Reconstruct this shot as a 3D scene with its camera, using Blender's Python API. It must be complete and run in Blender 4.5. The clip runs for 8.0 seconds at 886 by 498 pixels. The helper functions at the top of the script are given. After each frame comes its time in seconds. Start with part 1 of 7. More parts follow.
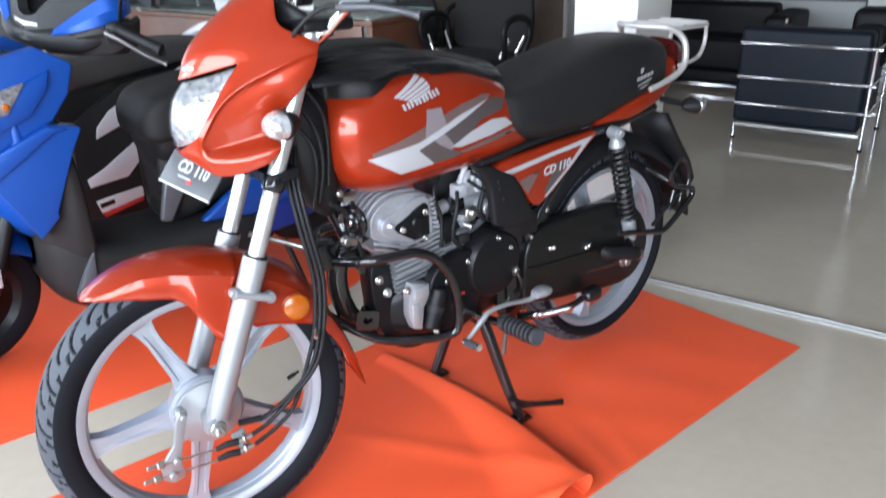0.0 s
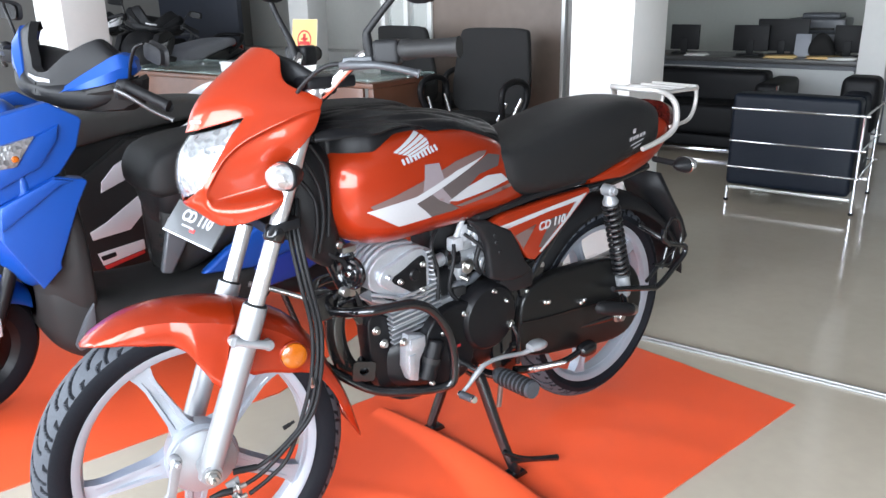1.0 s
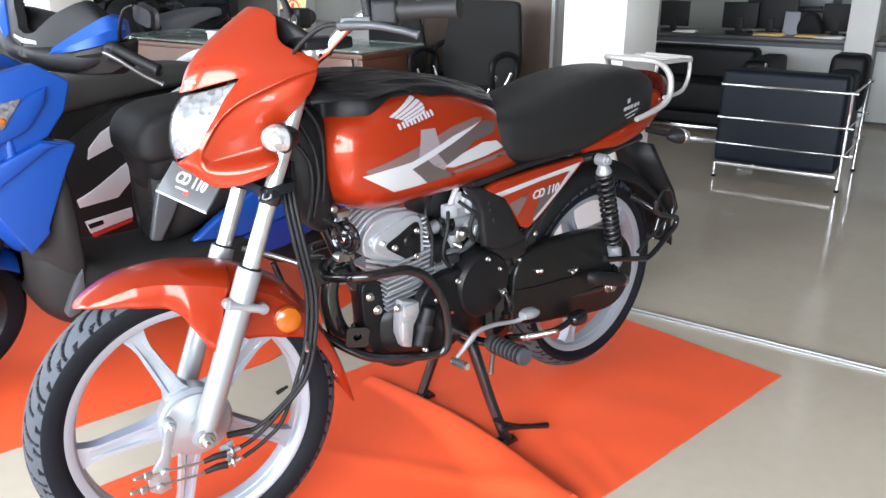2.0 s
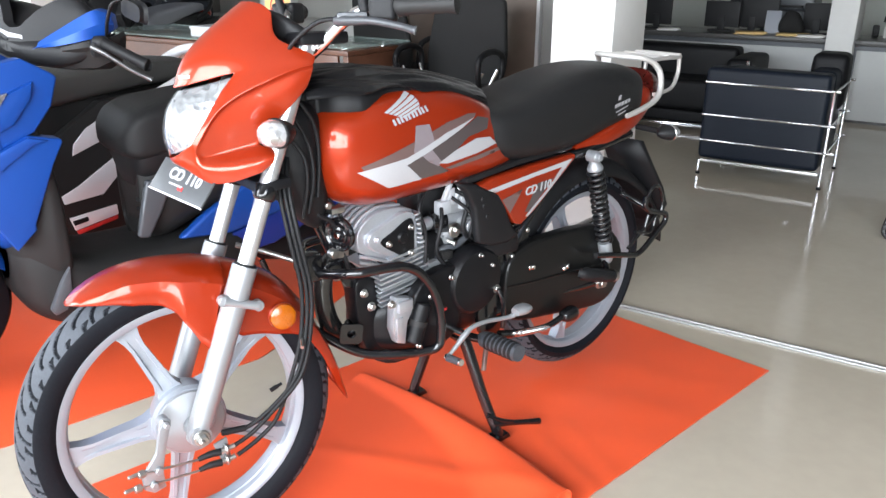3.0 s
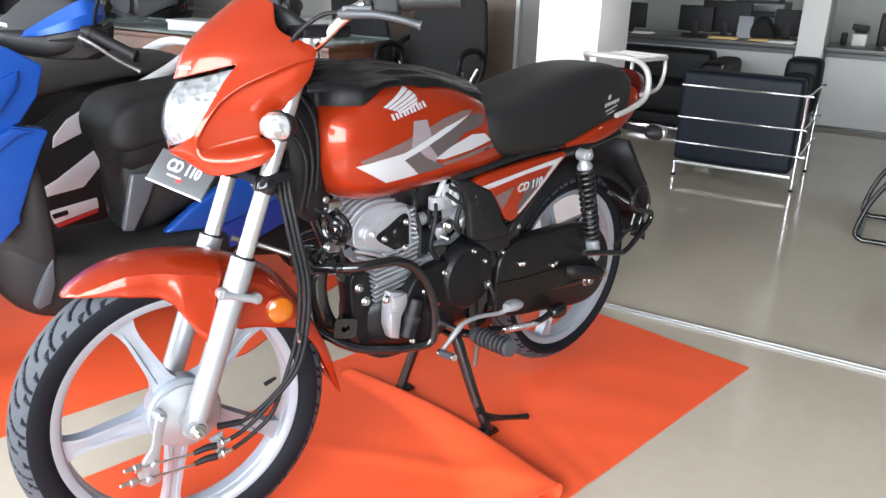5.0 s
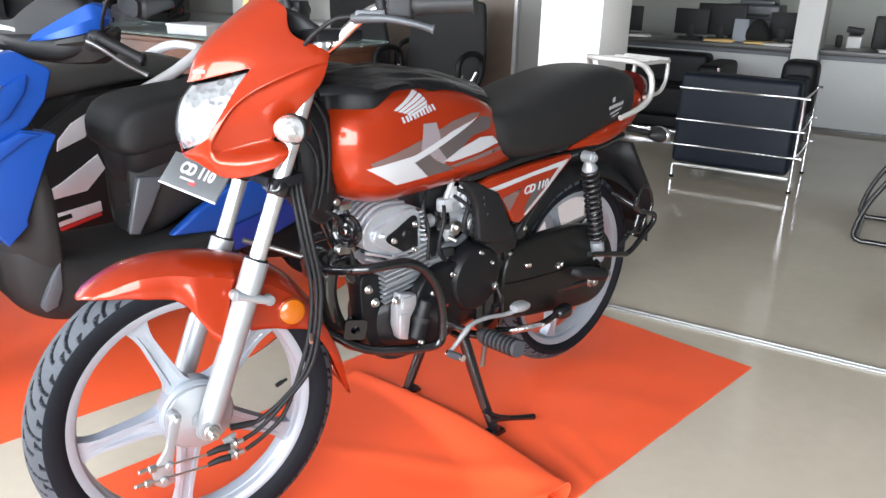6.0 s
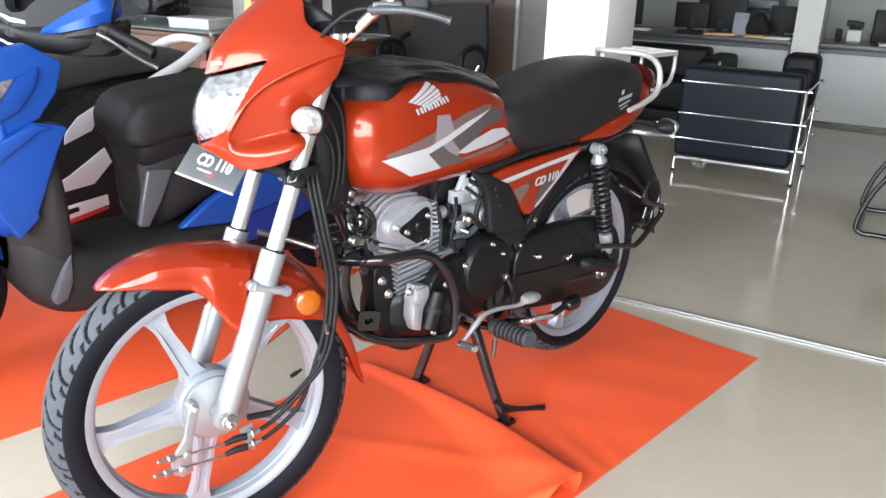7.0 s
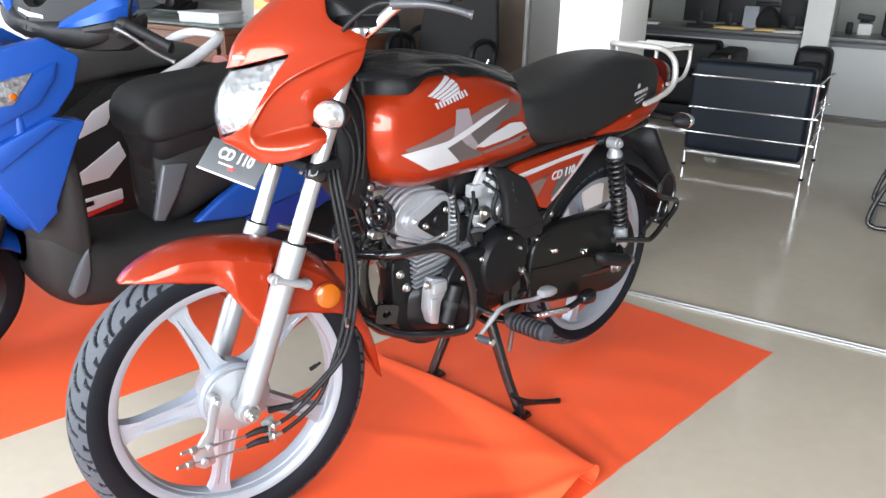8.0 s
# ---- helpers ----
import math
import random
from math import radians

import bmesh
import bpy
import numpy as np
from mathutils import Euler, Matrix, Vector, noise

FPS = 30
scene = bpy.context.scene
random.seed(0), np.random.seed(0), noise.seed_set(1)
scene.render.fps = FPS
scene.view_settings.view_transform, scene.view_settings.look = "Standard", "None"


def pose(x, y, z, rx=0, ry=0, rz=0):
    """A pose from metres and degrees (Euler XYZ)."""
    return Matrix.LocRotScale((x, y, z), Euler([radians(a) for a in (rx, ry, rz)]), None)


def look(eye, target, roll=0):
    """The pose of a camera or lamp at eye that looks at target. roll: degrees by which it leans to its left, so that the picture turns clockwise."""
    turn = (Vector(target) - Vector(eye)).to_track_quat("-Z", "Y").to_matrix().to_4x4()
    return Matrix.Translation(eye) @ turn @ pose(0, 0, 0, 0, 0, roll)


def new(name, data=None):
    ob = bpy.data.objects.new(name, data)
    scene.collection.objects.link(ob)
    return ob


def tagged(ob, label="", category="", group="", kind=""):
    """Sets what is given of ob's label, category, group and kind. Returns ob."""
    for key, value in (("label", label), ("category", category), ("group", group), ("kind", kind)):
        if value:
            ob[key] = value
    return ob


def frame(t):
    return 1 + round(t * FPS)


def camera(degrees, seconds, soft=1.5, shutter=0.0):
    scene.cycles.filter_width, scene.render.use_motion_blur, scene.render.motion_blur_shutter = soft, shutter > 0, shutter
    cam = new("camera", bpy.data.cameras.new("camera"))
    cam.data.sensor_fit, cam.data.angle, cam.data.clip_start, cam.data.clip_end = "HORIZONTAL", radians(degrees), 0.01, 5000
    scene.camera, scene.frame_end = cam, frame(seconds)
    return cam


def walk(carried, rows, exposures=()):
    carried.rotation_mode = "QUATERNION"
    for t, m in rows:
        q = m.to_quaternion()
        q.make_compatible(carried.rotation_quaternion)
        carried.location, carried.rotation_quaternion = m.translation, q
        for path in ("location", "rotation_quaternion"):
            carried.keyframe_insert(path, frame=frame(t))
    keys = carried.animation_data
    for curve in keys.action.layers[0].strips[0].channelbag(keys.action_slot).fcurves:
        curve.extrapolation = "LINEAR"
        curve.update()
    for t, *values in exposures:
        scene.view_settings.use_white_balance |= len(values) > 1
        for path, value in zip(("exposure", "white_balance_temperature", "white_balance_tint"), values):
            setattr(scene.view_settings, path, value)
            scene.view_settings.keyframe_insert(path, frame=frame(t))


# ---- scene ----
cam = camera(59.1, 8.0, shutter=0.4)
PATH = [
    (0, (1.745, 1.403, 1.232), (0.589, -0.035, 0.46), -1.6),
    (0.2, (1.750, 1.411, 1.236), (0.570, -0.043, 0.545), -1.6),
    (0.5, (1.756, 1.419, 1.238), (0.558, -0.048, 0.597), -1.6),
    (1, (1.768, 1.434, 1.224), (0.57, -0.041, 0.599), -0.9),
    (1.5, (1.78, 1.429, 1.21), (0.58, -0.032, 0.556), -0.2),
    (2, (1.789, 1.423, 1.199), (0.573, -0.012, 0.52), 0.0),
    (3.5, (1.823, 1.396, 1.194), (0.554, 0.007, 0.515), 0.7),
    (4, (1.835, 1.391, 1.189), (0.546, 0.021, 0.511), 1.0),
    (4.5, (1.848, 1.382, 1.188), (0.547, 0.029, 0.499), 1.6),
    (6, (1.898, 1.36, 1.19), (0.576, 0.02, 0.513), 1.7),
    (6.5, (1.916, 1.358, 1.189), (0.59, 0.026, 0.507), 1.8),
    (7, (1.934, 1.343, 1.185), (0.609, 0.013, 0.496), 1.7),
    (7.5, (1.95, 1.33, 1.184), (0.634, -0.004, 0.483), 1.5),
    (8, (1.959, 1.326, 1.185), (0.647, -0.009, 0.482), 1.6),
]
walk(cam, [(t, look(eye, target, roll)) for t, eye, target, roll in PATH], [(0, 1.03, 5900, 10), (0.5, 1.23, 5950, 10), (1, 1.34, 6100, 10), (2, 1.33, 6250, 10), (3.5, 1.32, 6330, 10), (8, 1.31, 6380, 10)])

# ---- light ----
U = Vector((-0.265, 0.964, 0.0)).normalized()
W = Vector((-U.y, U.x, 0.0))
S0 = Vector((-0.471, -0.086, 0.0))


def room(a, b, z=0.0):
    """A place in the room: a along the floor strip, b into the building."""
    return S0 + U * a + W * b + Vector((0, 0, z))


world = bpy.data.worlds.new("sky")
scene.world = world
world.use_nodes = True
sky = world.node_tree.nodes.new("ShaderNodeTexSky")
sky.sky_type = "NISHITA"
sky.sun_disc = False
sky.sun_elevation = radians(52)
sky.sun_rotation = radians(250)
sky.dust_density, sky.ozone_density = 6.0, 0.5
world.node_tree.links.new(sky.outputs[0], world.node_tree.nodes["Background"].inputs[0])
world.node_tree.nodes["Background"].inputs[1].default_value = 0.12

sun = new("sun", bpy.data.lights.new("sun", "SUN"))
sun.data.energy, sun.data.angle, sun.data.color = 2.0, radians(0.5), (1, 0.96, 0.9)
sun.matrix_world = look((0, 0, 10), (-3, 5, 0))


def window_light(name, a, b, z, wide, high, toward, watts, colour=(0.93, 0.97, 1.0)):
    lamp = new(name, bpy.data.lights.new(name, "AREA"))
    lamp.data.shape, lamp.data.size, lamp.data.size_y = "RECTANGLE", wide, high
    lamp.data.energy, lamp.data.color = watts, colour
    eye = room(a, b, z)
    lamp.matrix_world = look(eye, eye + toward)
    return lamp


window_light("front_daylight", -3.4, -4.3, 1.5, 3.4, 1.8, W, 138)
window_light("front_daylight", 1.3, -4.3, 1.5, 4.6, 1.8, W, 200)
# added fill lamp at an assumed side opening out of view
window_light("side_fill", -6.85, -2.2, 1.5, 3.4, 2.7, U, 45)

# ---- materials ----


def material(name, colour, rough=0.5, metal=0.0, coat=0.0, grain=0.0, scale=60.0, bump=0.0, spread=0.0, stain=0.0, stain_scale=3.0, **more):
    """A Principled surface with grain and stains at two scales, relief, and roughness that varies with them."""
    m = bpy.data.materials.new(name)
    m.use_nodes = True
    nt = m.node_tree
    p = nt.nodes["Principled BSDF"]
    p.inputs["Roughness"].default_value = rough
    p.inputs["Metallic"].default_value = metal
    p.inputs["Coat Weight"].default_value = coat
    p.inputs["Coat Roughness"].default_value = 0.04
    for key, value in more.items():
        p.inputs[key.replace("_", " ")].default_value = value
    p.inputs["Base Color"].default_value = (*colour, 1)
    if not (grain or bump or stain or spread):
        return m
    co = nt.nodes.new("ShaderNodeTexCoord")
    fine = nt.nodes.new("ShaderNodeTexNoise")
    fine.inputs["Scale"].default_value, fine.inputs["Detail"].default_value = scale, 4
    broad = nt.nodes.new("ShaderNodeTexNoise")
    broad.inputs["Scale"].default_value, broad.inputs["Detail"].default_value = stain_scale, 5
    nt.links.new(co.outputs["Object"], fine.inputs["Vector"])
    nt.links.new(co.outputs["Object"], broad.inputs["Vector"])
    mix = nt.nodes.new("ShaderNodeMix")
    mix.data_type = "RGBA"
    mix.inputs["A"].default_value = (*[c * (1 - grain) for c in colour], 1)
    mix.inputs["B"].default_value = (*[min(1, c * (1 + grain)) for c in colour], 1)
    nt.links.new(fine.outputs["Fac"], mix.inputs["Factor"])
    mix2 = nt.nodes.new("ShaderNodeMix")
    mix2.data_type = "RGBA"
    mix2.blend_type = "MULTIPLY"
    ramp = nt.nodes.new("ShaderNodeMapRange")
    ramp.inputs["From Min"].default_value, ramp.inputs["From Max"].default_value = 0.35, 0.7
    ramp.inputs["To Min"].default_value, ramp.inputs["To Max"].default_value = 0, stain
    nt.links.new(broad.outputs["Fac"], ramp.inputs["Value"])
    nt.links.new(ramp.outputs["Result"], mix2.inputs["Factor"])
    nt.links.new(mix.outputs["Result"], mix2.inputs["A"])
    mix2.inputs["B"].default_value = (0.45, 0.42, 0.38, 1)
    nt.links.new(mix2.outputs["Result"], p.inputs["Base Color"])
    rr = nt.nodes.new("ShaderNodeMapRange")
    rr.inputs["To Min"].default_value, rr.inputs["To Max"].default_value = max(0.02, rough - spread), min(1, rough + spread)
    nt.links.new(broad.outputs["Fac"], rr.inputs["Value"])
    nt.links.new(rr.outputs["Result"], p.inputs["Roughness"])
    if bump:
        bp = nt.nodes.new("ShaderNodeBump")
        bp.inputs["Strength"].default_value, bp.inputs["Distance"].default_value = bump, 0.002
        nt.links.new(fine.outputs["Fac"], bp.inputs["Height"])
        nt.links.new(bp.outputs["Normal"], p.inputs["Normal"])
    return m


RED = material("red_paint", (0.325, 0.0265, 0.005), 0.30, 0.38, 0.65, 0.12, 900, 0.0, 0.05, 0.05, 4, Specular_IOR_Level=0.25)
RED_SATIN = material("red_plastic", (0.60, 0.04, 0.014), 0.32, 0.0, 0.5, 0.06, 300, 0.0, 0.05)
BLACK_PLASTIC = material("black_plastic", (0.009, 0.009, 0.010), 0.5, 0, 0, 0.3, 400, 0.25, 0.1, Specular_IOR_Level=0.25)
BLACK_GLOSS = material("black_gloss_paint", (0.006, 0.006, 0.007), 0.16, 0, 0.4, 0.2, 80, 0.0, 0.06)
BLACK_ENGINE = material("black_engine_paint", (0.006, 0.006, 0.007), 0.36, 0.0, 0, 0.25, 250, 0.2, 0.1, Specular_IOR_Level=0.24)
RUBBER = material("rubber", (0.009, 0.009, 0.010), 0.55, 0, 0, 0.3, 300, 0.2, 0.1, Specular_IOR_Level=0.28)
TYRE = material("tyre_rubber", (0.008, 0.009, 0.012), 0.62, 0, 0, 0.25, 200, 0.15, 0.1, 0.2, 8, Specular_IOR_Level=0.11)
GREY_RUBBER = material("grey_rubber", (0.045, 0.049, 0.057), 0.5, 0, 0, 0.3, 300, 0.2, 0.1)
# tyre rubber made paler: window light on the tread put into its colour
LIT_TREAD = material("lit_tread_rubber", (0.060, 0.066, 0.078), 0.68, 0, 0, 0.2, 220, 0.2, 0.08, 0.2, 9, Specular_IOR_Level=0.3)
SEAT_GREY = material("grey_seat_vinyl", (0.058, 0.056, 0.053), 0.55, 0, 0, 0.25, 700, 0.6, 0.08)
VINYL = material("seat_vinyl", (0.0105, 0.0105, 0.011), 0.55, 0, 0, 0.25, 700, 0.6, 0.08, Specular_IOR_Level=0.28)
ALLOY = material("silver_alloy_paint", (0.314, 0.337, 0.377), 0.38, 0.35, 0.15, 0.06, 500, 0.05, 0.06)
LEVER_GREY = material("lever_grey", (0.055, 0.058, 0.064), 0.40, 0.2, 0, 0.1, 300, 0.05, 0.06)
FORK_SILVER = material("fork_silver", (0.315, 0.325, 0.34), 0.38, 0.5, 0.1, 0.05, 400, 0.04, 0.06)
CHROME = material("chrome", (0.82, 0.82, 0.83), 0.09, 1.0, 0, 0.04, 40, 0.0, 0.04)
FORK_CHROME = material("hard_chrome", (0.62, 0.62, 0.63), 0.30, 0.8, 0, 0.06, 60, 0.02, 0.06)
STEEL = material("zinc_steel", (0.45, 0.44, 0.42), 0.38, 1.0, 0, 0.15, 200, 0.1, 0.1)
ALUMINIUM = material("cast_aluminium", (0.55, 0.57, 0.61), 0.40, 0.7, 0, 0.15, 350, 0.35, 0.1, 0.25, 12)
BRAKE_ALLOY = material("dull_cast_alloy", (0.33, 0.34, 0.355), 0.42, 0.5, 0, 0.05, 350, 0.06, 0.06, 0.08, 14)
RACK_SILVER = material("rack_silver_paint", (0.50, 0.48, 0.46), 0.35, 0.4, 0.2, 0.05, 300, 0, 0.05)
WHITE_DECAL = material("white_decal", (0.38, 0.38, 0.395), 0.3, 0, 0.5, 0.04, 200, 0, 0.04)
GREY_DECAL = material("grey_decal", (0.075, 0.060, 0.060), 0.3, 0.1, 0.6, 0.1, 400, 0, 0.04)
MID_DECAL = material("translucent_grey_decal", (0.135, 0.085, 0.080), 0.3, 0.1, 0.6, 0.1, 400, 0, 0.04)
PALE_DECAL = material("pale_grey_decal", (0.22, 0.185, 0.20), 0.3, 0.1, 0.6, 0.1, 400, 0, 0.04)
RED_DECAL = material("red_decal", (0.55, 0.03, 0.03), 0.35, 0, 0.3, 0.05, 200, 0, 0.04)
AMBER = material("amber_lens", (0.36, 0.085, 0.002), 0.15, 0, 0.5, 0.1, 150, 0.4, 0.03)
CARD = material("sign_card", (0.055, 0.058, 0.062), 0.35, 0, 0.3, 0.1, 60, 0, 0.05)
WHITE_PLASTIC = material("white_plastic", (0.50, 0.51, 0.53), 0.35, 0, 0.2, 0.04, 120, 0, 0.04)
CAP_GREY = material("pale_grey_plastic", (0.36, 0.37, 0.39), 0.4, 0, 0.1, 0.1, 120, 0.1, 0.04)
CASE_BLACK = material("chain_case_black", (0.006, 0.006, 0.006), 0.36, 0, 0.03, 0.2, 120, 0.05, 0.08, Specular_IOR_Level=0.3)
EXHAUST = material("exhaust_black", (0.07, 0.068, 0.066), 0.2, 0.8, 0, 0.3, 200, 0.2, 0.12)
SPRING = material("black_spring", (0.014, 0.014, 0.015), 0.28, 0.2, 0.3)

BLUE = material("matt_blue_paint", (0.007, 0.062, 0.32), 0.40, 0.25, 0.1, 0.1, 900, 0.02, 0.05)
BLUE_DARK = material("dark_blue_paint", (0.01, 0.03, 0.22), 0.4, 0.2, 0.1, 0.1, 900, 0.02, 0.05)
DARK_GREY = material("dark_grey_plastic", (0.016, 0.0155, 0.0155), 0.52, 0, 0, 0.2, 500, 0.2, 0.08, Specular_IOR_Level=0.26)
PALE_GREY = material("pale_grey_vinyl", (0.27, 0.285, 0.32), 0.5, 0, 0, 0.15, 400, 0.3, 0.06)
MID_GREY = material("grey_plastic", (0.075, 0.08, 0.09), 0.42, 0.1, 0.1, 0.12, 400, 0.1, 0.06)
SCOOTER_WHITE = material("scooter_white_paint", (0.76, 0.76, 0.78), 0.3, 0, 0.4, 0.03, 200, 0, 0.04)

MAT = material("orange_mat", (0.84, 0.098, 0.027), 0.44, 0, 0, 0.10, 450, 0.35, 0.08, 0.16, 2.2, Specular_IOR_Level=0.75)
FLOOR = material("polished_tile", (0.485, 0.428, 0.345), 0.11, 0, 0.0, 0.05, 22, 0.0, 0.04, 0.22, 1.3)
STRIP = material("aluminium_strip", (0.42, 0.42, 0.41), 0.42, 0.8, 0, 0.12, 90, 0.15, 0.1)
COUNTER_WHITE = material("white_laminate", (0.42, 0.425, 0.415), 0.5, 0, 0, 0.03, 30, 0.1, 0.05, 0.08, 1.5)
WALL_WHITE = material("white_wall_paint", (0.66, 0.655, 0.635), 0.7, 0, 0, 0.03, 30, 0.15, 0.05, 0.08, 1.5)
WALL_PALE = material("pale_wall_paint", (0.50, 0.52, 0.48), 0.7, 0, 0, 0.04, 30, 0.1, 0.05, 0.1, 1.2)
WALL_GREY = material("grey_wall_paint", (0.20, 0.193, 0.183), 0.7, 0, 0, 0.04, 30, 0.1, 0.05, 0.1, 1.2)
OFFICE_GREY = material("office_wall_paint", (0.62, 0.615, 0.58), 0.7, 0, 0, 0.04, 30, 0.1, 0.05, 0.1, 1.2)
BROWN_PANEL = material("brown_laminate", (0.13, 0.095, 0.075), 0.42, 0, 0, 0.16, 14, 0.05, 0.08, 0.2, 2)
WOOD = material("brown_wood", (0.15, 0.062, 0.034), 0.4, 0, 0.1, 0.25, 16, 0.05, 0.08, 0.2, 3)
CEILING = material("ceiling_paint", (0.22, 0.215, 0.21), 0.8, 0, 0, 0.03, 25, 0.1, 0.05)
LEATHER = material("black_leather", (0.007, 0.010, 0.017), 0.45, 0, 0, 0.2, 160, 0.5, 0.1, Specular_IOR_Level=0.2)
LEATHER_BLACK = material("worn_black_leather", (0.004, 0.004, 0.005), 0.55, 0, 0, 0.2, 160, 0.5, 0.1, Specular_IOR_Level=0.25)
MESH_BLACK = material("black_fabric", (0.0085, 0.0083, 0.0083), 0.85, 0, 0, 0.3, 500, 0.5, 0.08)
COUNTER_TOP = material("dark_counter_top", (0.055, 0.052, 0.05), 0.35, 0, 0, 0.2, 80, 0.0, 0.08)
PAPER_YELLOW = material("yellow_card", (0.72, 0.50, 0.20), 0.6, 0, 0, 0.05, 60, 0, 0.03)
PAPER = material("paper", (0.70, 0.69, 0.66), 0.7, 0, 0, 0.06, 60, 0, 0.03)
FRAME_ALU = material("window_frame_aluminium", (0.55, 0.55, 0.55), 0.4, 0.5, 0, 0.05, 60, 0, 0.05)


def glass(name, tint=(0.9, 0.97, 0.94), see=0.9):
    m = bpy.data.materials.new(name)
    m.use_nodes = True
    nt = m.node_tree
    p = nt.nodes["Principled BSDF"]
    p.inputs["Base Color"].default_value = (*tint, 1)
    p.inputs["Roughness"].default_value = 0.03
    p.inputs["Alpha"].default_value = 1 - see
    return m


GLASS = glass("clear_glass", see=0.88)
LENS_GLASS = glass("lens_glass", (0.95, 0.97, 1.0), 0.95)
GLASS_TOP = glass("green_edged_glass", (0.34, 0.44, 0.41), 0.6)



def faceted(name, low, high, scale, rough):
    """A moulded lens or reflector: raised cells, each one's catch of light painted in as its own tone."""
    m = bpy.data.materials.new(name)
    m.use_nodes = True
    nt = m.node_tree
    p = nt.nodes["Principled BSDF"]
    p.inputs["Metallic"].default_value, p.inputs["Roughness"].default_value, p.inputs["Coat Weight"].default_value = 0.55, rough, 0.6
    co = nt.nodes.new("ShaderNodeTexCoord")
    cells = nt.nodes.new("ShaderNodeTexVoronoi")
    cells.inputs["Scale"].default_value = scale
    nt.links.new(co.outputs["Object"], cells.inputs["Vector"])
    fine = nt.nodes.new("ShaderNodeTexNoise")
    fine.inputs["Scale"].default_value = scale * 0.6
    nt.links.new(co.outputs["Object"], fine.inputs["Vector"])
    rgb = nt.nodes.new("ShaderNodeSeparateColor")
    nt.links.new(cells.outputs["Color"], rgb.inputs["Color"])
    add = nt.nodes.new("ShaderNodeMath")
    add.operation = "MULTIPLY"
    nt.links.new(rgb.outputs["Red"], add.inputs[0])
    nt.links.new(fine.outputs["Fac"], add.inputs[1])
    ramp = nt.nodes.new("ShaderNodeMapRange")
    ramp.inputs["From Max"].default_value = 0.45
    nt.links.new(add.outputs["Value"], ramp.inputs["Value"])
    mix = nt.nodes.new("ShaderNodeMix")
    mix.data_type = "RGBA"
    mix.inputs["A"].default_value, mix.inputs["B"].default_value = (*low, 1), (*high, 1)
    nt.links.new(ramp.outputs["Result"], mix.inputs["Factor"])
    nt.links.new(mix.outputs["Result"], p.inputs["Base Color"])
    bp = nt.nodes.new("ShaderNodeBump")
    bp.inputs["Strength"].default_value, bp.inputs["Distance"].default_value = 0.4, 0.004
    nt.links.new(cells.outputs["Distance"], bp.inputs["Height"])
    nt.links.new(bp.outputs["Normal"], p.inputs["Normal"])
    return m


LENS = faceted("moulded_clear_lens", (0.30, 0.29, 0.28), (0.66, 0.66, 0.67), 90, 0.14)
REFLECTOR = faceted("faceted_lamp_reflector", (0.14, 0.145, 0.15), (0.33, 0.34, 0.35), 85, 0.26)
COVER = material("shiny_cover_vinyl", (0.006, 0.006, 0.007), 0.36, 0, 0, 0.25, 60, 0.6, 0.10, Specular_IOR_Level=0.30)

# ---- shape helpers ----


def crom(keys, n):
    """Catmull-Rom through rows of numbers: n steps between each two."""
    k = np.array(keys, float)
    out = []
    for i in range(len(k) - 1):
        p0, p1, p2, p3 = k[max(i - 1, 0)], k[i], k[i + 1], k[min(i + 2, len(k) - 1)]
        for j in range(n):
            t = j / n
            out.append(0.5 * (2 * p1 + (p2 - p0) * t + (2 * p0 - 5 * p1 + 4 * p2 - p3) * t * t + (3 * p1 - p0 - 3 * p2 + p3) * t ** 3))
    out.append(k[-1])
    return np.array(out)


def mesh_from(verts, faces, smooth=True):
    me = bpy.data.meshes.new("mesh")
    me.from_pydata([tuple(float(c) for c in v) for v in verts], [], faces)
    me.validate()
    bm = bmesh.new()
    bm.from_mesh(me)
    bpy.data.meshes.remove(me)
    bmesh.ops.recalc_face_normals(bm, faces=bm.faces)
    for f in bm.faces:
        f.smooth = smooth
    return bm


def part(name, bm, mat, parent=None, label="", m=None):
    """Links a bmesh as one mesh object, under a thing or a part."""
    me = bpy.data.meshes.new(name)
    bm.to_mesh(me)
    bm.free()
    me.materials.append(mat)
    ob = new(name, me)
    if m is not None:
        ob.matrix_world = m
    if parent is not None:
        ob.parent = parent
    if label:
        ob["label"] = label
    return ob


def thing(name, label, category, group="", kind="", m=None):
    ob = new(name)
    ob.empty_display_size = 0.1
    if m is not None:
        ob.matrix_world = m
    return tagged(ob, label, category, group, kind)


def joined(*bms):
    out = bmesh.new()
    for b in bms:
        me = bpy.data.meshes.new("t")
        b.to_mesh(me)
        out.from_mesh(me)
        bpy.data.meshes.remove(me)
        b.free()
    return out


def shifted(bm, m):
    bmesh.ops.transform(bm, matrix=m, verts=bm.verts)
    return bm


def box(x0, x1, y0, y1, z0, z1, bevel=0.004, seg=2):
    bm = bmesh.new()
    bmesh.ops.create_cube(bm, size=1)
    bmesh.ops.transform(bm, matrix=Matrix.Translation(((x0 + x1) / 2, (y0 + y1) / 2, (z0 + z1) / 2)) @ Matrix.Diagonal((x1 - x0, y1 - y0, z1 - z0, 1)), verts=bm.verts)
    if bevel:
        bmesh.ops.bevel(bm, geom=list(bm.edges), offset=min(bevel, 0.45 * min(abs(x1 - x0), abs(y1 - y0), abs(z1 - z0))), segments=seg, profile=0.6, affect="EDGES")
        for f in bm.faces:
            f.smooth = True
        flat(bm)
    return bm


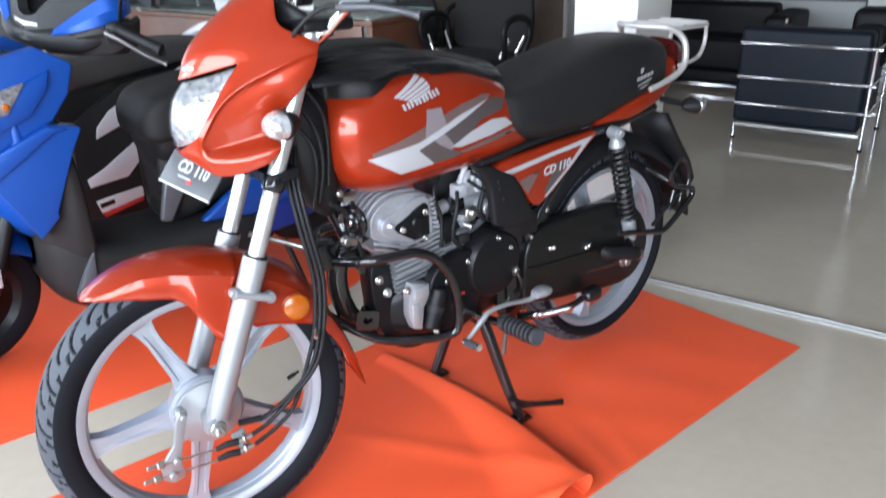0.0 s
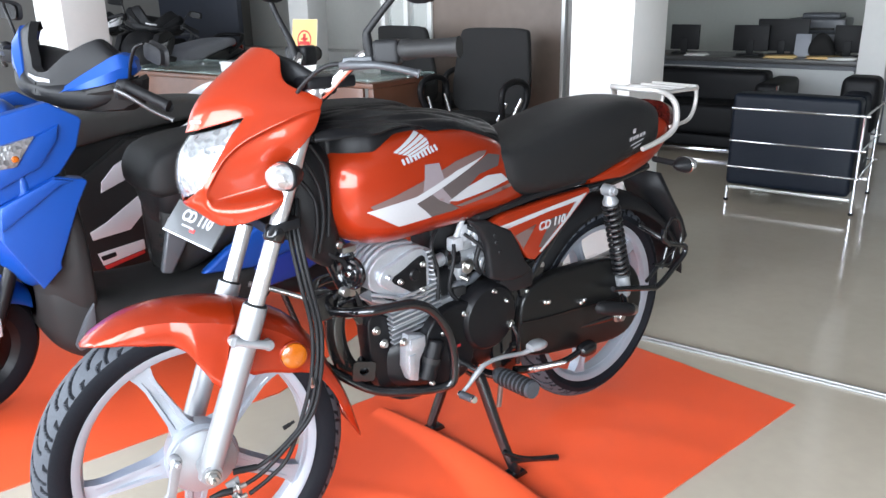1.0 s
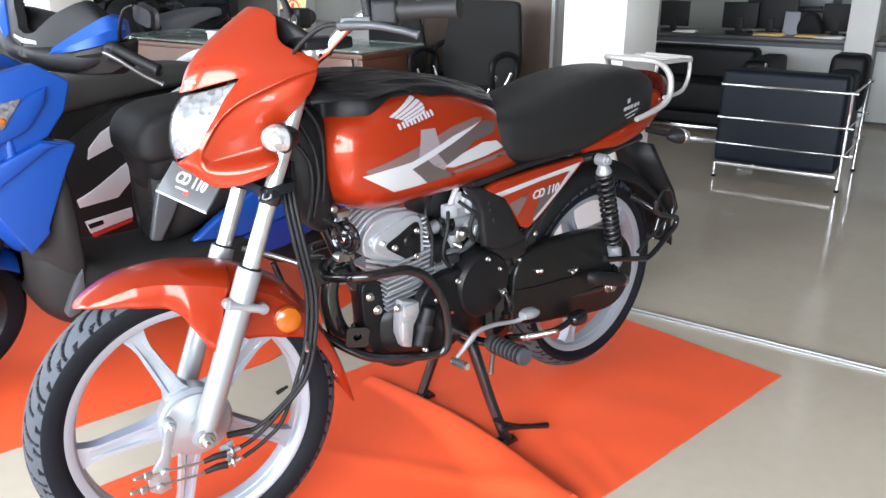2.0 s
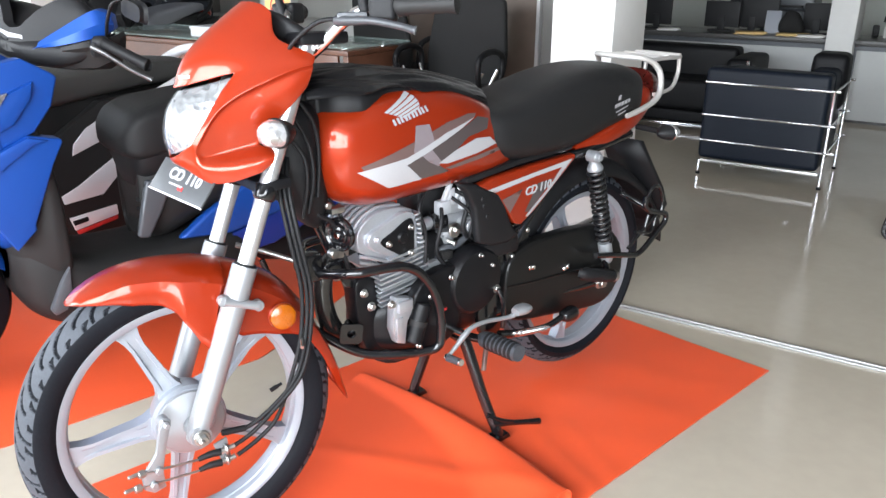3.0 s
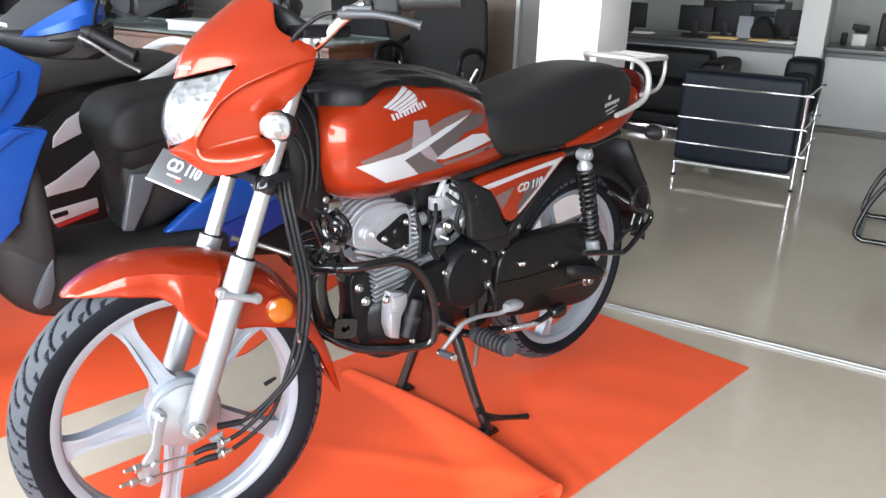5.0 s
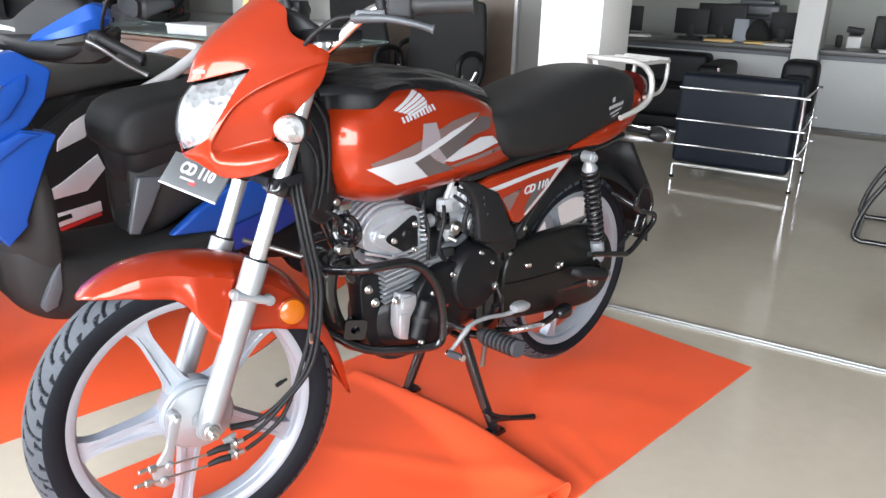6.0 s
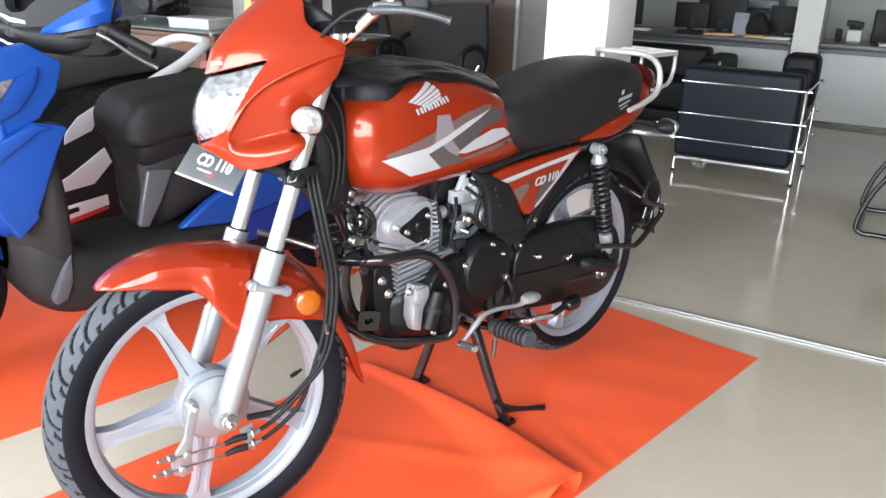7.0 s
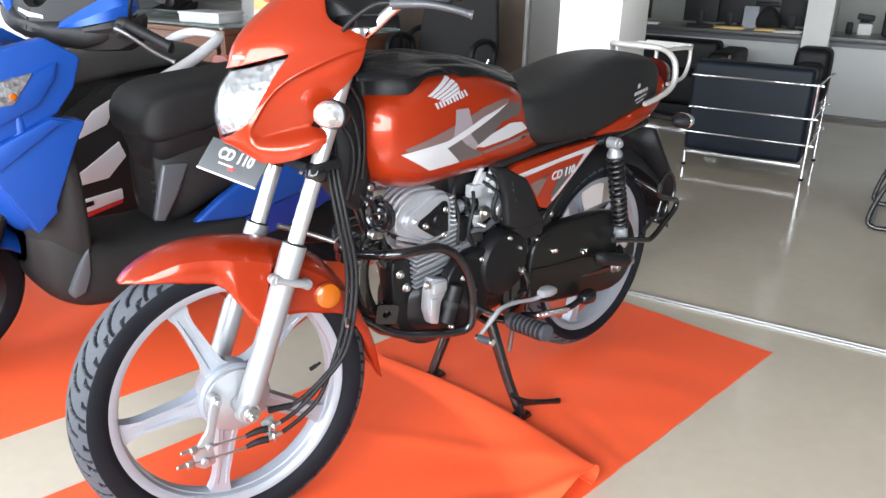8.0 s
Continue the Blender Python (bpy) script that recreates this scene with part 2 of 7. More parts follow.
def flat(bm, degrees=38):
    """Marks edges sharper than that as sharp."""
    for e in bm.edges:
        if len(e.link_faces) == 2 and e.calc_face_angle(0) > radians(degrees):
            e.smooth = False
    return bm


def tube(points, radius, seg=12, smooth_n=6, closed=False):
    """A round rod along points, smoothed; radius a number or one for each point."""
    r = [radius] * len(points) if isinstance(radius, (int, float)) else radius
    rows = [(*p, q) for p, q in zip(points, r)]
    k = crom(rows, smooth_n) if smooth_n > 1 and len(rows) > 2 else np.array(rows, float)
    verts, faces = [], []
    last = None
    for i in range(len(k)):
        a, b = k[max(i - 1, 0)][:3], k[min(i + 1, len(k) - 1)][:3]
        d = Vector(b - a).normalized()
        if last is None:
            last = d.orthogonal().normalized()
        last = (last - d * last.dot(d)).normalized()
        s = d.cross(last)
        for j in range(seg):
            w = 2 * math.pi * j / seg
            verts.append(Vector(k[i][:3]) + (last * math.cos(w) + s * math.sin(w)) * k[i][3])
    n = len(k)
    for i in range(n - 1):
        for j in range(seg):
            faces.append((i * seg + j, i * seg + (j + 1) % seg, (i + 1) * seg + (j + 1) % seg, (i + 1) * seg + j))
    faces += [tuple(range(seg))[::-1], tuple((n - 1) * seg + j for j in range(seg))]
    return flat(mesh_from(verts, faces), 50)


def rod(a, b, r, seg=16, r2=None):
    return tube([a, b], [r, r if r2 is None else r2], seg, 1)


def lathe(profile, seg=48, axis="y", close=False):
    """Revolves (radius, along) pairs about an axis through the origin."""
    verts, faces = [], []
    n = len(profile)
    for i in range(seg):
        w = 2 * math.pi * i / seg
        c, s = math.cos(w), math.sin(w)
        for r, h in profile:
            verts.append((r * c, h, r * s) if axis == "y" else (r * c, r * s, h) if axis == "z" else (h, r * c, r * s))
    for i in range(seg):
        for j in range(n if close else n - 1):
            a, b = i * n + j, i * n + (j + 1) % n
            c, d = ((i + 1) % seg) * n + (j + 1) % n, ((i + 1) % seg) * n + j
            faces.append((a, b, c, d))
    bm = mesh_from(verts, faces)
    bmesh.ops.remove_doubles(bm, verts=bm.verts, dist=1e-5)
    bmesh.ops.recalc_face_normals(bm, faces=bm.faces)
    return flat(bm, 35)


def disc(x, y, z, r, depth, axis="y", bevel=0.002, seg=32):
    """A round boss with broken edges, centred on its middle."""
    h = depth / 2
    b = min(bevel, h * 0.9, r * 0.5)
    bm = lathe([(0.0, -h), (r - b, -h), (r, -h + b), (r, h - b), (r - b, h), (0.0, h)], seg, axis)
    return shifted(bm, Matrix.Translation((x, y, z)))


def loft(rings, cap=True, closed=True):
    n, verts, faces = len(rings[0]), [], []
    for r in rings:
        verts += list(r)
    for i in range(len(rings) - 1):
        for j in range(n if closed else n - 1):
            faces.append((i * n + j, i * n + (j + 1) % n, (i + 1) * n + (j + 1) % n, (i + 1) * n + j))
    if cap and closed:
        faces += [tuple(range(n)), tuple((len(rings) - 1) * n + j for j in range(n))]
    return mesh_from(verts, faces)


def oval(n, hw, hh, p):
    """Points of a superellipse (half width, half height, power)."""
    out = []
    for j in range(n):
        w = 2 * math.pi * j / n
        c, s = math.cos(w), math.sin(w)
        out.append((hw * math.copysign(abs(c) ** (2 / p), c), hh * math.copysign(abs(s) ** (2 / p), s)))
    return out


def body(stations, p=2.6, n=40, steps=6, yc=0.0, axis="x"):
    """A rounded body from rows (along, bottom, top, half width); each section is a superellipse."""
    rings = []
    for x, zb, zt, hw in crom(stations, steps):
        if axis == "x":
            rings.append([(x, yc + a, (zb + zt) / 2 + b) for a, b in oval(n, max(hw, 0.001), max((zt - zb) / 2, 0.001), p)])
    return flat(loft(rings), 60)


def slab(outline, y0, y1, bevel=0.004, seg=2):
    """A plate: an outline in x and z, from y0 to y1, with rounded edges."""
    bm = bmesh.new()
    vs = [bm.verts.new((x, y0, z)) for x, z in outline]
    f = bm.faces.new(vs)
    r = bmesh.ops.extrude_face_region(bm, geom=[f])
    bmesh.ops.translate(bm, vec=(0, y1 - y0, 0), verts=[v for v in r["geom"] if isinstance(v, bmesh.types.BMVert)])
    bmesh.ops.recalc_face_normals(bm, faces=bm.faces)
    if bevel:
        bmesh.ops.bevel(bm, geom=list(bm.edges), offset=min(bevel, abs(y1 - y0) * 0.45), segments=seg, profile=0.6, affect="EDGES", clamp_overlap=True)
    for q in bm.faces:
        q.smooth = True
    return flat(bm)


def rounded(outline, n=4):
    """A closed smooth curve through outline corners."""
    pts = list(outline)
    k = crom([pts[-1]] + pts + [pts[0], pts[1]], n)
    return [tuple(q) for q in k[n:-(n + 1)]]


def cage(grids, sharp=(), mirror=True):
    """A control cage: grids of rows joined where they meet, mirrored over y = 0, with creases along the sharp lines."""
    verts, faces = [], []
    for sign in (1, -1) if mirror else (1,):
        for rows in grids:
            n, base = len(rows[0]), len(verts)
            for row in rows:
                verts += [(x, y * sign, z) for x, y, z in row]
            for i in range(len(rows) - 1):
                for j in range(n - 1):
                    q = (base + i * n + j, base + i * n + j + 1, base + (i + 1) * n + j + 1, base + (i + 1) * n + j)
                    faces.append(q if sign > 0 else q[::-1])
    bm = mesh_from(verts, faces)
    bmesh.ops.remove_doubles(bm, verts=bm.verts, dist=2e-4)
    bmesh.ops.recalc_face_normals(bm, faces=bm.faces)
    lay = bm.edges.layers.float.get("crease_edge") or bm.edges.layers.float.new("crease_edge")
    spots = []
    for line, k in sharp:
        for sign in (1, -1):
            spots.append(([Vector((x, y * sign, z)) for x, y, z in line], k))
    for e in bm.edges:
        a, b = e.verts
        for line, k in spots:
            hit = [min((v.co - p).length for p in line) < 3e-4 for v in (a, b)]
            if all(hit):
                e[lay] = k
    return bm


def patch(rows, n=6, mirror=True):
    """A smooth skin through a grid of points, mirrored over y = 0."""
    k = np.array([crom(row, n) for row in rows])
    k = np.array([crom(k[:, j], n) for j in range(k.shape[1])]).transpose(1, 0, 2)
    if mirror:
        k = np.concatenate((k[:, :0:-1] * np.array((1, -1, 1)), k), axis=1)
    return loft([[tuple(p) for p in row] for row in k], cap=False, closed=False)


def smoothed(ob, levels=2, thick=0.0, inward=True):
    """Gives a cage part its wall thickness and its rounded surface."""
    if thick:
        so = ob.modifiers.new("thickness", "SOLIDIFY")
        so.thickness, so.offset, so.edge_crease_rim = thick, (-1 if inward else 1), 0.9
    su = ob.modifiers.new("rounding", "SUBSURF")
    su.levels = su.render_levels = levels
    return ob


def sheet(outline, at, lift=0.0015, cell=0.02):
    """A thin decal: an outline in two coordinates, cut into cells and laid on a surface by at(u, v) -> place, normal."""
    bm = bmesh.new()
    bm.faces.new([bm.verts.new((u, 0, v)) for u, v in outline])
    us, vs = [q[0] for q in outline], [q[1] for q in outline]
    for lo, hi, k in ((min(us), max(us), 0), (min(vs), max(vs), 2)):
        s = math.ceil(lo / cell) * cell
        while s < hi:
            co, no = [0, 0, 0], [0, 0, 0]
            co[k], no[k] = s, 1
            bmesh.ops.bisect_plane(bm, geom=bm.verts[:] + bm.edges[:] + bm.faces[:], plane_co=co, plane_no=no)
            s += cell
    bmesh.ops.triangulate(bm, faces=bm.faces)
    for v in bm.verts:
        place, normal = at(v.co.x, v.co.z)
        v.co = Vector(place) + Vector(normal) * lift
    for f in bm.faces:
        f.smooth = True
    return bm


def lettering(text, size, mat, parent, m, name="lettering", depth=0.0006, shear=0.0, bold=0.0):
    """Words in the built-in font, as a mesh part lying in the plane of m."""
    cu = bpy.data.curves.new("words", "FONT")
    cu.body, cu.size, cu.extrude, cu.shear, cu.align_x, cu.align_y = text, size, depth, shear, "CENTER", "CENTER"
    cu.offset = bold
    tmp = bpy.data.objects.new("words", cu)
    me = bpy.data.meshes.new_from_object(tmp)
    bpy.data.objects.remove(tmp)
    bm = bmesh.new()
    bm.from_mesh(me)
    bpy.data.meshes.remove(me)
    shifted(bm, m)
    return part(name, bm, mat, parent)


def basis(o, right, up):
    """A pose whose x runs along right and y along up, at o."""
    x = Vector(right).normalized()
    z = x.cross(Vector(up)).normalized()
    y = z.cross(x)
    return Matrix.Translation(o) @ Matrix((x, y, z)).transposed().to_4x4()


# ---- the room ----
ROOM = Matrix.Translation(S0) @ Matrix((U, W, Vector((0, 0, 1)))).transposed().to_4x4()
FAR_A, NEAR_A, FRONT_B, BACK_B, HIGH = -7.0, 6.5, -4.1, 7.2, 3.3


def setting(name, bm, mat, label, category="wall"):
    shifted(bm, ROOM)
    return tagged(part(name, bm, mat), label, category, kind="structure")


setting("floor", box(FAR_A - 0.2, NEAR_A + 0.2, FRONT_B - 0.2, BACK_B + 0.2, -0.12, 0.0, 0), FLOOR, "polished beige vitrified tile showroom floor", "floor")
# out of view; its dark grey holds down the bounce on the far floor
setting("ceiling", box(FAR_A - 0.2, NEAR_A + 0.2, FRONT_B - 0.2, BACK_B + 0.2, HIGH, HIGH + 0.15, 0), CEILING, "unseen plain ceiling painted dark grey to limit bounced light", "ceiling")
setting("wall_back", box(FAR_A - 0.2, NEAR_A + 0.2, BACK_B, BACK_B + 0.2, 0, HIGH, 0), WALL_PALE, "pale painted back wall behind the offices")
# unseen wall, its grey kept low so little light bounces back
setting("wall_right", box(NEAR_A, NEAR_A + 0.2, FRONT_B, BACK_B, 0, HIGH, 0), WALL_GREY, "unseen plain grey side wall")


def glazed(name, lo, hi, at, along):
    """An unseen shop front: a sill set to trim low reflections, a lintel, posts and panes between lo and hi."""
    def slab_of(a0, a1, t, z0, z1, bev=0.0):
        return box(a0, a1, at - t, at + t, z0, z1, bev) if along == "a" else box(at - t, at + t, a0, a1, z0, z1, bev)
    wall = setting(name, joined(slab_of(lo, hi, 0.1, 0, 0.60), slab_of(lo, hi, 0.1, 2.95, HIGH)), WALL_WHITE, "unseen white shop front wall with a large glazed opening")
    n = 3
    for i in range(n + 1):
        a = lo + (hi - lo) * i / n
        p = slab_of(a - 0.035, a + 0.035, 0.05, 0.60, 2.95, 0.004)
        part("window_post", shifted(p, ROOM), FRAME_ALU, wall)
    return wall


glazed("wall_front", FAR_A, NEAR_A, FRONT_B, "a")
# assumed opening on the left, added out of view for the side fill
glazed("wall_left", FRONT_B, -0.4, FAR_A, "b")
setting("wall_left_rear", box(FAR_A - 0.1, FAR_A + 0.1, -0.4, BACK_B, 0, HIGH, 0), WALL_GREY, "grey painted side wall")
strip = setting("floor_strip", joined(box(-4.2, 4.6, -0.016, 0.016, 0.0, 0.008, 0.002), box(-4.2, 4.6, -0.005, 0.005, 0.008, 0.014, 0.002)), STRIP, "worn aluminium door track strip across the floor", "trim")

# square column just behind the strip
setting("column_1", box(-0.46, -0.22, 0.13, 0.46, 0, HIGH, 0.006), WALL_WHITE, "white painted square column behind the motorcycle", "column")
setting("column_2", box(-0.1, 0.10, 4.38, 4.78, 0, HIGH, 0.006), WALL_WHITE, "white painted column beside the reception counter", "column")

# ---- the red motorcycle ----
# x runs forward, y to the rider's left, z up; the rear axle stands over the origin.
RAKE, STEER = radians(22), radians(-11)
HUB = Vector((1.268, 0.0, 0.313))
HEAD_AXIS = Vector((-math.sin(RAKE), 0.0, math.cos(RAKE)))
HEAD_FOOT = HUB - 0.045 * Vector((math.cos(RAKE), 0.0, math.sin(RAKE)))
STEERED = Matrix.Translation(HEAD_FOOT) @ Matrix.Rotation(STEER, 4, HEAD_AXIS) @ Matrix.Translation(-HEAD_FOOT)

bike = thing("motorcycle", "glossy red commuter motorcycle with black seat standing on its centre stand", "motorcycle")


def turned(bm):
    """Turns a part with the handlebar."""
    return shifted(bm, STEERED)


# tread grooves: from, to (0 middle, 1 edge), start and run round the tyre in periods
GROOVES = ((0.18, 0.92, 0.0, 0.52), (0.18, 0.66, 0.48, 0.40), (0.78, 0.99, 0.14, 0.10), (0.72, 0.98, 0.64, 0.13))


def tread_mesh(radius, half, seg, count=21):
    """The rounded tread with curved long grooves and short shoulder cuts."""
    rho, wide, rows = 0.052, radians(64), 97
    pitch = 2 * math.pi * radius / count
    verts, faces, cuts = [], [], []
    for i in range(seg):
        w = 2 * math.pi * i / seg
        c, s = math.cos(w), math.sin(w)
        turn = w / (2 * math.pi) * count
        for j in range(rows):
            k = 1 - 2 * j / (rows - 1)
            a, e = wide * k, abs(k)
            r, h = radius - rho + rho * math.cos(a), half * math.sin(a) / math.sin(wide)
            step = 0.0 if k > 0 else 0.5
            cut = 0.0
            for e0, e1, start, run in GROOVES:
                if not e0 < e < e1:
                    continue
                q = (e - e0) / (e1 - e0)
                u = (turn + step + start + run * (1 - (1 - q) ** 2) + 0.5) % 1.0 - 0.5
                slope = run * 2 * (1 - q) / (e1 - e0) * pitch / (rho * wide)
                d = abs(u) * pitch / math.sqrt(1 + slope * slope)
                cut = max(cut, min(1.0, max(0.0, (0.0047 * (1 - 0.25 * q) - d) / 0.0013 + 0.3)))
            r -= 0.006 * cut
            cuts.append(cut)
            verts.append((r * c, h, r * s))
    for i in range(seg):
        for j in range(rows - 1):
            n = ((i + 1) % seg) * rows
            faces.append((i * rows + j, i * rows + j + 1, n + j + 1, n + j))
    bm = flat(mesh_from(verts, faces), 60)
    # groove faces take the near-black rubber: shade inside the cuts painted in
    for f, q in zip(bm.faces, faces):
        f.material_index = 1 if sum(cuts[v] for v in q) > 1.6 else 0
    return bm


def sidewall_mesh(radius, half, rim, side):
    """One smooth sidewall from the tread's edge down to the rim."""
    edge = radius - 0.052 + 0.052 * math.cos(radians(64))
    return lathe([(edge + 0.002, half * 0.985 * side), (edge - 0.001, half * 1.012 * side), (edge - 0.012, half * 1.015 * side), (rim + 0.014, half * 0.96 * side), (rim + 0.006, half * 0.86 * side), (rim + 0.004, half * 0.80 * side), (rim - 0.006, half * 0.62 * side)], 128)


def spoke_mesh(r0, r1, w0, w1, depth):
    """One cast spoke along x with a hollow down its left face."""
    def ring(r, w, d, hollow):
        return [(r, -d, -w), (r, -d, w), (r, d, w), (r, d, w * 0.55), (r, d - hollow, w * 0.4), (r, d - hollow, -w * 0.4), (r, d, -w * 0.55), (r, d, -w)]
    rows = []
    for t in np.linspace(0, 1, 9):
        flare = 1 + 0.9 * max(0, t - 0.82) / 0.18 + 0.5 * max(0, 0.15 - t) / 0.15
        rows.append(ring(r0 + (r1 - r0) * t, (w0 + (w1 - w0) * t) * flare, depth * (1 - 0.25 * t), 0.008 * math.sin(math.pi * min(1, max(0, (t - 0.12) / 0.72)))))
    return flat(loft(rows), 30)


def wheel(name, centre, place, radius, half, spokes_at, grooves, tyre_label, k=1.0):
    top = part(name, place(shifted(lathe([((r if r > 0.24 else 0.24 - (0.24 - r) * 0.55) * k, h) for r, h in [(0.246, 0.034), (0.249, 0.030), (0.246, 0.025), (0.232, 0.022), (0.218, 0.016), (0.211, 0.012), (0.209, 0.0), (0.211, -0.012), (0.218, -0.016), (0.232, -0.022), (0.246, -0.025), (0.249, -0.030), (0.246, -0.034), (0.238, -0.033), (0.221, -0.027), (0.216, -0.02), (0.214, 0.0), (0.216, 0.02), (0.221, 0.027), (0.238, 0.033)]], 96, close=True), Matrix.Translation(centre))), ALLOY, bike, "silver five-spoke cast alloy wheel")
    tyre = part("tyre", place(shifted(tread_mesh(radius, half, grooves), Matrix.Translation(centre))), LIT_TREAD, top, tyre_label)
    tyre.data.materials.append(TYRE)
    for side in (1, -1):
        part("sidewall", place(shifted(sidewall_mesh(radius, half, 0.246 * k, side), Matrix.Translation(centre))), TYRE, top, "smooth black tyre sidewall")
    for i in range(5):
        sp = shifted(spoke_mesh(0.06, 0.226 * k, 0.0205, 0.0125, 0.019), Matrix.Translation(centre) @ Matrix.Rotation(-radians(spokes_at + 72 * i), 4, "Y"))
        part("spoke", place(sp), ALLOY, top)
    return top


front_wheel = wheel("front_wheel", HUB, turned, 0.316, 0.045, 66, 1280, "black grooved front tyre", 1.005)
REAR_HUB = Vector((0.032, 0.0, 0.326))
rear_wheel = wheel("rear_wheel", REAR_HUB, lambda b: b, 0.303, 0.045, 67, 800, "black grooved rear tyre", 1.0)


def about(c, bm):
    return shifted(bm, Matrix.Translation(c))


# front hub, brake plate and arm
part("hub", turned(about(HUB, lathe([(0.0, -0.05), (0.05, -0.05), (0.066, -0.03), (0.073, 0.0), (0.075, 0.034), (0.070, 0.042), (0.02, 0.046), (0.0, 0.046)], 48))), ALLOY, front_wheel)
part("brake_plate", turned(about(HUB, lathe([(0.0, 0.044), (0.064, 0.044), (0.068, 0.047), (0.066, 0.051), (0.044, 0.056), (0.026, 0.062), (0.0, 0.064)], 48))), BRAKE_ALLOY, front_wheel)
part("axle_nut", turned(about(HUB, joined(disc(0, 0.137, 0, 0.011, 0.016, seg=6), disc(0, 0.127, 0, 0.016, 0.006), disc(0.004, 0.146, 0, 0.006, 0.012)))), STEEL, bike)
part("brake_arm", joined(disc(1.346, 0.074, 0.362, 0.012, 0.022), disc(1.346, 0.090, 0.362, 0.007, 0.016, seg=6), slab([(1.336, 0.362), (1.350, 0.372), (1.360, 0.355), (1.372, 0.305), (1.404, 0.268), (1.402, 0.238), (1.384, 0.224), (1.360, 0.228), (1.362, 0.268), (1.352, 0.310)], 0.080, 0.090, 0.003), disc(1.372, 0.090, 0.272, 0.008, 0.016), disc(1.384, 0.090, 0.244, 0.008, 0.016)), BRAKE_ALLOY, bike, "cast brake arm with two adjusters")
part("brake_adjuster", joined(rod((1.289, 0.094, 0.261), (1.407, 0.088, 0.277), 0.0026, 8), disc(1.404, 0.088, 0.2765, 0.008, 0.014, "x"), disc(1.420, 0.087, 0.279, 0.004, 0.02, "x")), STEEL, bike)
part("brake_adjuster", joined(rod((1.288, 0.094, 0.235), (1.418, 0.088, 0.249), 0.0026, 8), disc(1.414, 0.088, 0.2485, 0.008, 0.014, "x"), disc(1.430, 0.087, 0.251, 0.004, 0.02, "x")), STEEL, bike)

# fork legs: lower slider, chrome tube, gaiter ring
TOP = HUB + HEAD_AXIS * 0.80
for side in (1, -1):
    off = Vector((0, 0.100 * side, 0))
    at = lambda d, o=off: tuple(HUB + o + HEAD_AXIS * d)
    leg = part("fork_slider", turned(joined(tube([at(-0.022), at(-0.016), at(0.0), at(0.03), at(0.20), at(0.335), at(0.345)], [0.014, 0.020, 0.0215, 0.024, 0.024, 0.025, 0.0235], 24, 3), rod(tuple(HUB + Vector((0, 0.064 * side, 0))), tuple(HUB + Vector((0, 0.122 * side, 0))), 0.021, 20))), FORK_SILVER, bike, "silver fork slider")
    part("dust_seal", turned(tube([at(0.343), at(0.352)], [0.0245, 0.021], 24, 1)), RUBBER, leg)
    part("fork_tube", turned(rod(at(0.345), at(0.80), 0.0165, 24)), FORK_CHROME, bike)
    part("fork_cover", turned(joined(tube([at(0.480), at(0.485), at(0.508), at(0.512)], [0.0175, 0.0215, 0.0215, 0.0175], 20, 2))), BLACK_GLOSS, bike)
part("fork_bracket", turned(joined(*[about(HUB + Vector((0, 0.100, 0)) + HEAD_AXIS * 0.275 + Vector((dx, 0.012, 0)), disc(0, 0, 0.35 * dx, 0.011, 0.02, seg=20)) for dx in (0.026, -0.040)], rod(tuple(HUB + Vector((0.026, 0.118, 0.009)) + HEAD_AXIS * 0.275), tuple(HUB + Vector((-0.040, 0.118, -0.014)) + HEAD_AXIS * 0.275), 0.009, 12))), FORK_SILVER, bike)
part("lower_yoke", turned(slab([(1.10, 0.772), (1.095, 0.792), (1.035, 0.800), (1.035, 0.780)], -0.12, 0.12, 0.004)), BLACK_ENGINE, bike)
part("upper_yoke", turned(about(TOP - Vector((0.02, 0, 0)), box(-0.05, 0.05, -0.135, 0.135, -0.012, 0.012, 0.008))), BLACK_ENGINE, bike)
part("steering_head", rod(tuple(HEAD_FOOT + HEAD_AXIS * 0.48), tuple(HEAD_FOOT + HEAD_AXIS * 0.70), 0.032, 24), BLACK_GLOSS, bike)

# front mudguard: an arch that deepens beside the fork
def mudguard(c, rows, p=2.4, n=15):
    rings = []
    for deg, r, half, skirt in crom(rows, 5):
        w = radians(deg)
        ring = []
        for thick in (0.0, 0.0035):
            line = []
            for j in range(n):
                s = -1 + 2 * j / (n - 1)
                a = s * math.pi / 2
                y = (half - thick) * math.copysign(abs(math.sin(a)) ** (2 / p), a)
                d = skirt * (1 - abs(math.cos(a)) ** (2 / p)) if abs(s) < 1 else skirt
                q = r - thick - d
                line.append((c.x + q * math.cos(w), c.y + y, c.z + q * math.sin(w)))
            ring += line if thick == 0 else line[::-1]
        rings.append(ring)
    return flat(loft(rings), 70)


# by degrees round the hub: crest radius; fold radius and half width; lower edge radius and half width
GUARD_CREST = ((56.5, 0.342), (61, 0.346), (70, 0.348), (80, 0.345), (89, 0.341), (98, 0.338), (118, 0.337), (130, 0.338), (140, 0.332), (157, 0.324), (165, 0.328), (175, 0.338), (184, 0.352), (191.5, 0.371))
GUARD_FOLD = ((56.5, 0.341, 0.010), (60, 0.338, 0.040), (66, 0.331, 0.058), (75, 0.327, 0.066), (84, 0.316, 0.071), (92, 0.306, 0.079), (106, 0.300, 0.086), (118, 0.302, 0.074), (130, 0.305, 0.074), (140, 0.307, 0.072), (150, 0.310, 0.066), (160, 0.314, 0.056), (175, 0.327, 0.046), (184, 0.343, 0.026), (191.5, 0.369, 0.006))
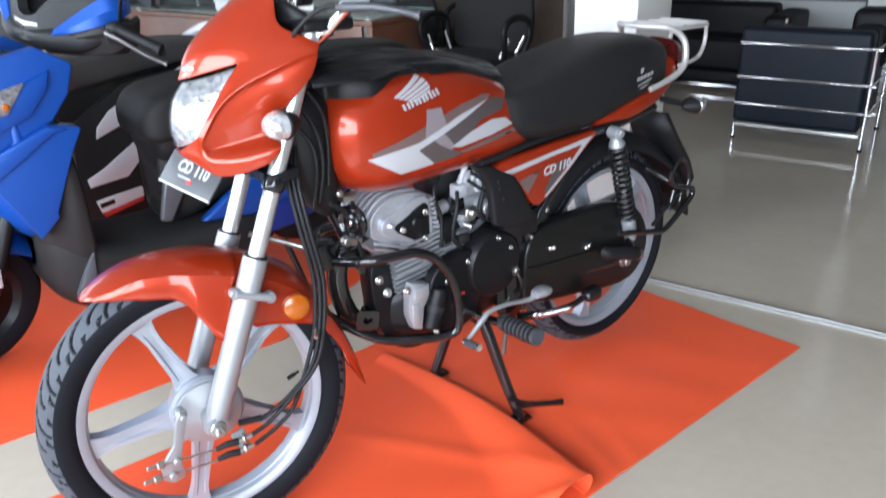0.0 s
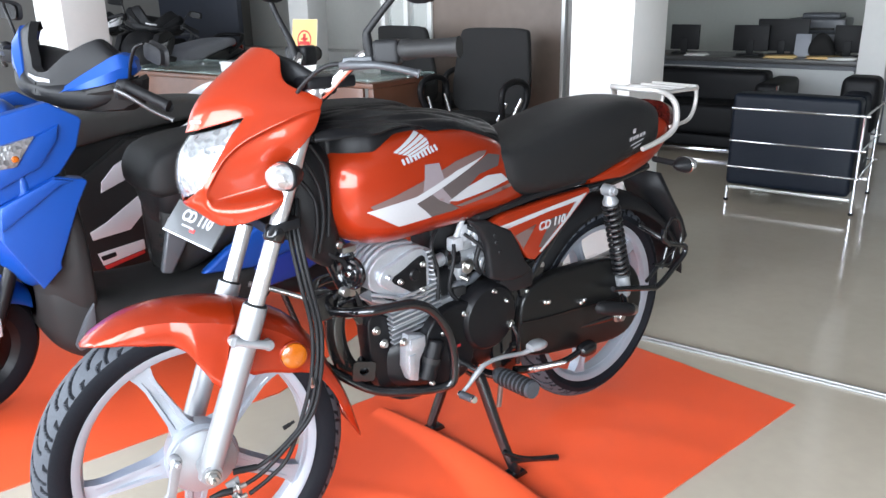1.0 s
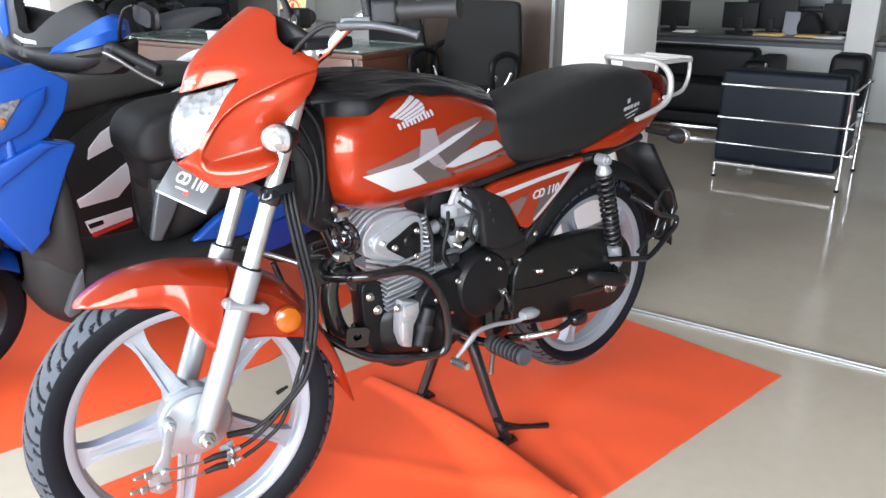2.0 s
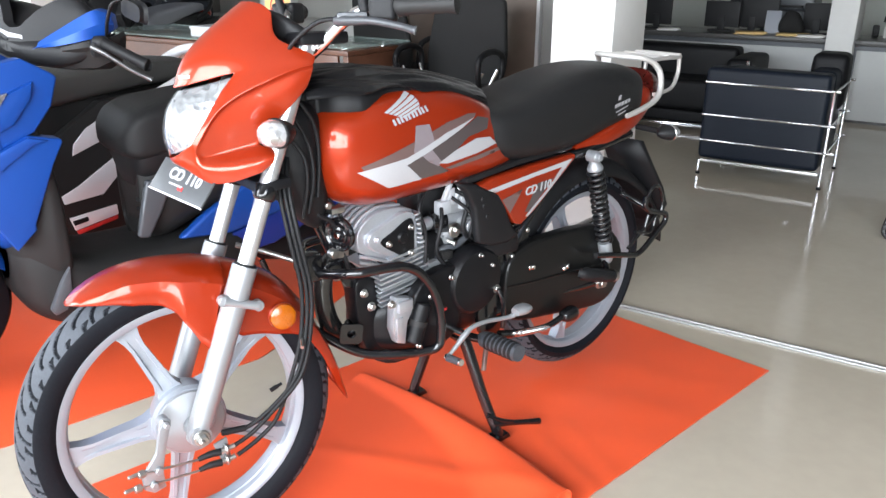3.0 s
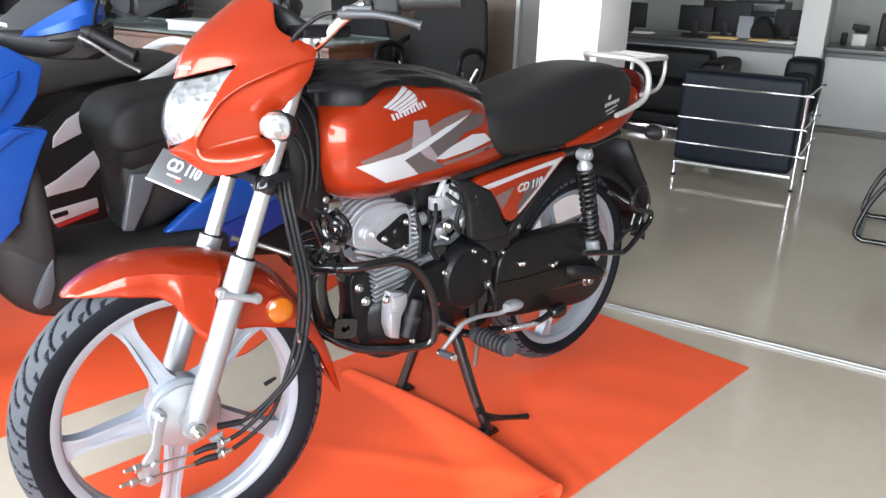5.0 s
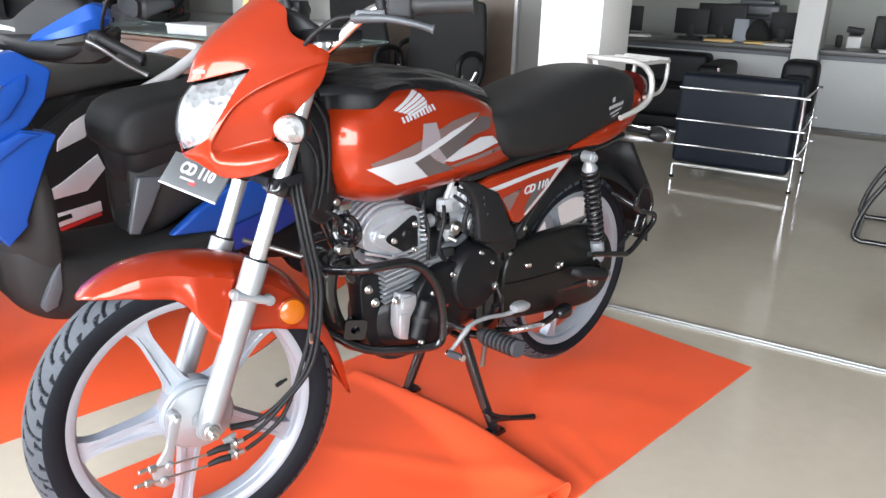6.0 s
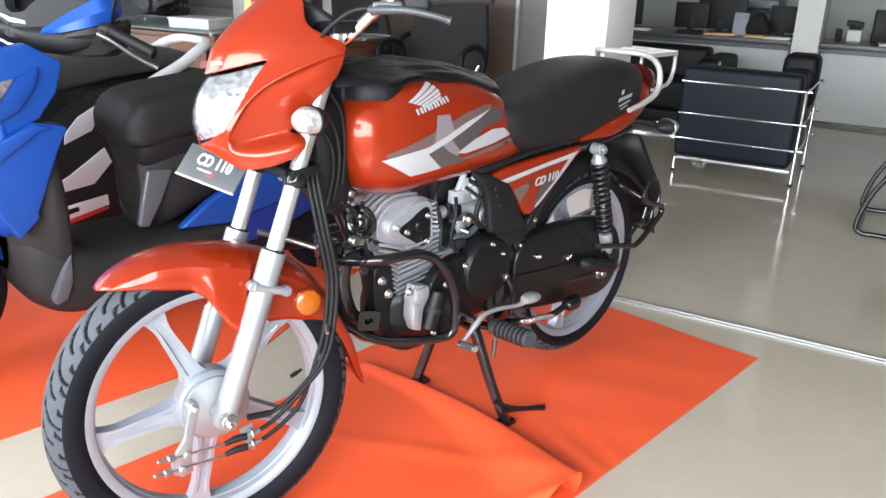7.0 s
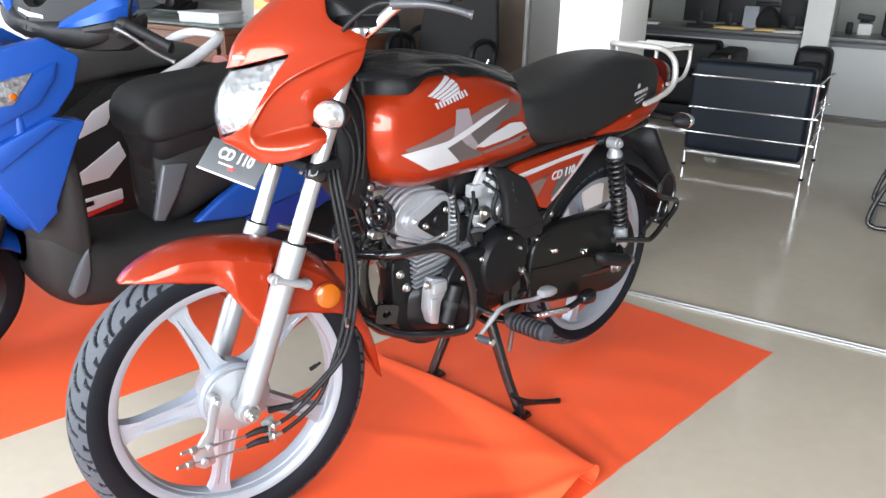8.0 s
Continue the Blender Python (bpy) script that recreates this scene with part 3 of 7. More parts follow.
GUARD_EDGE = ((56.5, 0.340, 0.012), (60, 0.331, 0.044), (64.5, 0.317, 0.060), (74, 0.287, 0.069), (84, 0.268, 0.075), (88.4, 0.250, 0.080), (91.5, 0.227, 0.090), (99, 0.186, 0.098), (104.5, 0.173, 0.101), (106.2, 0.182, 0.101), (107.4, 0.215, 0.072), (117, 0.215, 0.072), (118.2, 0.207, 0.078), (124, 0.206, 0.081), (140, 0.243, 0.079), (148, 0.271, 0.073), (152, 0.283, 0.068), (160, 0.291, 0.058), (175, 0.309, 0.047), (184, 0.331, 0.028), (191.5, 0.366, 0.007))


def guard_mesh():
    """The front mudguard: a rounded crown, a crisp fold and a flat skirt that steps round the fork."""
    def on(table, k, w):
        return float(np.interp(w, [q[0] for q in table], [q[k] for q in table]))
    fine = crom([(q[0], q[1]) for q in GUARD_CREST], 6)
    rings = []
    for w in list(np.arange(56.5, 104, 1.25)) + list(np.arange(104, 120, 0.4)) + list(np.arange(120, 191.6, 1.25)):
        c, s_ = math.cos(radians(w)), math.sin(radians(w))
        crest = float(np.interp(w, fine[:, 0], fine[:, 1]))
        fr, fy, lr, ly = on(GUARD_FOLD, 1, w), on(GUARD_FOLD, 2, w), on(GUARD_EDGE, 1, w), on(GUARD_EDGE, 2, w)
        fy = min(fy, 0.072) if 107.3 < w < 117.3 else fy
        half = [(crest - (crest - fr) * (1 - math.cos(a)) / 0.5, fy * math.sin(a) / 0.866) for a in np.linspace(0, math.pi / 3, 9)]
        half += [(fr + (lr - fr) * q, fy + (ly - fy) * q + 0.002 * math.sin(math.pi * q)) for q in np.linspace(0.06, 1, 8)]
        line = [(r, -y) for r, y in half[::-1]] + half[1:]
        rings.append([(HUB.x + r * c, y, HUB.z + r * s_) for r, y in line])
    return flat(loft(rings, cap=False, closed=False), 20)


mud = part("front_mudguard", turned(guard_mesh()), RED, bike, "glossy red front mudguard with folded side flaps")
so = mud.modifiers.new("thickness", "SOLIDIFY")
so.thickness, so.offset = 0.0032, -1
part("side_reflector", turned(shifted(joined(lathe([(0.0, 0.012), (0.021, 0.0115), (0.0265, 0.008), (0.028, 0.0), (0.0, 0.0)], 40)), Matrix.Translation((1.067, 0.0815, 0.507)) @ Matrix.Rotation(radians(-4), 4, "Z"))), AMBER, mud, "round amber side reflector")
part("reflector_rim", turned(shifted(lathe([(0.0275, 0.0), (0.0280, 0.005), (0.0292, 0.0045), (0.0296, 0.0)], 40), Matrix.Translation((1.067, 0.081, 0.507)) @ Matrix.Rotation(radians(-4), 4, "Z"))), RED, mud)

# headlamp cowl
BROW = [(1.208, 0.0, 0.975), (1.190, 0.030, 0.980), (1.158, 0.058, 0.989), (1.112, 0.088, 1.001)]
CREASE = [(1.067, 0.121, 0.982), (1.117, 0.108, 0.962), (1.148, 0.099, 0.941), (1.170, 0.092, 0.918), (1.199, 0.079, 0.866)]
COWL_REAR = [(0.976, 0.136, 1.008), (1.013, 0.133, 1.003)]
UPPER = [
    BROW + [CREASE[0], COWL_REAR[1], COWL_REAR[0]],
    [(1.201, 0.0, 1.010), (1.184, 0.032, 1.012), (1.150, 0.062, 1.017), (1.100, 0.090, 1.019), (1.055, 0.114, 1.000), (1.006, 0.130, 1.010), (0.973, 0.134, 1.012)],
    [(1.170, 0.0, 1.048), (1.156, 0.031, 1.050), (1.124, 0.059, 1.052), (1.082, 0.085, 1.046), (1.046, 0.108, 1.022), (1.0, 0.128, 1.019), (0.971, 0.132, 1.016)],
    [(1.122, 0.0, 1.085), (1.112, 0.028, 1.086), (1.088, 0.053, 1.086), (1.056, 0.075, 1.076), (1.040, 0.097, 1.044), (0.992, 0.124, 1.027), (0.969, 0.130, 1.019)],
    [(1.058, 0.0, 1.131), (1.050, 0.026, 1.130), (1.036, 0.050, 1.124), (1.024, 0.070, 1.109), (1.034, 0.088, 1.058), (0.986, 0.121, 1.036), (0.968, 0.128, 1.023)],
]
LAMP_EDGE = [BROW[3], (1.142, 0.086, 0.968), (1.160, 0.084, 0.942), (1.183, 0.081, 0.908), (1.203, 0.078, 0.879)]
FULL_CREASE = COWL_REAR + CREASE
STEP = [(x - 0.003, y - 0.006, z - 0.007) for x, y, z in FULL_CREASE[:-1]] + [(1.196, 0.077, 0.860)]
PANEL = [(0.980, 0.130, 0.985), (1.013, 0.129, 0.971), (1.060, 0.116, 0.943), (1.103, 0.103, 0.916), (1.133, 0.093, 0.898), (1.158, 0.085, 0.884), (1.192, 0.076, 0.855)]
PANEL_LOW = [(0.987, 0.126, 0.967), (1.016, 0.125, 0.939), (1.047, 0.111, 0.908), (1.085, 0.098, 0.865), (1.122, 0.089, 0.859), (1.152, 0.081, 0.854), (1.185, 0.075, 0.849)]
CHIN = [(1.230, 0.0, 0.843), (1.222, 0.042, 0.856), LAMP_EDGE[4], CREASE[4], STEP[6], PANEL[6], PANEL_LOW[6], PANEL_LOW[5], PANEL_LOW[4], PANEL_LOW[3], (1.060, 0.108, 0.858)]
LIP = [(1.233, 0.0, 0.841), (1.222, 0.036, 0.842), (1.208, 0.064, 0.842), (1.204, 0.072, 0.838), (1.200, 0.078, 0.836), (1.196, 0.083, 0.834), (1.190, 0.088, 0.832), (1.166, 0.103, 0.832), (1.137, 0.117, 0.834), (1.098, 0.130, 0.842), (1.066, 0.134, 0.848)]
LIP_LOW = [(1.228, 0.0, 0.834), (1.214, 0.032, 0.826), (1.200, 0.056, 0.812), (1.195, 0.064, 0.808), (1.190, 0.071, 0.804), (1.185, 0.078, 0.801), (1.179, 0.085, 0.798), (1.160, 0.099, 0.798), (1.134, 0.114, 0.803), (1.092, 0.129, 0.816), (1.070, 0.133, 0.834)]
cowl_bm = cage([UPPER, [LAMP_EDGE, [CREASE[0]] + CREASE[1:]], [FULL_CREASE, STEP, PANEL, PANEL_LOW], [CHIN, LIP, LIP_LOW]], [(FULL_CREASE, 0.92), (STEP, 0.5), (BROW, 0.9), (LAMP_EDGE, 0.9), (CHIN, 0.8), (LIP, 0.3)])
cowl = smoothed(part("headlamp_cowl", turned(cowl_bm), RED, bike, "red headlamp cowl with a sharp side crease"), 3, 0.0035)
# lamp glass set into the cowl, with the dark recess round it
LAMP_ROWS = [
    [(1.203, 0.0, 0.969), (1.183, 0.030, 0.974), (1.154, 0.056, 0.982), (1.120, 0.081, 0.992)],
    [(1.225, 0.0, 0.940), (1.210, 0.032, 0.944), (1.181, 0.060, 0.954), (1.142, 0.082, 0.964)],
    [(1.236, 0.0, 0.905), (1.226, 0.034, 0.909), (1.200, 0.062, 0.920), (1.160, 0.081, 0.938)],
    [(1.237, 0.0, 0.875), (1.230, 0.033, 0.880), (1.210, 0.060, 0.890), (1.181, 0.078, 0.906)],
    [(1.231, 0.0, 0.850), (1.225, 0.030, 0.857), (1.214, 0.055, 0.866), (1.200, 0.074, 0.881)],
]


def lamp_rows(back, grow):
    mid = Vector((1.195, 0.0, 0.92))
    return [[tuple(mid + (Vector(p) - mid) * grow - Vector((back, 0.0, 0.0))) if p[1] > 0 else (mid.x + (p[0] - mid.x) * grow - back, 0.0, mid.z + (p[2] - mid.z) * grow) for p in row] for row in LAMP_ROWS]


part("lamp_recess", turned(patch(lamp_rows(0.016, 1.06))), BLACK_PLASTIC, cowl)
lamp = part("headlamp", turned(patch(lamp_rows(0.004, 0.985))), REFLECTOR, bike, "clear faceted headlamp with chrome reflector")
part("lens", turned(patch(lamp_rows(0.0005, 1.0))), LENS_GLASS, lamp, "clear lens")
part("emblem", turned(shifted(box(-0.0008, 0.0008, -0.012, 0.012, -0.003, 0.003, 0.0004), Matrix.Translation((1.190, 0.026, 0.995)) @ Matrix.Rotation(radians(42), 4, "Z") @ Matrix.Rotation(radians(-12), 4, "Y"))), WHITE_DECAL, cowl)
part("clutch_cable", turned(tube([(0.945, 0.20, 1.088), (0.975, 0.175, 1.085), (1.0, 0.135, 1.06), (1.012, 0.10, 1.03), (1.0, 0.08, 0.99)], 0.0042, 8, 5)), RUBBER, bike)
part("meter_hood", turned(body([(1.02, 1.06, 1.115, 0.03), (0.99, 1.045, 1.10, 0.07), (0.95, 1.03, 1.07, 0.085), (0.92, 1.025, 1.05, 0.07), (0.90, 1.03, 1.04, 0.03)], 3, 28, 4)), BLACK_PLASTIC, bike)
part("inner_cowl", turned(body([(1.12, 0.86, 0.95, 0.06), (1.08, 0.83, 1.02, 0.095), (1.02, 0.86, 1.03, 0.10), (0.985, 0.93, 1.02, 0.09)], 3, 28, 4)), BLACK_PLASTIC, bike)

# display plate under the lamp
plate_pose = basis((1.213, 0.008, 0.797), (-0.057, 0.17, -0.024), (-0.040, 0.0, 0.048))
plate_h = 0.068
plate = part("name_plate", turned(shifted(box(-0.088, 0.088, -plate_h / 2, plate_h / 2, -0.002, 0.002, 0.0015), plate_pose)), CARD, bike, "dark grey name plate with white lower edge")
part("plate_edge", turned(shifted(box(-0.088, 0.088, -plate_h / 2 - 0.003, -plate_h / 2 + 0.0005, -0.0025, 0.0028, 0.001), plate_pose)), WHITE_PLASTIC, plate)
lettering("CD 110", 0.032, WHITE_DECAL, plate, STEERED @ plate_pose @ Matrix.Translation((0.004, 0.008, 0.0028)), bold=0.0012)
part("subtitle", turned(shifted(box(-0.035, 0.008, -0.014, -0.010, 0.0018, 0.003, 0), plate_pose)), WHITE_DECAL, plate)
part("subtitle_red", turned(shifted(joined(box(-0.002, 0.014, -0.02, -0.012, 0.0018, 0.0028, 0)), plate_pose)), RED_DECAL, plate)

# indicators
def indicator(name, at, out, steered, lens=LENS):
    big = 0.98 if steered else 0.95
    spin = Matrix.Translation(at) @ Matrix.Rotation(radians(18 * out if steered else 180 - 8 * out), 4, "Z") @ Matrix.Translation(-Vector(at))
    fit = Matrix.Translation(at) @ Matrix.Diagonal((big, big, big * (1 if steered else 0.85), 1)) @ Matrix.Translation(-Vector(at))
    put = (lambda b: turned(shifted(b, spin @ fit))) if steered else (lambda b: shifted(b, spin @ fit))
    stem = part(name, (turned if steered else (lambda b: b))(rod(at, (at[0] - 0.002, at[1] - out * 0.10, at[2] + 0.002), 0.009 * big, 14)), BLACK_PLASTIC, bike, "round indicator lamp on a black stalk")
    part("housing", put(shifted(body([(-0.034, -0.004, 0.004, 0.004), (-0.022, -0.016, 0.016, 0.018), (-0.006, -0.024, 0.024, 0.029), (0.004, -0.0275, 0.0275, 0.0345), (0.008, -0.027, 0.027, 0.034)], 2.2, 28, 3), Matrix.Translation(at))), BLACK_PLASTIC, stem)
    part("lens", put(shifted(body([(0.008, -0.027, 0.027, 0.034), (0.022, -0.0255, 0.0255, 0.032), (0.036, -0.017, 0.017, 0.023), (0.041, -0.003, 0.003, 0.004)], 2.2, 28, 3), Matrix.Translation(at))), lens, stem, "clear faceted lens")
    part("rim", put(shifted(loft([[(x, y, z) for y, z in oval(28, 0.0345 * k, 0.0275 * k, 2.2)] for x, k in ((0.004, 1.0), (0.006, 1.05), (0.010, 1.05), (0.012, 1.0))]), Matrix.Translation(at))), BLACK_PLASTIC if steered else CHROME, stem)
    return stem


indicator("front_indicator", (1.066, 0.170, 0.893), 1, True)
indicator("front_indicator", (0.985, -0.15, 0.888), -1, True)

# handlebar, grips, levers, mirrors
for s in (1, -1):
    part("handlebar", turned(tube([(0.985, 0.0, 1.005), (0.975, 0.06 * s, 1.008), (0.955, 0.11 * s, 1.035), (0.925, 0.15 * s, 1.075), (0.90, 0.19 * s, 1.10), (0.87, 0.25 * s, 1.108), (0.81, 0.345 * s, 1.107)], 0.011, 14, 6)), CHROME, bike)
    grip = [(0.862, 0.262), (0.856, 0.274), (0.846, 0.29), (0.806, 0.350), (0.797, 0.362)]
    part("grip", turned(tube([(x, y * s, 1.107) for x, y in grip], [0.016, 0.0195, 0.0165, 0.0165, 0.019], 18, 4)), DARK_GREY, bike, "ribbed black rubber grip")
    part("switch_housing", turned(shifted(box(-0.03, 0.03, -0.024, 0.024, -0.024, 0.022, 0.009, 3), Matrix.Translation((0.876, 0.240 * s, 1.105)) @ Matrix.Rotation(radians(55 * s), 4, "Z"))), BLACK_PLASTIC, bike)
    part("lever_bracket", turned(shifted(box(-0.028, 0.028, -0.012, 0.014, -0.012, 0.012, 0.006), Matrix.Translation((0.925, 0.215 * s, 1.088)) @ Matrix.Rotation(radians(-35 * s), 4, "Z"))), LEVER_GREY, bike)
    part("lever", turned(tube([(0.948, 0.195 * s, 1.085), (0.94, 0.235 * s, 1.085), (0.912, 0.265 * s, 1.083), (0.875, 0.292 * s, 1.073), (0.855, 0.302 * s, 1.066), (0.849, 0.306 * s, 1.064)], [0.010, 0.008, 0.007, 0.0065, 0.007, 0.009], 12, 5)), LEVER_GREY, bike, "grey cast lever")
    stalk = [(0.90, 0.212, 1.10), (0.905, 0.215, 1.135), (0.90, 0.222, 1.15), (0.865, 0.255, 1.20), (0.852, 0.272, 1.219)] if s > 0 else [(0.90, -0.212, 1.10), (0.905, -0.218, 1.135), (0.916, -0.238, 1.176), (0.926, -0.252, 1.21), (0.932, -0.260, 1.24)]
    glass = Matrix.Translation((0.842, 0.298, 1.231)) if s > 0 else Matrix.Translation((0.936, -0.266, 1.272)) @ Matrix.Rotation(radians(-38), 4, "Z")
    mirror = part("mirror_stalk", turned(tube(stalk, [0.011, 0.0085, 0.0065, 0.0065, 0.0065], 12, 5)), BLACK_PLASTIC, bike)
    part("mirror", turned(shifted(body([(-0.028, -0.034, 0.034, 0.055), (-0.022, -0.046, 0.046, 0.072), (0.0, -0.044, 0.044, 0.07), (0.018, -0.022, 0.022, 0.035)], 2.4, 28, 3), glass)), BLACK_PLASTIC, mirror)

# cables from the handlebar down to the front brake
# solid black mass, added to fill the dark gap where the wires run
part("wiring_filler", body([(0.915, 0.70, 0.86, 0.032), (0.94, 0.655, 0.92, 0.056), (0.965, 0.665, 0.94, 0.066), (1.0, 0.70, 0.95, 0.066), (1.035, 0.77, 0.94, 0.05), (1.05, 0.80, 0.92, 0.03)], 3, 24, 3), BLACK_PLASTIC, bike)
LOWER_ENDS = (((1.136, 0.125, 0.337), (1.193, 0.112, 0.303), (1.241, 0.103, 0.306)), ((1.136, 0.128, 0.330), (1.185, 0.116, 0.288), (1.224, 0.110, 0.272)), ((1.129, 0.124, 0.306), (1.172, 0.116, 0.268), (1.217, 0.110, 0.247)))
for (dx, dy), ends in zip(((0.0, 0.0), (-0.007, 0.006), (0.008, -0.006)), LOWER_ENDS):
    part("cable", tube([(1.035 + dx, 0.05 + dy, 0.83), (1.058 + dx, 0.09 + dy, 0.775), (1.056 + dx, 0.115 + dy, 0.68), (1.042 + dx, 0.125 + dy, 0.57), (1.055 + dx, 0.132 + dy, 0.47), (1.082 + dx, 0.132 + dy, 0.39), *ends], 0.0046, 10, 6), RUBBER, bike)
part("speedometer_sleeve", rod((1.196, 0.112, 0.303), (1.243, 0.103, 0.307), 0.0068, 12), RUBBER, bike)
for z0, z1 in ((0.272, 0.271), (0.247, 0.246)):
    part("cable_end", joined(rod((1.222, 0.110, z0), (1.252, 0.106, z0 - 0.004), 0.0058, 12), disc(1.240, 0.108, z0 - 0.002, 0.011, 0.006, "x")), STEEL, bike)
    part("rubber_boot", tube([(1.250, 0.106, z0 - 0.005), (1.27, 0.101, z0 - 0.004), (1.294, 0.095, z1 - 0.008)], [0.0075, 0.0072, 0.005], 12, 4), RUBBER, bike)
part("cable_stay", slab([(1.262, 0.285), (1.232, 0.292), (1.226, 0.238), (1.244, 0.232)], 0.096, 0.101, 0.002), FORK_SILVER, bike)
part("cable_clip", tube([(1.04, 0.10, 0.475), (1.055, 0.12, 0.47), (1.075, 0.15, 0.46)], 0.004, 8, 3), STEEL, bike)

# fuel tank
TANK = [(0.958, 0.80, 0.852, 0.035), (0.950, 0.768, 0.884, 0.072), (0.925, 0.726, 0.917, 0.103), (0.885, 0.702, 0.937, 0.120), (0.83, 0.689, 0.952, 0.131), (0.75, 0.688, 0.955, 0.134), (0.66, 0.691, 0.948, 0.132), (0.58, 0.694, 0.932, 0.126), (0.51, 0.694, 0.905, 0.117), (0.455, 0.70, 0.865, 0.107), (0.42, 0.71, 0.815, 0.095), (0.405, 0.725, 0.775, 0.07)]
TANK_ROWS = crom(TANK, 6)
TANK_P = 2.7


def tank_at(x, z, grow=0.0):
    xs = TANK_ROWS[:, 0]
    zb, zt, hw = [float(np.interp(-x, -xs, TANK_ROWS[:, k])) for k in (1, 2, 3)]
    k = min(0.999, abs((z - (zb + zt) / 2) / ((zt - zb) / 2 + grow)))
    return Vector((x, (hw + grow) * (1 - k ** TANK_P) ** (1 / TANK_P), z))


def tank_spot(x, z):
    q = tank_at(x, z)
    du = tank_at(x + 0.002, z) - tank_at(x - 0.002, z)
    dv = tank_at(x, z + 0.002) - tank_at(x, z - 0.002)
    return q, dv.cross(du).normalized()


tank = part("fuel_tank", body(TANK, TANK_P, 56, 6), RED, bike, "glossy red fuel tank with white and grey stripes")
def on_tank(name, outline, mat, lift):
    part(name, sheet(outline, tank_spot, lift, 0.018), mat, tank)


on_tank("stripe_white", [(0.900, 0.790), (0.847, 0.799), (0.783, 0.807), (0.731, 0.824), (0.668, 0.847), (0.573, 0.868), (0.649, 0.839), (0.724, 0.811), (0.783, 0.791), (0.736, 0.752), (0.824, 0.746)], WHITE_DECAL, 0.0022)
on_tank("stripe_upper", [(0.892, 0.801), (0.834, 0.818), (0.756, 0.841), (0.666, 0.868), (0.593, 0.878), (0.563, 0.875), (0.573, 0.868), (0.668, 0.847), (0.731, 0.824), (0.783, 0.807), (0.847, 0.799), (0.886, 0.793)], MID_DECAL, 0.0016)
on_tank("stripe_black", [(0.783, 0.791), (0.724, 0.810), (0.709, 0.787), (0.653, 0.756), (0.736, 0.752)], GREY_DECAL, 0.0014)
on_tank("stripe_panel", [(0.757, 0.872), (0.718, 0.871), (0.704, 0.826), (0.732, 0.822), (0.765, 0.814)], PALE_DECAL, 0.0019)
on_tank("stripe_panel", [(0.741, 0.805), (0.713, 0.815), (0.683, 0.784), (0.690, 0.774), (0.720, 0.788)], PALE_DECAL, 0.0019)
on_tank("stripe_grey", [(0.724, 0.811), (0.649, 0.839), (0.561, 0.868), (0.518, 0.858), (0.530, 0.836), (0.598, 0.827), (0.673, 0.780), (0.702, 0.790)], GREY_DECAL, 0.0012)
on_tank("stripe_white_rear", [(0.692, 0.781), (0.638, 0.804), (0.571, 0.820), (0.521, 0.816), (0.494, 0.796), (0.564, 0.785), (0.663, 0.776)], WHITE_DECAL, 0.0022)
on_tank("stripe_low", [(0.669, 0.766), (0.561, 0.779), (0.484, 0.786), (0.478, 0.777), (0.556, 0.768), (0.650, 0.760)], MID_DECAL, 0.0012)
# winged badge and name bar
for k in range(5):
    t0, t1 = k / 5, (k + 0.76) / 5
    base = [(0.828 - 0.047 * t, 0.905 - 0.015 * t) for t in (t0, t1)]
    tips = [(0.750 - 0.012 * math.sin(math.pi * t) - 0.012 * t, 0.939 - 0.036 * t) for t in (t0, t1)]
    on_tank("badge_feather", [base[0], base[1], tips[1], tips[0]], WHITE_DECAL, 0.002)
for k in range(10):
    x = 0.811 - 0.0101 * k - 0.0012 * (k % 2)
    z = 0.878 + 0.0020 * k
    on_tank("name_bar", [(x, z), (x - 0.0062, z + 0.0012), (x - 0.0022, z + 0.0130), (x + 0.0040, z + 0.0118)], WHITE_DECAL, 0.002)
# black cover over the tank top
PAD_EDGE = [(0.985, 0.928), (0.966, 0.914), (0.940, 0.914), (0.916, 0.917), (0.885, 0.918), (0.865, 0.920), (0.833, 0.934), (0.793, 0.946), (0.71, 0.944), (0.612, 0.931), (0.554, 0.914), (0.50, 0.893), (0.44, 0.862)]


def pad_mesh():
    """The smooth black pad that saddles the tank's front and top."""
    n, rings = 29, []
    for x, edge in crom(PAD_EDGE, 5):
        xs = TANK_ROWS[:, 0]
        zb, zt, hw = [float(np.interp(-min(x, 0.935), -xs, TANK_ROWS[:, k])) for k in (1, 2, 3)]
        front = min(1.0, max(0.0, (x - 0.80) / 0.09))
        rise = (0.004 + 0.034 * front * front * (3 - 2 * front)) * min(1, (x - 0.42) / 0.12)
        hh, zc = (zt - zb) / 2 + 0.006, (zt + zb) / 2
        k = max(-0.99, min(0.985, (edge - zc) / hh))
        half = (hw + 0.006) * (1 - abs(k) ** TANK_P) ** (1 / TANK_P)
        ring = []
        for j in range(n):
            q = -1 + 2 * j / (n - 1)
            y = half * math.copysign(abs(q) ** 0.7, q)
            kk = min(0.999, abs(y) / (hw + 0.006))
            z = zc + hh * (1 - kk ** TANK_P) ** (1 / TANK_P)
            ring.append((x, y, z + rise * (1 - abs(q) ** 7)))
        rings.append(ring + [(p[0], p[1] * 0.97, p[2] - 0.010) for p in ring[::-1]])
    return flat(loft(rings), 70)


part("tank_pad", pad_mesh(), BLACK_PLASTIC, bike, "smooth black pad over the front of the tank")
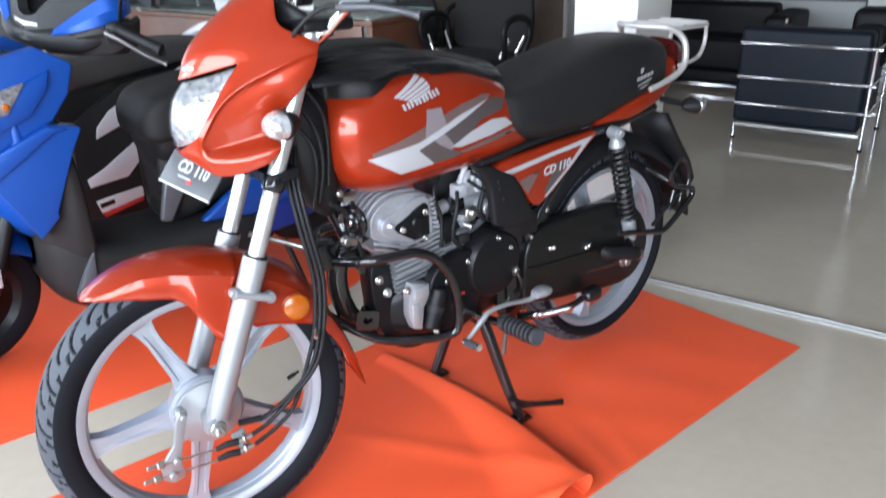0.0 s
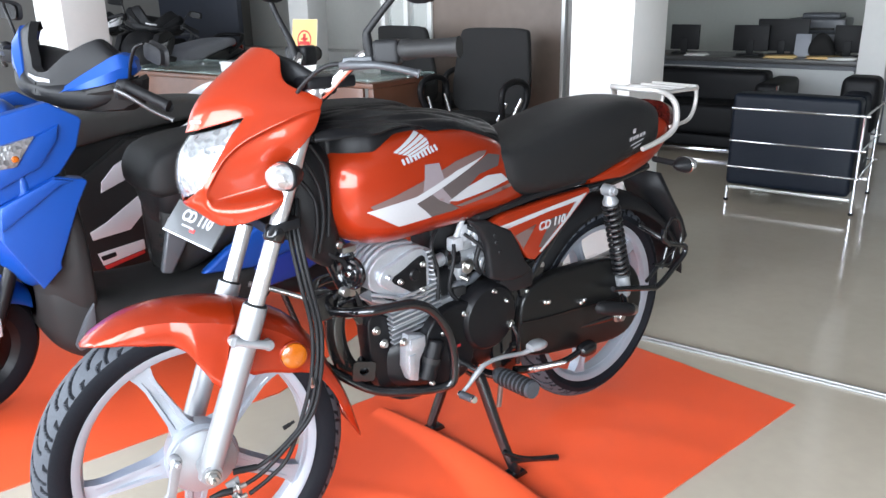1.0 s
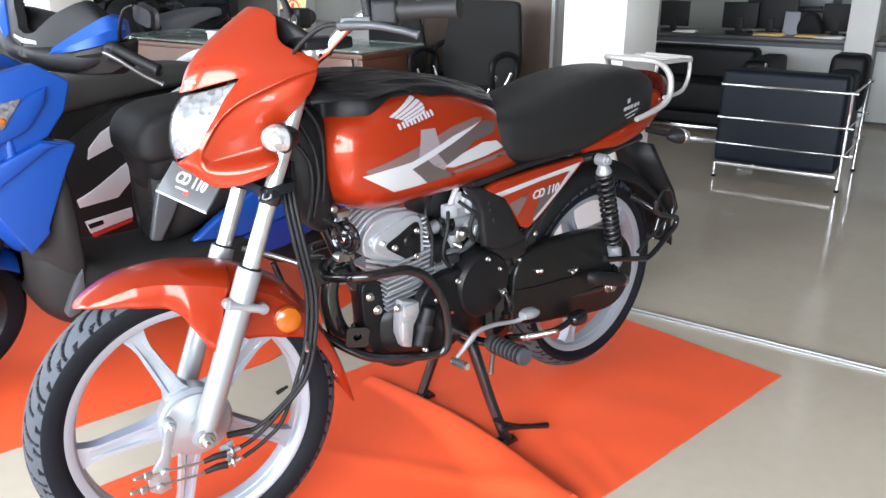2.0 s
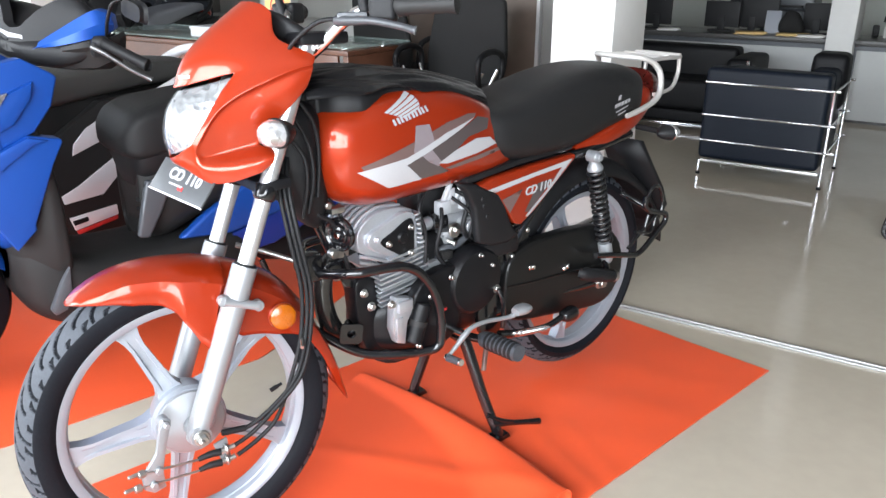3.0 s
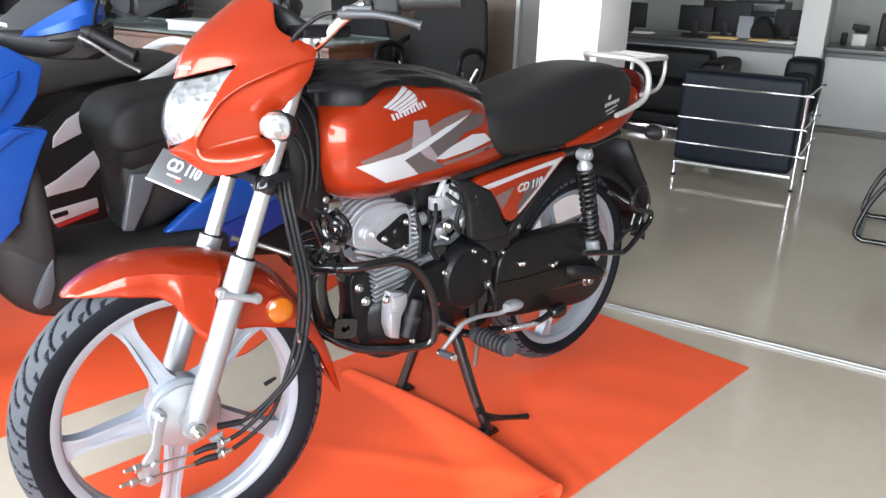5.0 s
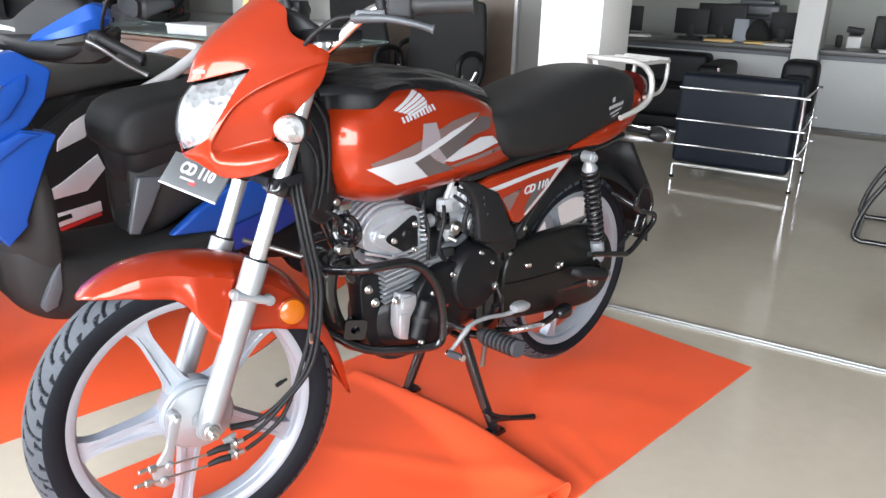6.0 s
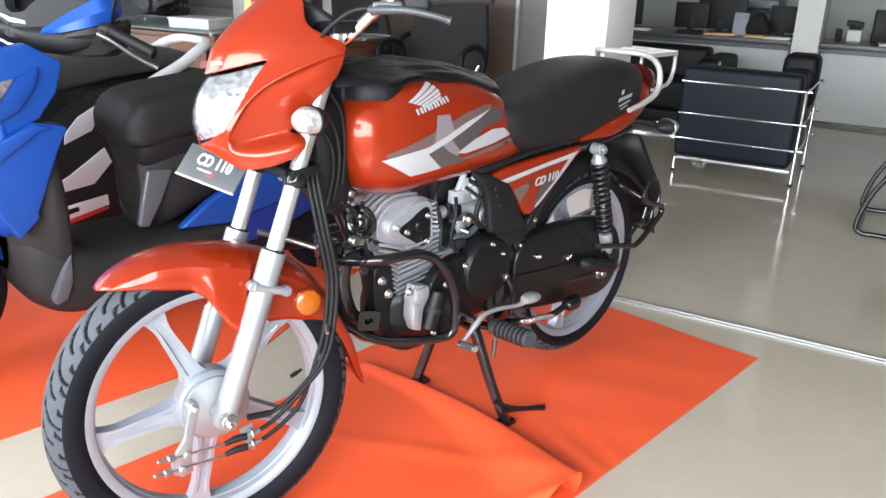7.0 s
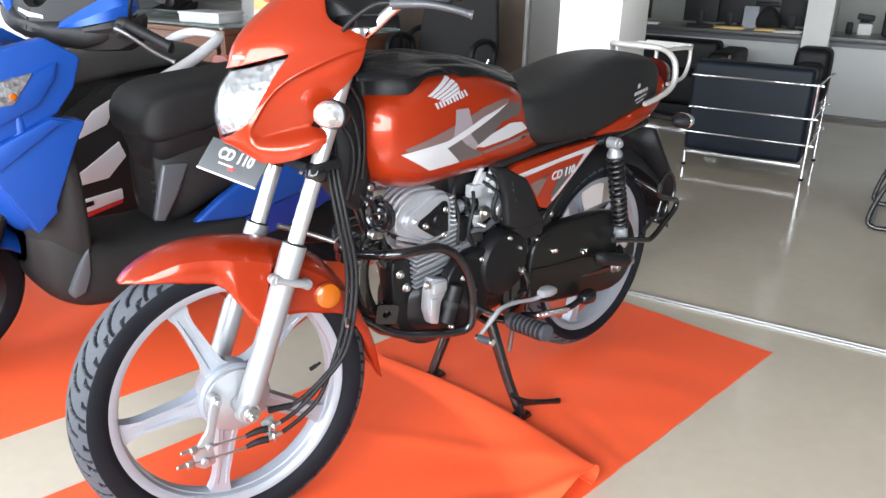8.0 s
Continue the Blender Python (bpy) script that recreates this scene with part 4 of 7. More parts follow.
# the loose cloth: along, top, hem height, half width
CLOTH = [(1.000, 0.972, 0.955, 0.100), (0.965, 0.982, 0.958, 0.114), (0.90, 0.987, 0.960, 0.121), (0.85, 0.988, 0.958, 0.118), (0.79, 0.986, 0.953, 0.105), (0.71, 0.980, 0.947, 0.094), (0.61, 0.961, 0.934, 0.086), (0.55, 0.946, 0.918, 0.080), (0.50, 0.933, 0.905, 0.072), (0.475, 0.922, 0.898, 0.060)]


def cloth_mesh():
    """A vinyl sheet thrown over the tank, gathered into long soft folds with a wavy hem."""
    noise.seed_set(5)
    n, rings = 61, []
    for x, top, hem, half in crom(CLOTH, 9):
        line = []
        for j in range(n):
            q = -1 + 2 * j / (n - 1)
            wave = 0.007 * noise.noise(Vector((x * 11, q * 1.5, 7)))
            y = q * (half + wave)
            fold = noise.noise(Vector((x * 6 + q * 0.8, q * 4.2 + x * 2.5, 3)))
            fine = noise.noise(Vector((x * 15 + q * 3, q * 10, 9)))
            z = hem + (top - hem) * (1 - abs(q) ** 2.2) + 0.0075 * (abs(fold) * 2 - 0.6) + 0.003 * fine - 0.006 * max(0.0, abs(q) - 0.9) * 10 * (0.5 + fold)
            line.append((x + 0.006 * fine, y, z))
        rings.append(line + [(p[0], p[1] * 0.985, p[2] - 0.004) for p in line[::-1]])
    return flat(loft(rings), 70)


part("tank_cover", cloth_mesh(), COVER, bike, "wrinkled black vinyl tank cover")

# seat
SEAT = [(0.552, 0.852, 0.872, 0.05), (0.528, 0.812, 0.877, 0.098), (0.486, 0.764, 0.879, 0.122), (0.435, 0.736, 0.882, 0.130), (0.36, 0.724, 0.893, 0.133), (0.27, 0.723, 0.915, 0.133), (0.16, 0.731, 0.936, 0.131), (0.06, 0.754, 0.943, 0.127), (-0.04, 0.772, 0.938, 0.117), (-0.11, 0.782, 0.920, 0.10), (-0.145, 0.80, 0.89, 0.07)]
seat = part("seat", body(SEAT, 3.3, 56, 6), VINYL, bike, "long black vinyl dual seat")
SEAT_ROWS = crom(SEAT, 6)


def seat_spot(x, z):
    zb, zt, hw = [float(np.interp(-x, -SEAT_ROWS[:, 0], SEAT_ROWS[:, k])) for k in (1, 2, 3)]
    k = min(0.99, abs((z - (zb + zt) / 2) / ((zt - zb) / 2)))
    return Vector((x, hw * (1 - k ** 3.3) ** (1 / 3.3), z)), Vector((0, 1, 0.05)).normalized()


for x, z, w, h in ((0.030, 0.852, 0.014, 0.012), (0.045, 0.832, 0.012, 0.010), (0.030, 0.834, 0.012, 0.010), (0.014, 0.836, 0.014, 0.010), (-0.004, 0.838, 0.014, 0.010), (-0.02, 0.840, 0.010, 0.010), (0.012, 0.823, 0.062, 0.004), (0.010, 0.812, 0.040, 0.0035)):
    part("seat_print", sheet([(x + w / 2, z - w * 0.1), (x - w / 2, z + w * 0.1), (x - w / 2, z + w * 0.1 + h), (x + w / 2, z - w * 0.1 + h)], seat_spot, 0.0018, 0.01), WHITE_DECAL, seat)

# side cover and tail
side = [(0.555, 0.700), (0.50, 0.712), (0.35, 0.722), (0.20, 0.728), (0.196, 0.716), (0.285, 0.650), (0.35, 0.600), (0.40, 0.572), (0.425, 0.580), (0.455, 0.620), (0.50, 0.672)]
for s in (1, -1):
    cover = part("side_cover", slab([(x, z) for x, z in side], 0.095 * s, 0.122 * s, 0.008, 3), RED, bike, "red side cover with white stripe")
    if s > 0:
        pl = lambda x, z: (Vector((x, 0.122, z)), Vector((0, 1, 0)))
        part("stripe", sheet([(0.525, 0.686), (0.36, 0.703), (0.212, 0.717), (0.30, 0.646), (0.38, 0.590), (0.388, 0.593), (0.295, 0.660), (0.256, 0.700), (0.36, 0.692), (0.50, 0.675)], pl, 0.0012, 0.05), WHITE_DECAL, cover)
        part("stripe_low", sheet([(0.475, 0.652), (0.40, 0.668), (0.445, 0.612)], pl, 0.0012, 0.05), MID_DECAL, cover)
        part("stripe_dark", sheet([(0.345, 0.672), (0.285, 0.676), (0.375, 0.60), (0.39, 0.605)], pl, 0.001, 0.05), GREY_DECAL, cover)
        lettering("CD 110", 0.030, WHITE_DECAL, cover, basis((0.345, 0.1240, 0.660), (-1, 0, 0.07), (0.05, 0, 1)), shear=0.25, bold=0.0008)
part("side_trim", slab([(0.59, 0.706), (0.40, 0.728), (0.20, 0.738), (0.20, 0.750), (0.40, 0.742), (0.58, 0.722)], -0.108, 0.112, 0.005), BLACK_PLASTIC, bike)
part("tail_cowl", body([(0.16, 0.715, 0.745, 0.09), (0.08, 0.705, 0.775, 0.108), (0.0, 0.712, 0.795, 0.108), (-0.09, 0.735, 0.815, 0.098), (-0.16, 0.762, 0.845, 0.085), (-0.20, 0.785, 0.862, 0.07), (-0.215, 0.80, 0.855, 0.05)], 3.0, 40, 5), RED, bike, "red tail cowl")
part("tail_lamp", body([(-0.205, 0.80, 0.91, 0.072), (-0.235, 0.805, 0.90, 0.066), (-0.255, 0.825, 0.885, 0.045)], 3.2, 32, 4), material("tail_lens", (0.06, 0.008, 0.006), 0.15, 0, 0.6, 0.1, 120, 0.3, 0.03), bike, "dark red tail lamp")
# grab rail and carrier
for s in (1, -1):
    part("grab_rail", tube([(-0.01, 0.126 * s, 0.803), (-0.06, 0.129 * s, 0.813), (-0.13, 0.126 * s, 0.830), (-0.168, 0.120 * s, 0.856), (-0.174, 0.112 * s, 0.903), (-0.158, 0.10 * s, 0.932), (-0.135, 0.088 * s, 0.945), (-0.115, 0.07 * s, 0.950), (-0.10, 0.035 * s, 0.951), (-0.098, 0.0, 0.951)], [0.0075, 0.008, 0.0085, 0.009, 0.009, 0.0085, 0.008, 0.008, 0.008, 0.008], 14, 6), RACK_SILVER, bike, "silver painted grab rail")
    part("carrier_rail", tube([(-0.15, 0.085 * s, 0.941), (-0.25, 0.085 * s, 0.941), (-0.32, 0.075 * s, 0.938), (-0.352, 0.055 * s, 0.936), (-0.36, 0.0, 0.935)], 0.006, 12, 5), RACK_SILVER, bike)
    part("carrier_stay", tube([(-0.348, 0.06 * s, 0.934), (-0.348, 0.06 * s, 0.885), (-0.31, 0.065 * s, 0.845), (-0.20, 0.08 * s, 0.838)], 0.006, 12, 5), RACK_SILVER, bike)
for x in (-0.21, -0.265, -0.32):
    part("carrier_bar", rod((x, -0.08, 0.944), (x, 0.08, 0.944), 0.0055, 10), RACK_SILVER, bike)
indicator("rear_indicator", (-0.12, 0.185, 0.752), 1, False)
indicator("rear_indicator", (-0.12, -0.185, 0.752), -1, False)
# rear mudguard and foot guard
part("rear_mudguard", shifted(mudguard(Vector((0.0, 0.0, 0.0)), [(22, 0.330, 0.056, 0.04), (42, 0.332, 0.060, 0.05), (62, 0.335, 0.062, 0.05), (85, 0.34, 0.065, 0.05), (110, 0.345, 0.068, 0.05), (132, 0.35, 0.07, 0.04), (150, 0.365, 0.075, 0.03), (168, 0.38, 0.08, 0.02), (178, 0.385, 0.075, 0.012)]), Matrix.Translation((0.045, 0, 0.335))), BLACK_PLASTIC, bike)

# ---- mats ----


def mat_sheet(x0, x1, y0, y1, lift, nx=70, ny=60, warp=None, thick=0.003):
    """A thin rubber mat lying on the floor, with soft creases."""
    verts, faces = [], []
    for k in (0, 1):
        for i in range(nx + 1):
            for j in range(ny + 1):
                s, t = i / nx, j / ny
                x, y = x0 + (x1 - x0) * s, y0 + (y1 - y0) * t
                z = lift + (thick if k else 0.0)
                if warp:
                    dx, dy, dz = warp(x, y, s, t)
                    x, y, z = x + dx, y + dy, z + dz
                verts.append((x, y, z))
    m = (nx + 1) * (ny + 1)
    for i in range(nx):
        for j in range(ny):
            a, b, c, d = i * (ny + 1) + j, i * (ny + 1) + j + 1, (i + 1) * (ny + 1) + j + 1, (i + 1) * (ny + 1) + j
            faces += [(a, b, c, d), (m + a, m + d, m + c, m + b)]
    rim = [i * (ny + 1) for i in range(nx + 1)] + [nx * (ny + 1) + j for j in range(1, ny + 1)] + [i * (ny + 1) + ny for i in range(nx - 1, -1, -1)] + [j for j in range(ny - 1, 0, -1)]
    for a, b in zip(rim, rim[1:] + rim[:1]):
        faces.append((a, b, m + b, m + a))
    return flat(mesh_from(verts, faces), 60)


noise.seed_set(3)


def rear_warp(x, y, s, t):
    return 0.054 * (0.46 - y) * (1 - s), 0.025 * s * t, 0.0032 * max(0, noise.noise(Vector((x * 3.1, y * 4.7, 0)))) + (0.004 * math.exp(-((x - 0.485 - 0.30 * (y - 0.46)) / 0.020) ** 2) + 0.002 * math.exp(-((x - 0.405 - 0.42 * (y - 0.46)) / 0.018) ** 2)) * max(0.0, min(1.0, (t - 0.62) / 0.25)) + 0.0015 * max(0, noise.noise(Vector((x * 9, y * 12, 4)))) + 0.004 * max(0, noise.noise(Vector((x * 5.5 + y * 3.0, y * 1.6 - x, 11)))) * min(1.0, 4 * s)


def front_warp(x, y, s, t):
    # the rear edge of this mat is tucked under in a loose roll, widest at its open end
    radius = 0.006 + 0.020 * t ** 2.0
    along = s * 1.225
    bow = -0.045 * math.sin(math.pi * min(1, t * 1.05)) * max(0, 1 - s * 1.6)
    wave = 0.004 * max(0, noise.noise(Vector((x * 4.0, y * 5.2, 8)))) + 0.004 * max(0, noise.noise(Vector((x * 2.6 + 4, y * 3.4, 2)))) * max(0, 1 - s / 0.5)
    wave += 0.005 * math.exp(-((x - 0.62 - 0.55 * (0.47 - y)) / 0.035) ** 2) * min(1, t * 1.6)
    crease = (x - 0.98) * 0.55 + (y - 0.30) * 0.83
    wave += 0.010 * max(0.0, 1 - abs(crease) / 0.05) ** 2 * max(0.0, min(1.0, (t - 0.35) / 0.3)) * max(0.0, min(1.0, (1.25 - x) / 0.2))
    half_turn = math.pi * radius
    if along < half_turn:
        w = along / radius - math.pi / 2
        return radius - radius * math.cos(w) - along + bow, 0.0, radius + radius * math.sin(w)
    rest = along - half_turn
    q = min(1.0, rest / (9 * radius))
    return radius - half_turn + bow, 0.0, 2 * radius * (1 - q * q * (3 - 2 * q)) + wave * min(1.0, rest / 0.05)


tagged(part("floor_mat", mat_sheet(-0.405, 0.72, -0.43, 0.462, 0.0005, warp=rear_warp), MAT), "flat orange rubber mat under the rear of the motorcycle", "mat", "orange display mats")
tagged(part("floor_mat", mat_sheet(0.575, 1.80, -0.335, 0.475, 0.0062, 240, 70, front_warp), MAT), "orange rubber mat with a curled edge under the front wheel", "mat", "orange display mats")
tagged(part("floor_mat", shifted(mat_sheet(-0.7, 2.6, -2.7, -0.655, 0.0005, warp=lambda x, y, s, t: (0, -0.5 * max(0.0, 0.75 - x) * t, 0.003 * max(0, noise.noise(Vector((x * 2.1, y * 2.7, 5)))))), Matrix.Rotation(radians(0.0), 4, "Z")), MAT), "orange rubber mat under the row of scooters", "mat", "orange display mats")

# ---- scooters ----
DARK_STEEL = material("dark_steel", (0.16, 0.16, 0.16), 0.4, 0.8, 0, 0.1, 200, 0.1, 0.08)


def scooter(name, label, m, paint, dark, second, seat_mat, group="row of scooters", blue=True, rail=1.0):
    """A small scooter; x forward, y left, z up, with the rear axle over the origin."""
    root = thing(name, label, "scooter", group, m=m)

    def add(n, bm, mat, lab="", under=None):
        return part(n, bm, mat, under or root, lab)

    def both(n, make, mat, lab=""):
        for s in (1, -1):
            add(n, make(s), mat, lab)

    # the steered half turns to the left about the raked steering axis
    axis = Vector((-math.sin(radians(26)), 0, math.cos(radians(26))))
    turn = Matrix.Translation((1, 0, 1)) @ Matrix.Rotation(radians(25), 4, axis) @ Matrix.Translation((-1, 0, -1))
    # wheels
    for x, lab, put in ((1.36, "front", turn), (0.0, "rear", Matrix.Identity(4))):
        w = add(lab + "_wheel", shifted(about((x, 0, 0.215), lathe([(0.0, -0.03), (0.05, -0.03), (0.06, -0.012), (0.12, -0.012), (0.14, -0.032), (0.14, 0.032), (0.12, 0.012), (0.06, 0.012), (0.05, 0.03), (0.0, 0.03)], 40)), put), BLACK_ENGINE)
        add("tyre", shifted(about((x, 0, 0.215), lathe([(0.135, -0.034), (0.155, -0.045), (0.185, -0.045), (0.206, -0.028), (0.213, 0.0), (0.206, 0.028), (0.185, 0.045), (0.155, 0.045), (0.135, 0.034)], 56)), put), TYRE, "", w)
    both("front_fork", lambda s: shifted(tube([(1.36, 0.07 * s, 0.215), (1.28, 0.075 * s, 0.42), (1.23, 0.07 * s, 0.55)], 0.02, 14, 3), turn), BLACK_ENGINE)
    both("fork_reflector", lambda s: shifted(about((1.325, 0.098 * s, 0.33), box(-0.006, 0.006, -0.004, 0.004, -0.03, 0.03, 0.003)), turn), WHITE_PLASTIC)
    add("front_mudguard", shifted(mudguard(Vector((0, 0, 0)), [(20, 0.245, 0.05, 0.02), (40, 0.25, 0.065, 0.04), (80, 0.252, 0.075, 0.06), (120, 0.25, 0.075, 0.06), (150, 0.248, 0.07, 0.04)]), turn @ Matrix.Translation((1.36, 0, 0.215))), paint)
    # leg shield, inner panel and floorboard
    add("front_apron", body([(1.135, 0.42, 0.935, 0.15), (1.165, 0.40, 0.955, 0.205), (1.20, 0.42, 0.95, 0.20), (1.26, 0.50, 0.915, 0.165), (1.32, 0.56, 0.86, 0.11), (1.365, 0.62, 0.79, 0.045)], 2.6, 40, 5), paint, "painted front apron")
    both("apron_wing", lambda s: slab([(1.086, 0.953), (1.010, 0.906), (1.004, 0.895), (1.029, 0.822), (1.081, 0.757), (1.25, 0.688), (1.30, 0.80), (1.22, 0.925)], 0.15 * s, 0.204 * s, 0.012, 3), paint)
    both("lamp_pod", lambda s: slab([(1.235, 0.826), (1.066, 0.895), (1.079, 0.848), (1.131, 0.783), (1.245, 0.733), (1.275, 0.78)], 0.19 * s, 0.219 * s, 0.012, 2), paint)
    both("apron_facet", lambda s: slab([(1.102, 0.751), (1.018, 0.731), (1.016, 0.722), (1.046, 0.669), (1.119, 0.504), (1.118, 0.488), (1.175, 0.437), (1.253, 0.59), (1.25, 0.686)], 0.14 * s, 0.208 * s, 0.010, 3), paint if blue else dark)
    both("apron_ridge", lambda s: slab([(1.255, 0.620), (1.088, 0.728), (1.050, 0.733), (1.105, 0.748), (1.245, 0.690)], 0.18 * s, 0.221 * s, 0.012, 2), paint if blue else dark)
    both("corner_lamp", lambda s: slab([(1.225, 0.852), (1.132, 0.870), (1.164, 0.828), (1.189, 0.792), (1.24, 0.79)], 0.200 * s, 0.2245 * s, 0.006, 2), REFLECTOR, "clear corner lamp with amber bulb")
    both("amber_bulb", lambda s: about((1.190, 0.226 * s, 0.815), lathe([(0.0, 0.007), (0.007, 0.005), (0.0095, 0.0), (0.007, -0.005), (0.0, -0.007)], 16)), AMBER)
    add("headlamp", shifted(body([(1.33, 0.68, 0.80, 0.07), (1.365, 0.69, 0.785, 0.06), (1.378, 0.71, 0.765, 0.035)], 2.6, 28, 4), Matrix.Identity(4)), REFLECTOR)
    add("leg_shield", body([(1.022, 0.30, 0.40, 0.12), (1.034, 0.26, 0.62, 0.185), (1.056, 0.24, 0.80, 0.198), (1.09, 0.23, 0.92, 0.19), (1.15, 0.26, 0.90, 0.15), (1.18, 0.30, 0.80, 0.10)], 3.0, 40, 5), dark, "black inner leg shield")
    add("floorboard", body([(0.42, 0.235, 0.30, 0.12), (0.50, 0.175, 0.345, 0.165), (0.65, 0.16, 0.352, 0.180), (0.85, 0.155, 0.345, 0.186), (0.98, 0.145, 0.36, 0.188), (1.07, 0.155, 0.42, 0.178), (1.14, 0.20, 0.46, 0.15), (1.18, 0.27, 0.42, 0.10)], 4.2, 40, 5), dark, "black footboard")
    both("board_trim", lambda s: slab([(1.045, 0.36), (1.075, 0.315), (1.115, 0.235), (1.105, 0.215), (1.07, 0.225), (1.05, 0.28)], 0.165 * s, 0.194 * s, 0.008, 2), MID_GREY)
    # body under the seat
    add("seat_base", body([(0.775, 0.34, 0.42, 0.07), (0.785, 0.34, 0.70, 0.088), (0.765, 0.34, 0.74, 0.105), (0.70, 0.34, 0.75, 0.13), (0.55, 0.40, 0.765, 0.145), (0.30, 0.46, 0.76, 0.14), (0.0, 0.50, 0.75, 0.125), (-0.25, 0.58, 0.74, 0.10), (-0.36, 0.66, 0.72, 0.06)][::-1], 3.2, 44, 4), dark, "black body under the seat")
    add("seat_skirt", flat(loft([[(0.615 + a, b, z) for a, b in oval(40, hx, hy, 5)] for z, hx, hy in ((0.645, 0.185, 0.148), (0.605, 0.183, 0.146), (0.565, 0.176, 0.122), (0.525, 0.168, 0.094), (0.515, 0.160, 0.086))]), 30), BLACK_PLASTIC, "tapered black skirt under the seat")
    for k in range(3):
        add("vent", shifted(box(-0.028, 0.028, -0.005, 0.005, -0.007, 0.007, 0.003), Matrix.Translation((0.772, 0.094, 0.485 - 0.030 * k)) @ Matrix.Rotation(radians(-52), 4, "Z")), BLACK_PLASTIC)
    add("knee_panel", slab([(0.775, 0.555), (0.69, 0.545), (0.735, 0.45), (0.785, 0.370), (0.820, 0.380), (0.80, 0.46)], 0.115, 0.140, 0.010, 3), MID_GREY)
    both("side_panel", lambda s: slab([(0.70, 0.352), (0.60, 0.42), (0.40, 0.52), (0.10, 0.62), (-0.25, 0.70), (-0.36, 0.70), (-0.30, 0.62), (0.0, 0.50), (0.30, 0.38), (0.52, 0.335)], 0.125 * s, 0.165 * s, 0.014, 3), paint, "painted side panel")
    both("lower_panel", lambda s: slab([(0.55, 0.32), (0.40, 0.36), (0.10, 0.44), (0.05, 0.36), (0.35, 0.26), (0.55, 0.24)], 0.12 * s, 0.155 * s, 0.012, 3), BLUE_DARK if blue else second)
    add("seat", body([(0.826, 0.665, 0.692, 0.090), (0.818, 0.638, 0.715, 0.125), (0.795, 0.618, 0.752, 0.146), (0.760, 0.612, 0.775, 0.156), (0.70, 0.617, 0.790, 0.158), (0.55, 0.65, 0.805, 0.158), (0.30, 0.70, 0.825, 0.152), (0.05, 0.735, 0.838, 0.14), (-0.15, 0.75, 0.828, 0.105), (-0.24, 0.765, 0.80, 0.06)], 4.6, 48, 5), seat_mat, "long black vinyl seat")
    both("grab_rail", lambda s: tube([(0.05, 0.150 * s, 0.745 - 0.05 * rail), (-0.05, 0.162 * s, 0.752 - 0.017 * rail), (-0.13, 0.165 * s, 0.755 + 0.017 * rail), (-0.20, 0.160 * s, 0.755 + 0.057 * rail), (-0.25, 0.142 * s, 0.755 + 0.083 * rail), (-0.282, 0.105 * s, 0.755 + 0.094 * rail), (-0.292, 0.05 * s, 0.755 + 0.096 * rail), (-0.294, 0.0, 0.755 + 0.096 * rail)], [0.012, 0.020, 0.022, 0.022, 0.021, 0.019, 0.017, 0.017], 14, 5), second, "grab rail behind the seat")
    add("tail_lamp", body([(-0.34, 0.68, 0.76, 0.075), (-0.39, 0.69, 0.755, 0.06), (-0.41, 0.71, 0.74, 0.03)], 2.6, 24, 3), RED_SATIN)
    add("engine", body([(-0.12, 0.15, 0.28, 0.03), (-0.06, 0.12, 0.31, 0.06), (0.15, 0.14, 0.33, 0.07), (0.36, 0.18, 0.33, 0.06), (0.42, 0.22, 0.30, 0.03)], 2.8, 28, 4, yc=0.07), BLACK_ENGINE)
    add("stand", tube([(0.40, 0.13, 0.20), (0.36, 0.16, 0.05), (0.35, 0.17, 0.004)], 0.011, 10, 3), BLACK_GLOSS)
    def bar(n, bm, mat, lab="", under=None):
        return add(n, shifted(bm, turn), mat, lab, under)

    def bars(n, make, mat, lab=""):
        both(n, lambda s: shifted(make(s), turn), mat, lab)

    def blade(upper, lower, s, deep, out=0.0, n=4):
        """A thick curved plate between two edges."""
        a, b = crom(upper, n), crom(lower, n)
        rings = []
        for p, q in zip(a, b):
            m_ = (p + q) / 2 + np.array((0.3, 0.9, 0.0)) * out
            rings.append([(x, y * s, z) for x, y, z in (p, m_, q, q - np.array((deep, deep * 0.5, 0)), p - np.array((deep, deep * 0.5, 0)))])
        return flat(loft(rings), 28)

    bar("handlebar_cowl", body([(1.072, 0.962, 0.985, 0.045), (1.055, 0.935, 1.0, 0.10), (1.02, 0.925, 1.02, 0.165), (0.97, 0.945, 1.05, 0.215), (0.93, 0.96, 1.06, 0.232), (0.90, 0.98, 1.05, 0.225), (0.885, 1.0, 1.03, 0.12)][::-1], 2.8, 40, 4), BLACK_PLASTIC, "black handlebar cowl")
    bars("under_cowl", lambda s: flat(loft([[(x, y * s, z) for x, y, z in row] for row in (((1.062, 0.05, 0.985), (1.04, 0.05, 0.925), (0.95, 0.05, 0.915), (0.94, 0.05, 0.99)), ((1.028, 0.15, 1.0), (1.005, 0.145, 0.932), (0.93, 0.14, 0.918), (0.92, 0.14, 1.0)), ((0.972, 0.228, 1.026), (0.962, 0.222, 0.950), (0.905, 0.21, 0.935), (0.90, 0.21, 1.03)), ((0.935, 0.250, 1.040), (0.932, 0.246, 0.972), (0.885, 0.232, 0.958), (0.88, 0.232, 1.045)), ((0.915, 0.256, 1.036), (0.912, 0.252, 0.992), (0.885, 0.244, 0.985), (0.88, 0.244, 1.036)))]), 30), DARK_GREY)
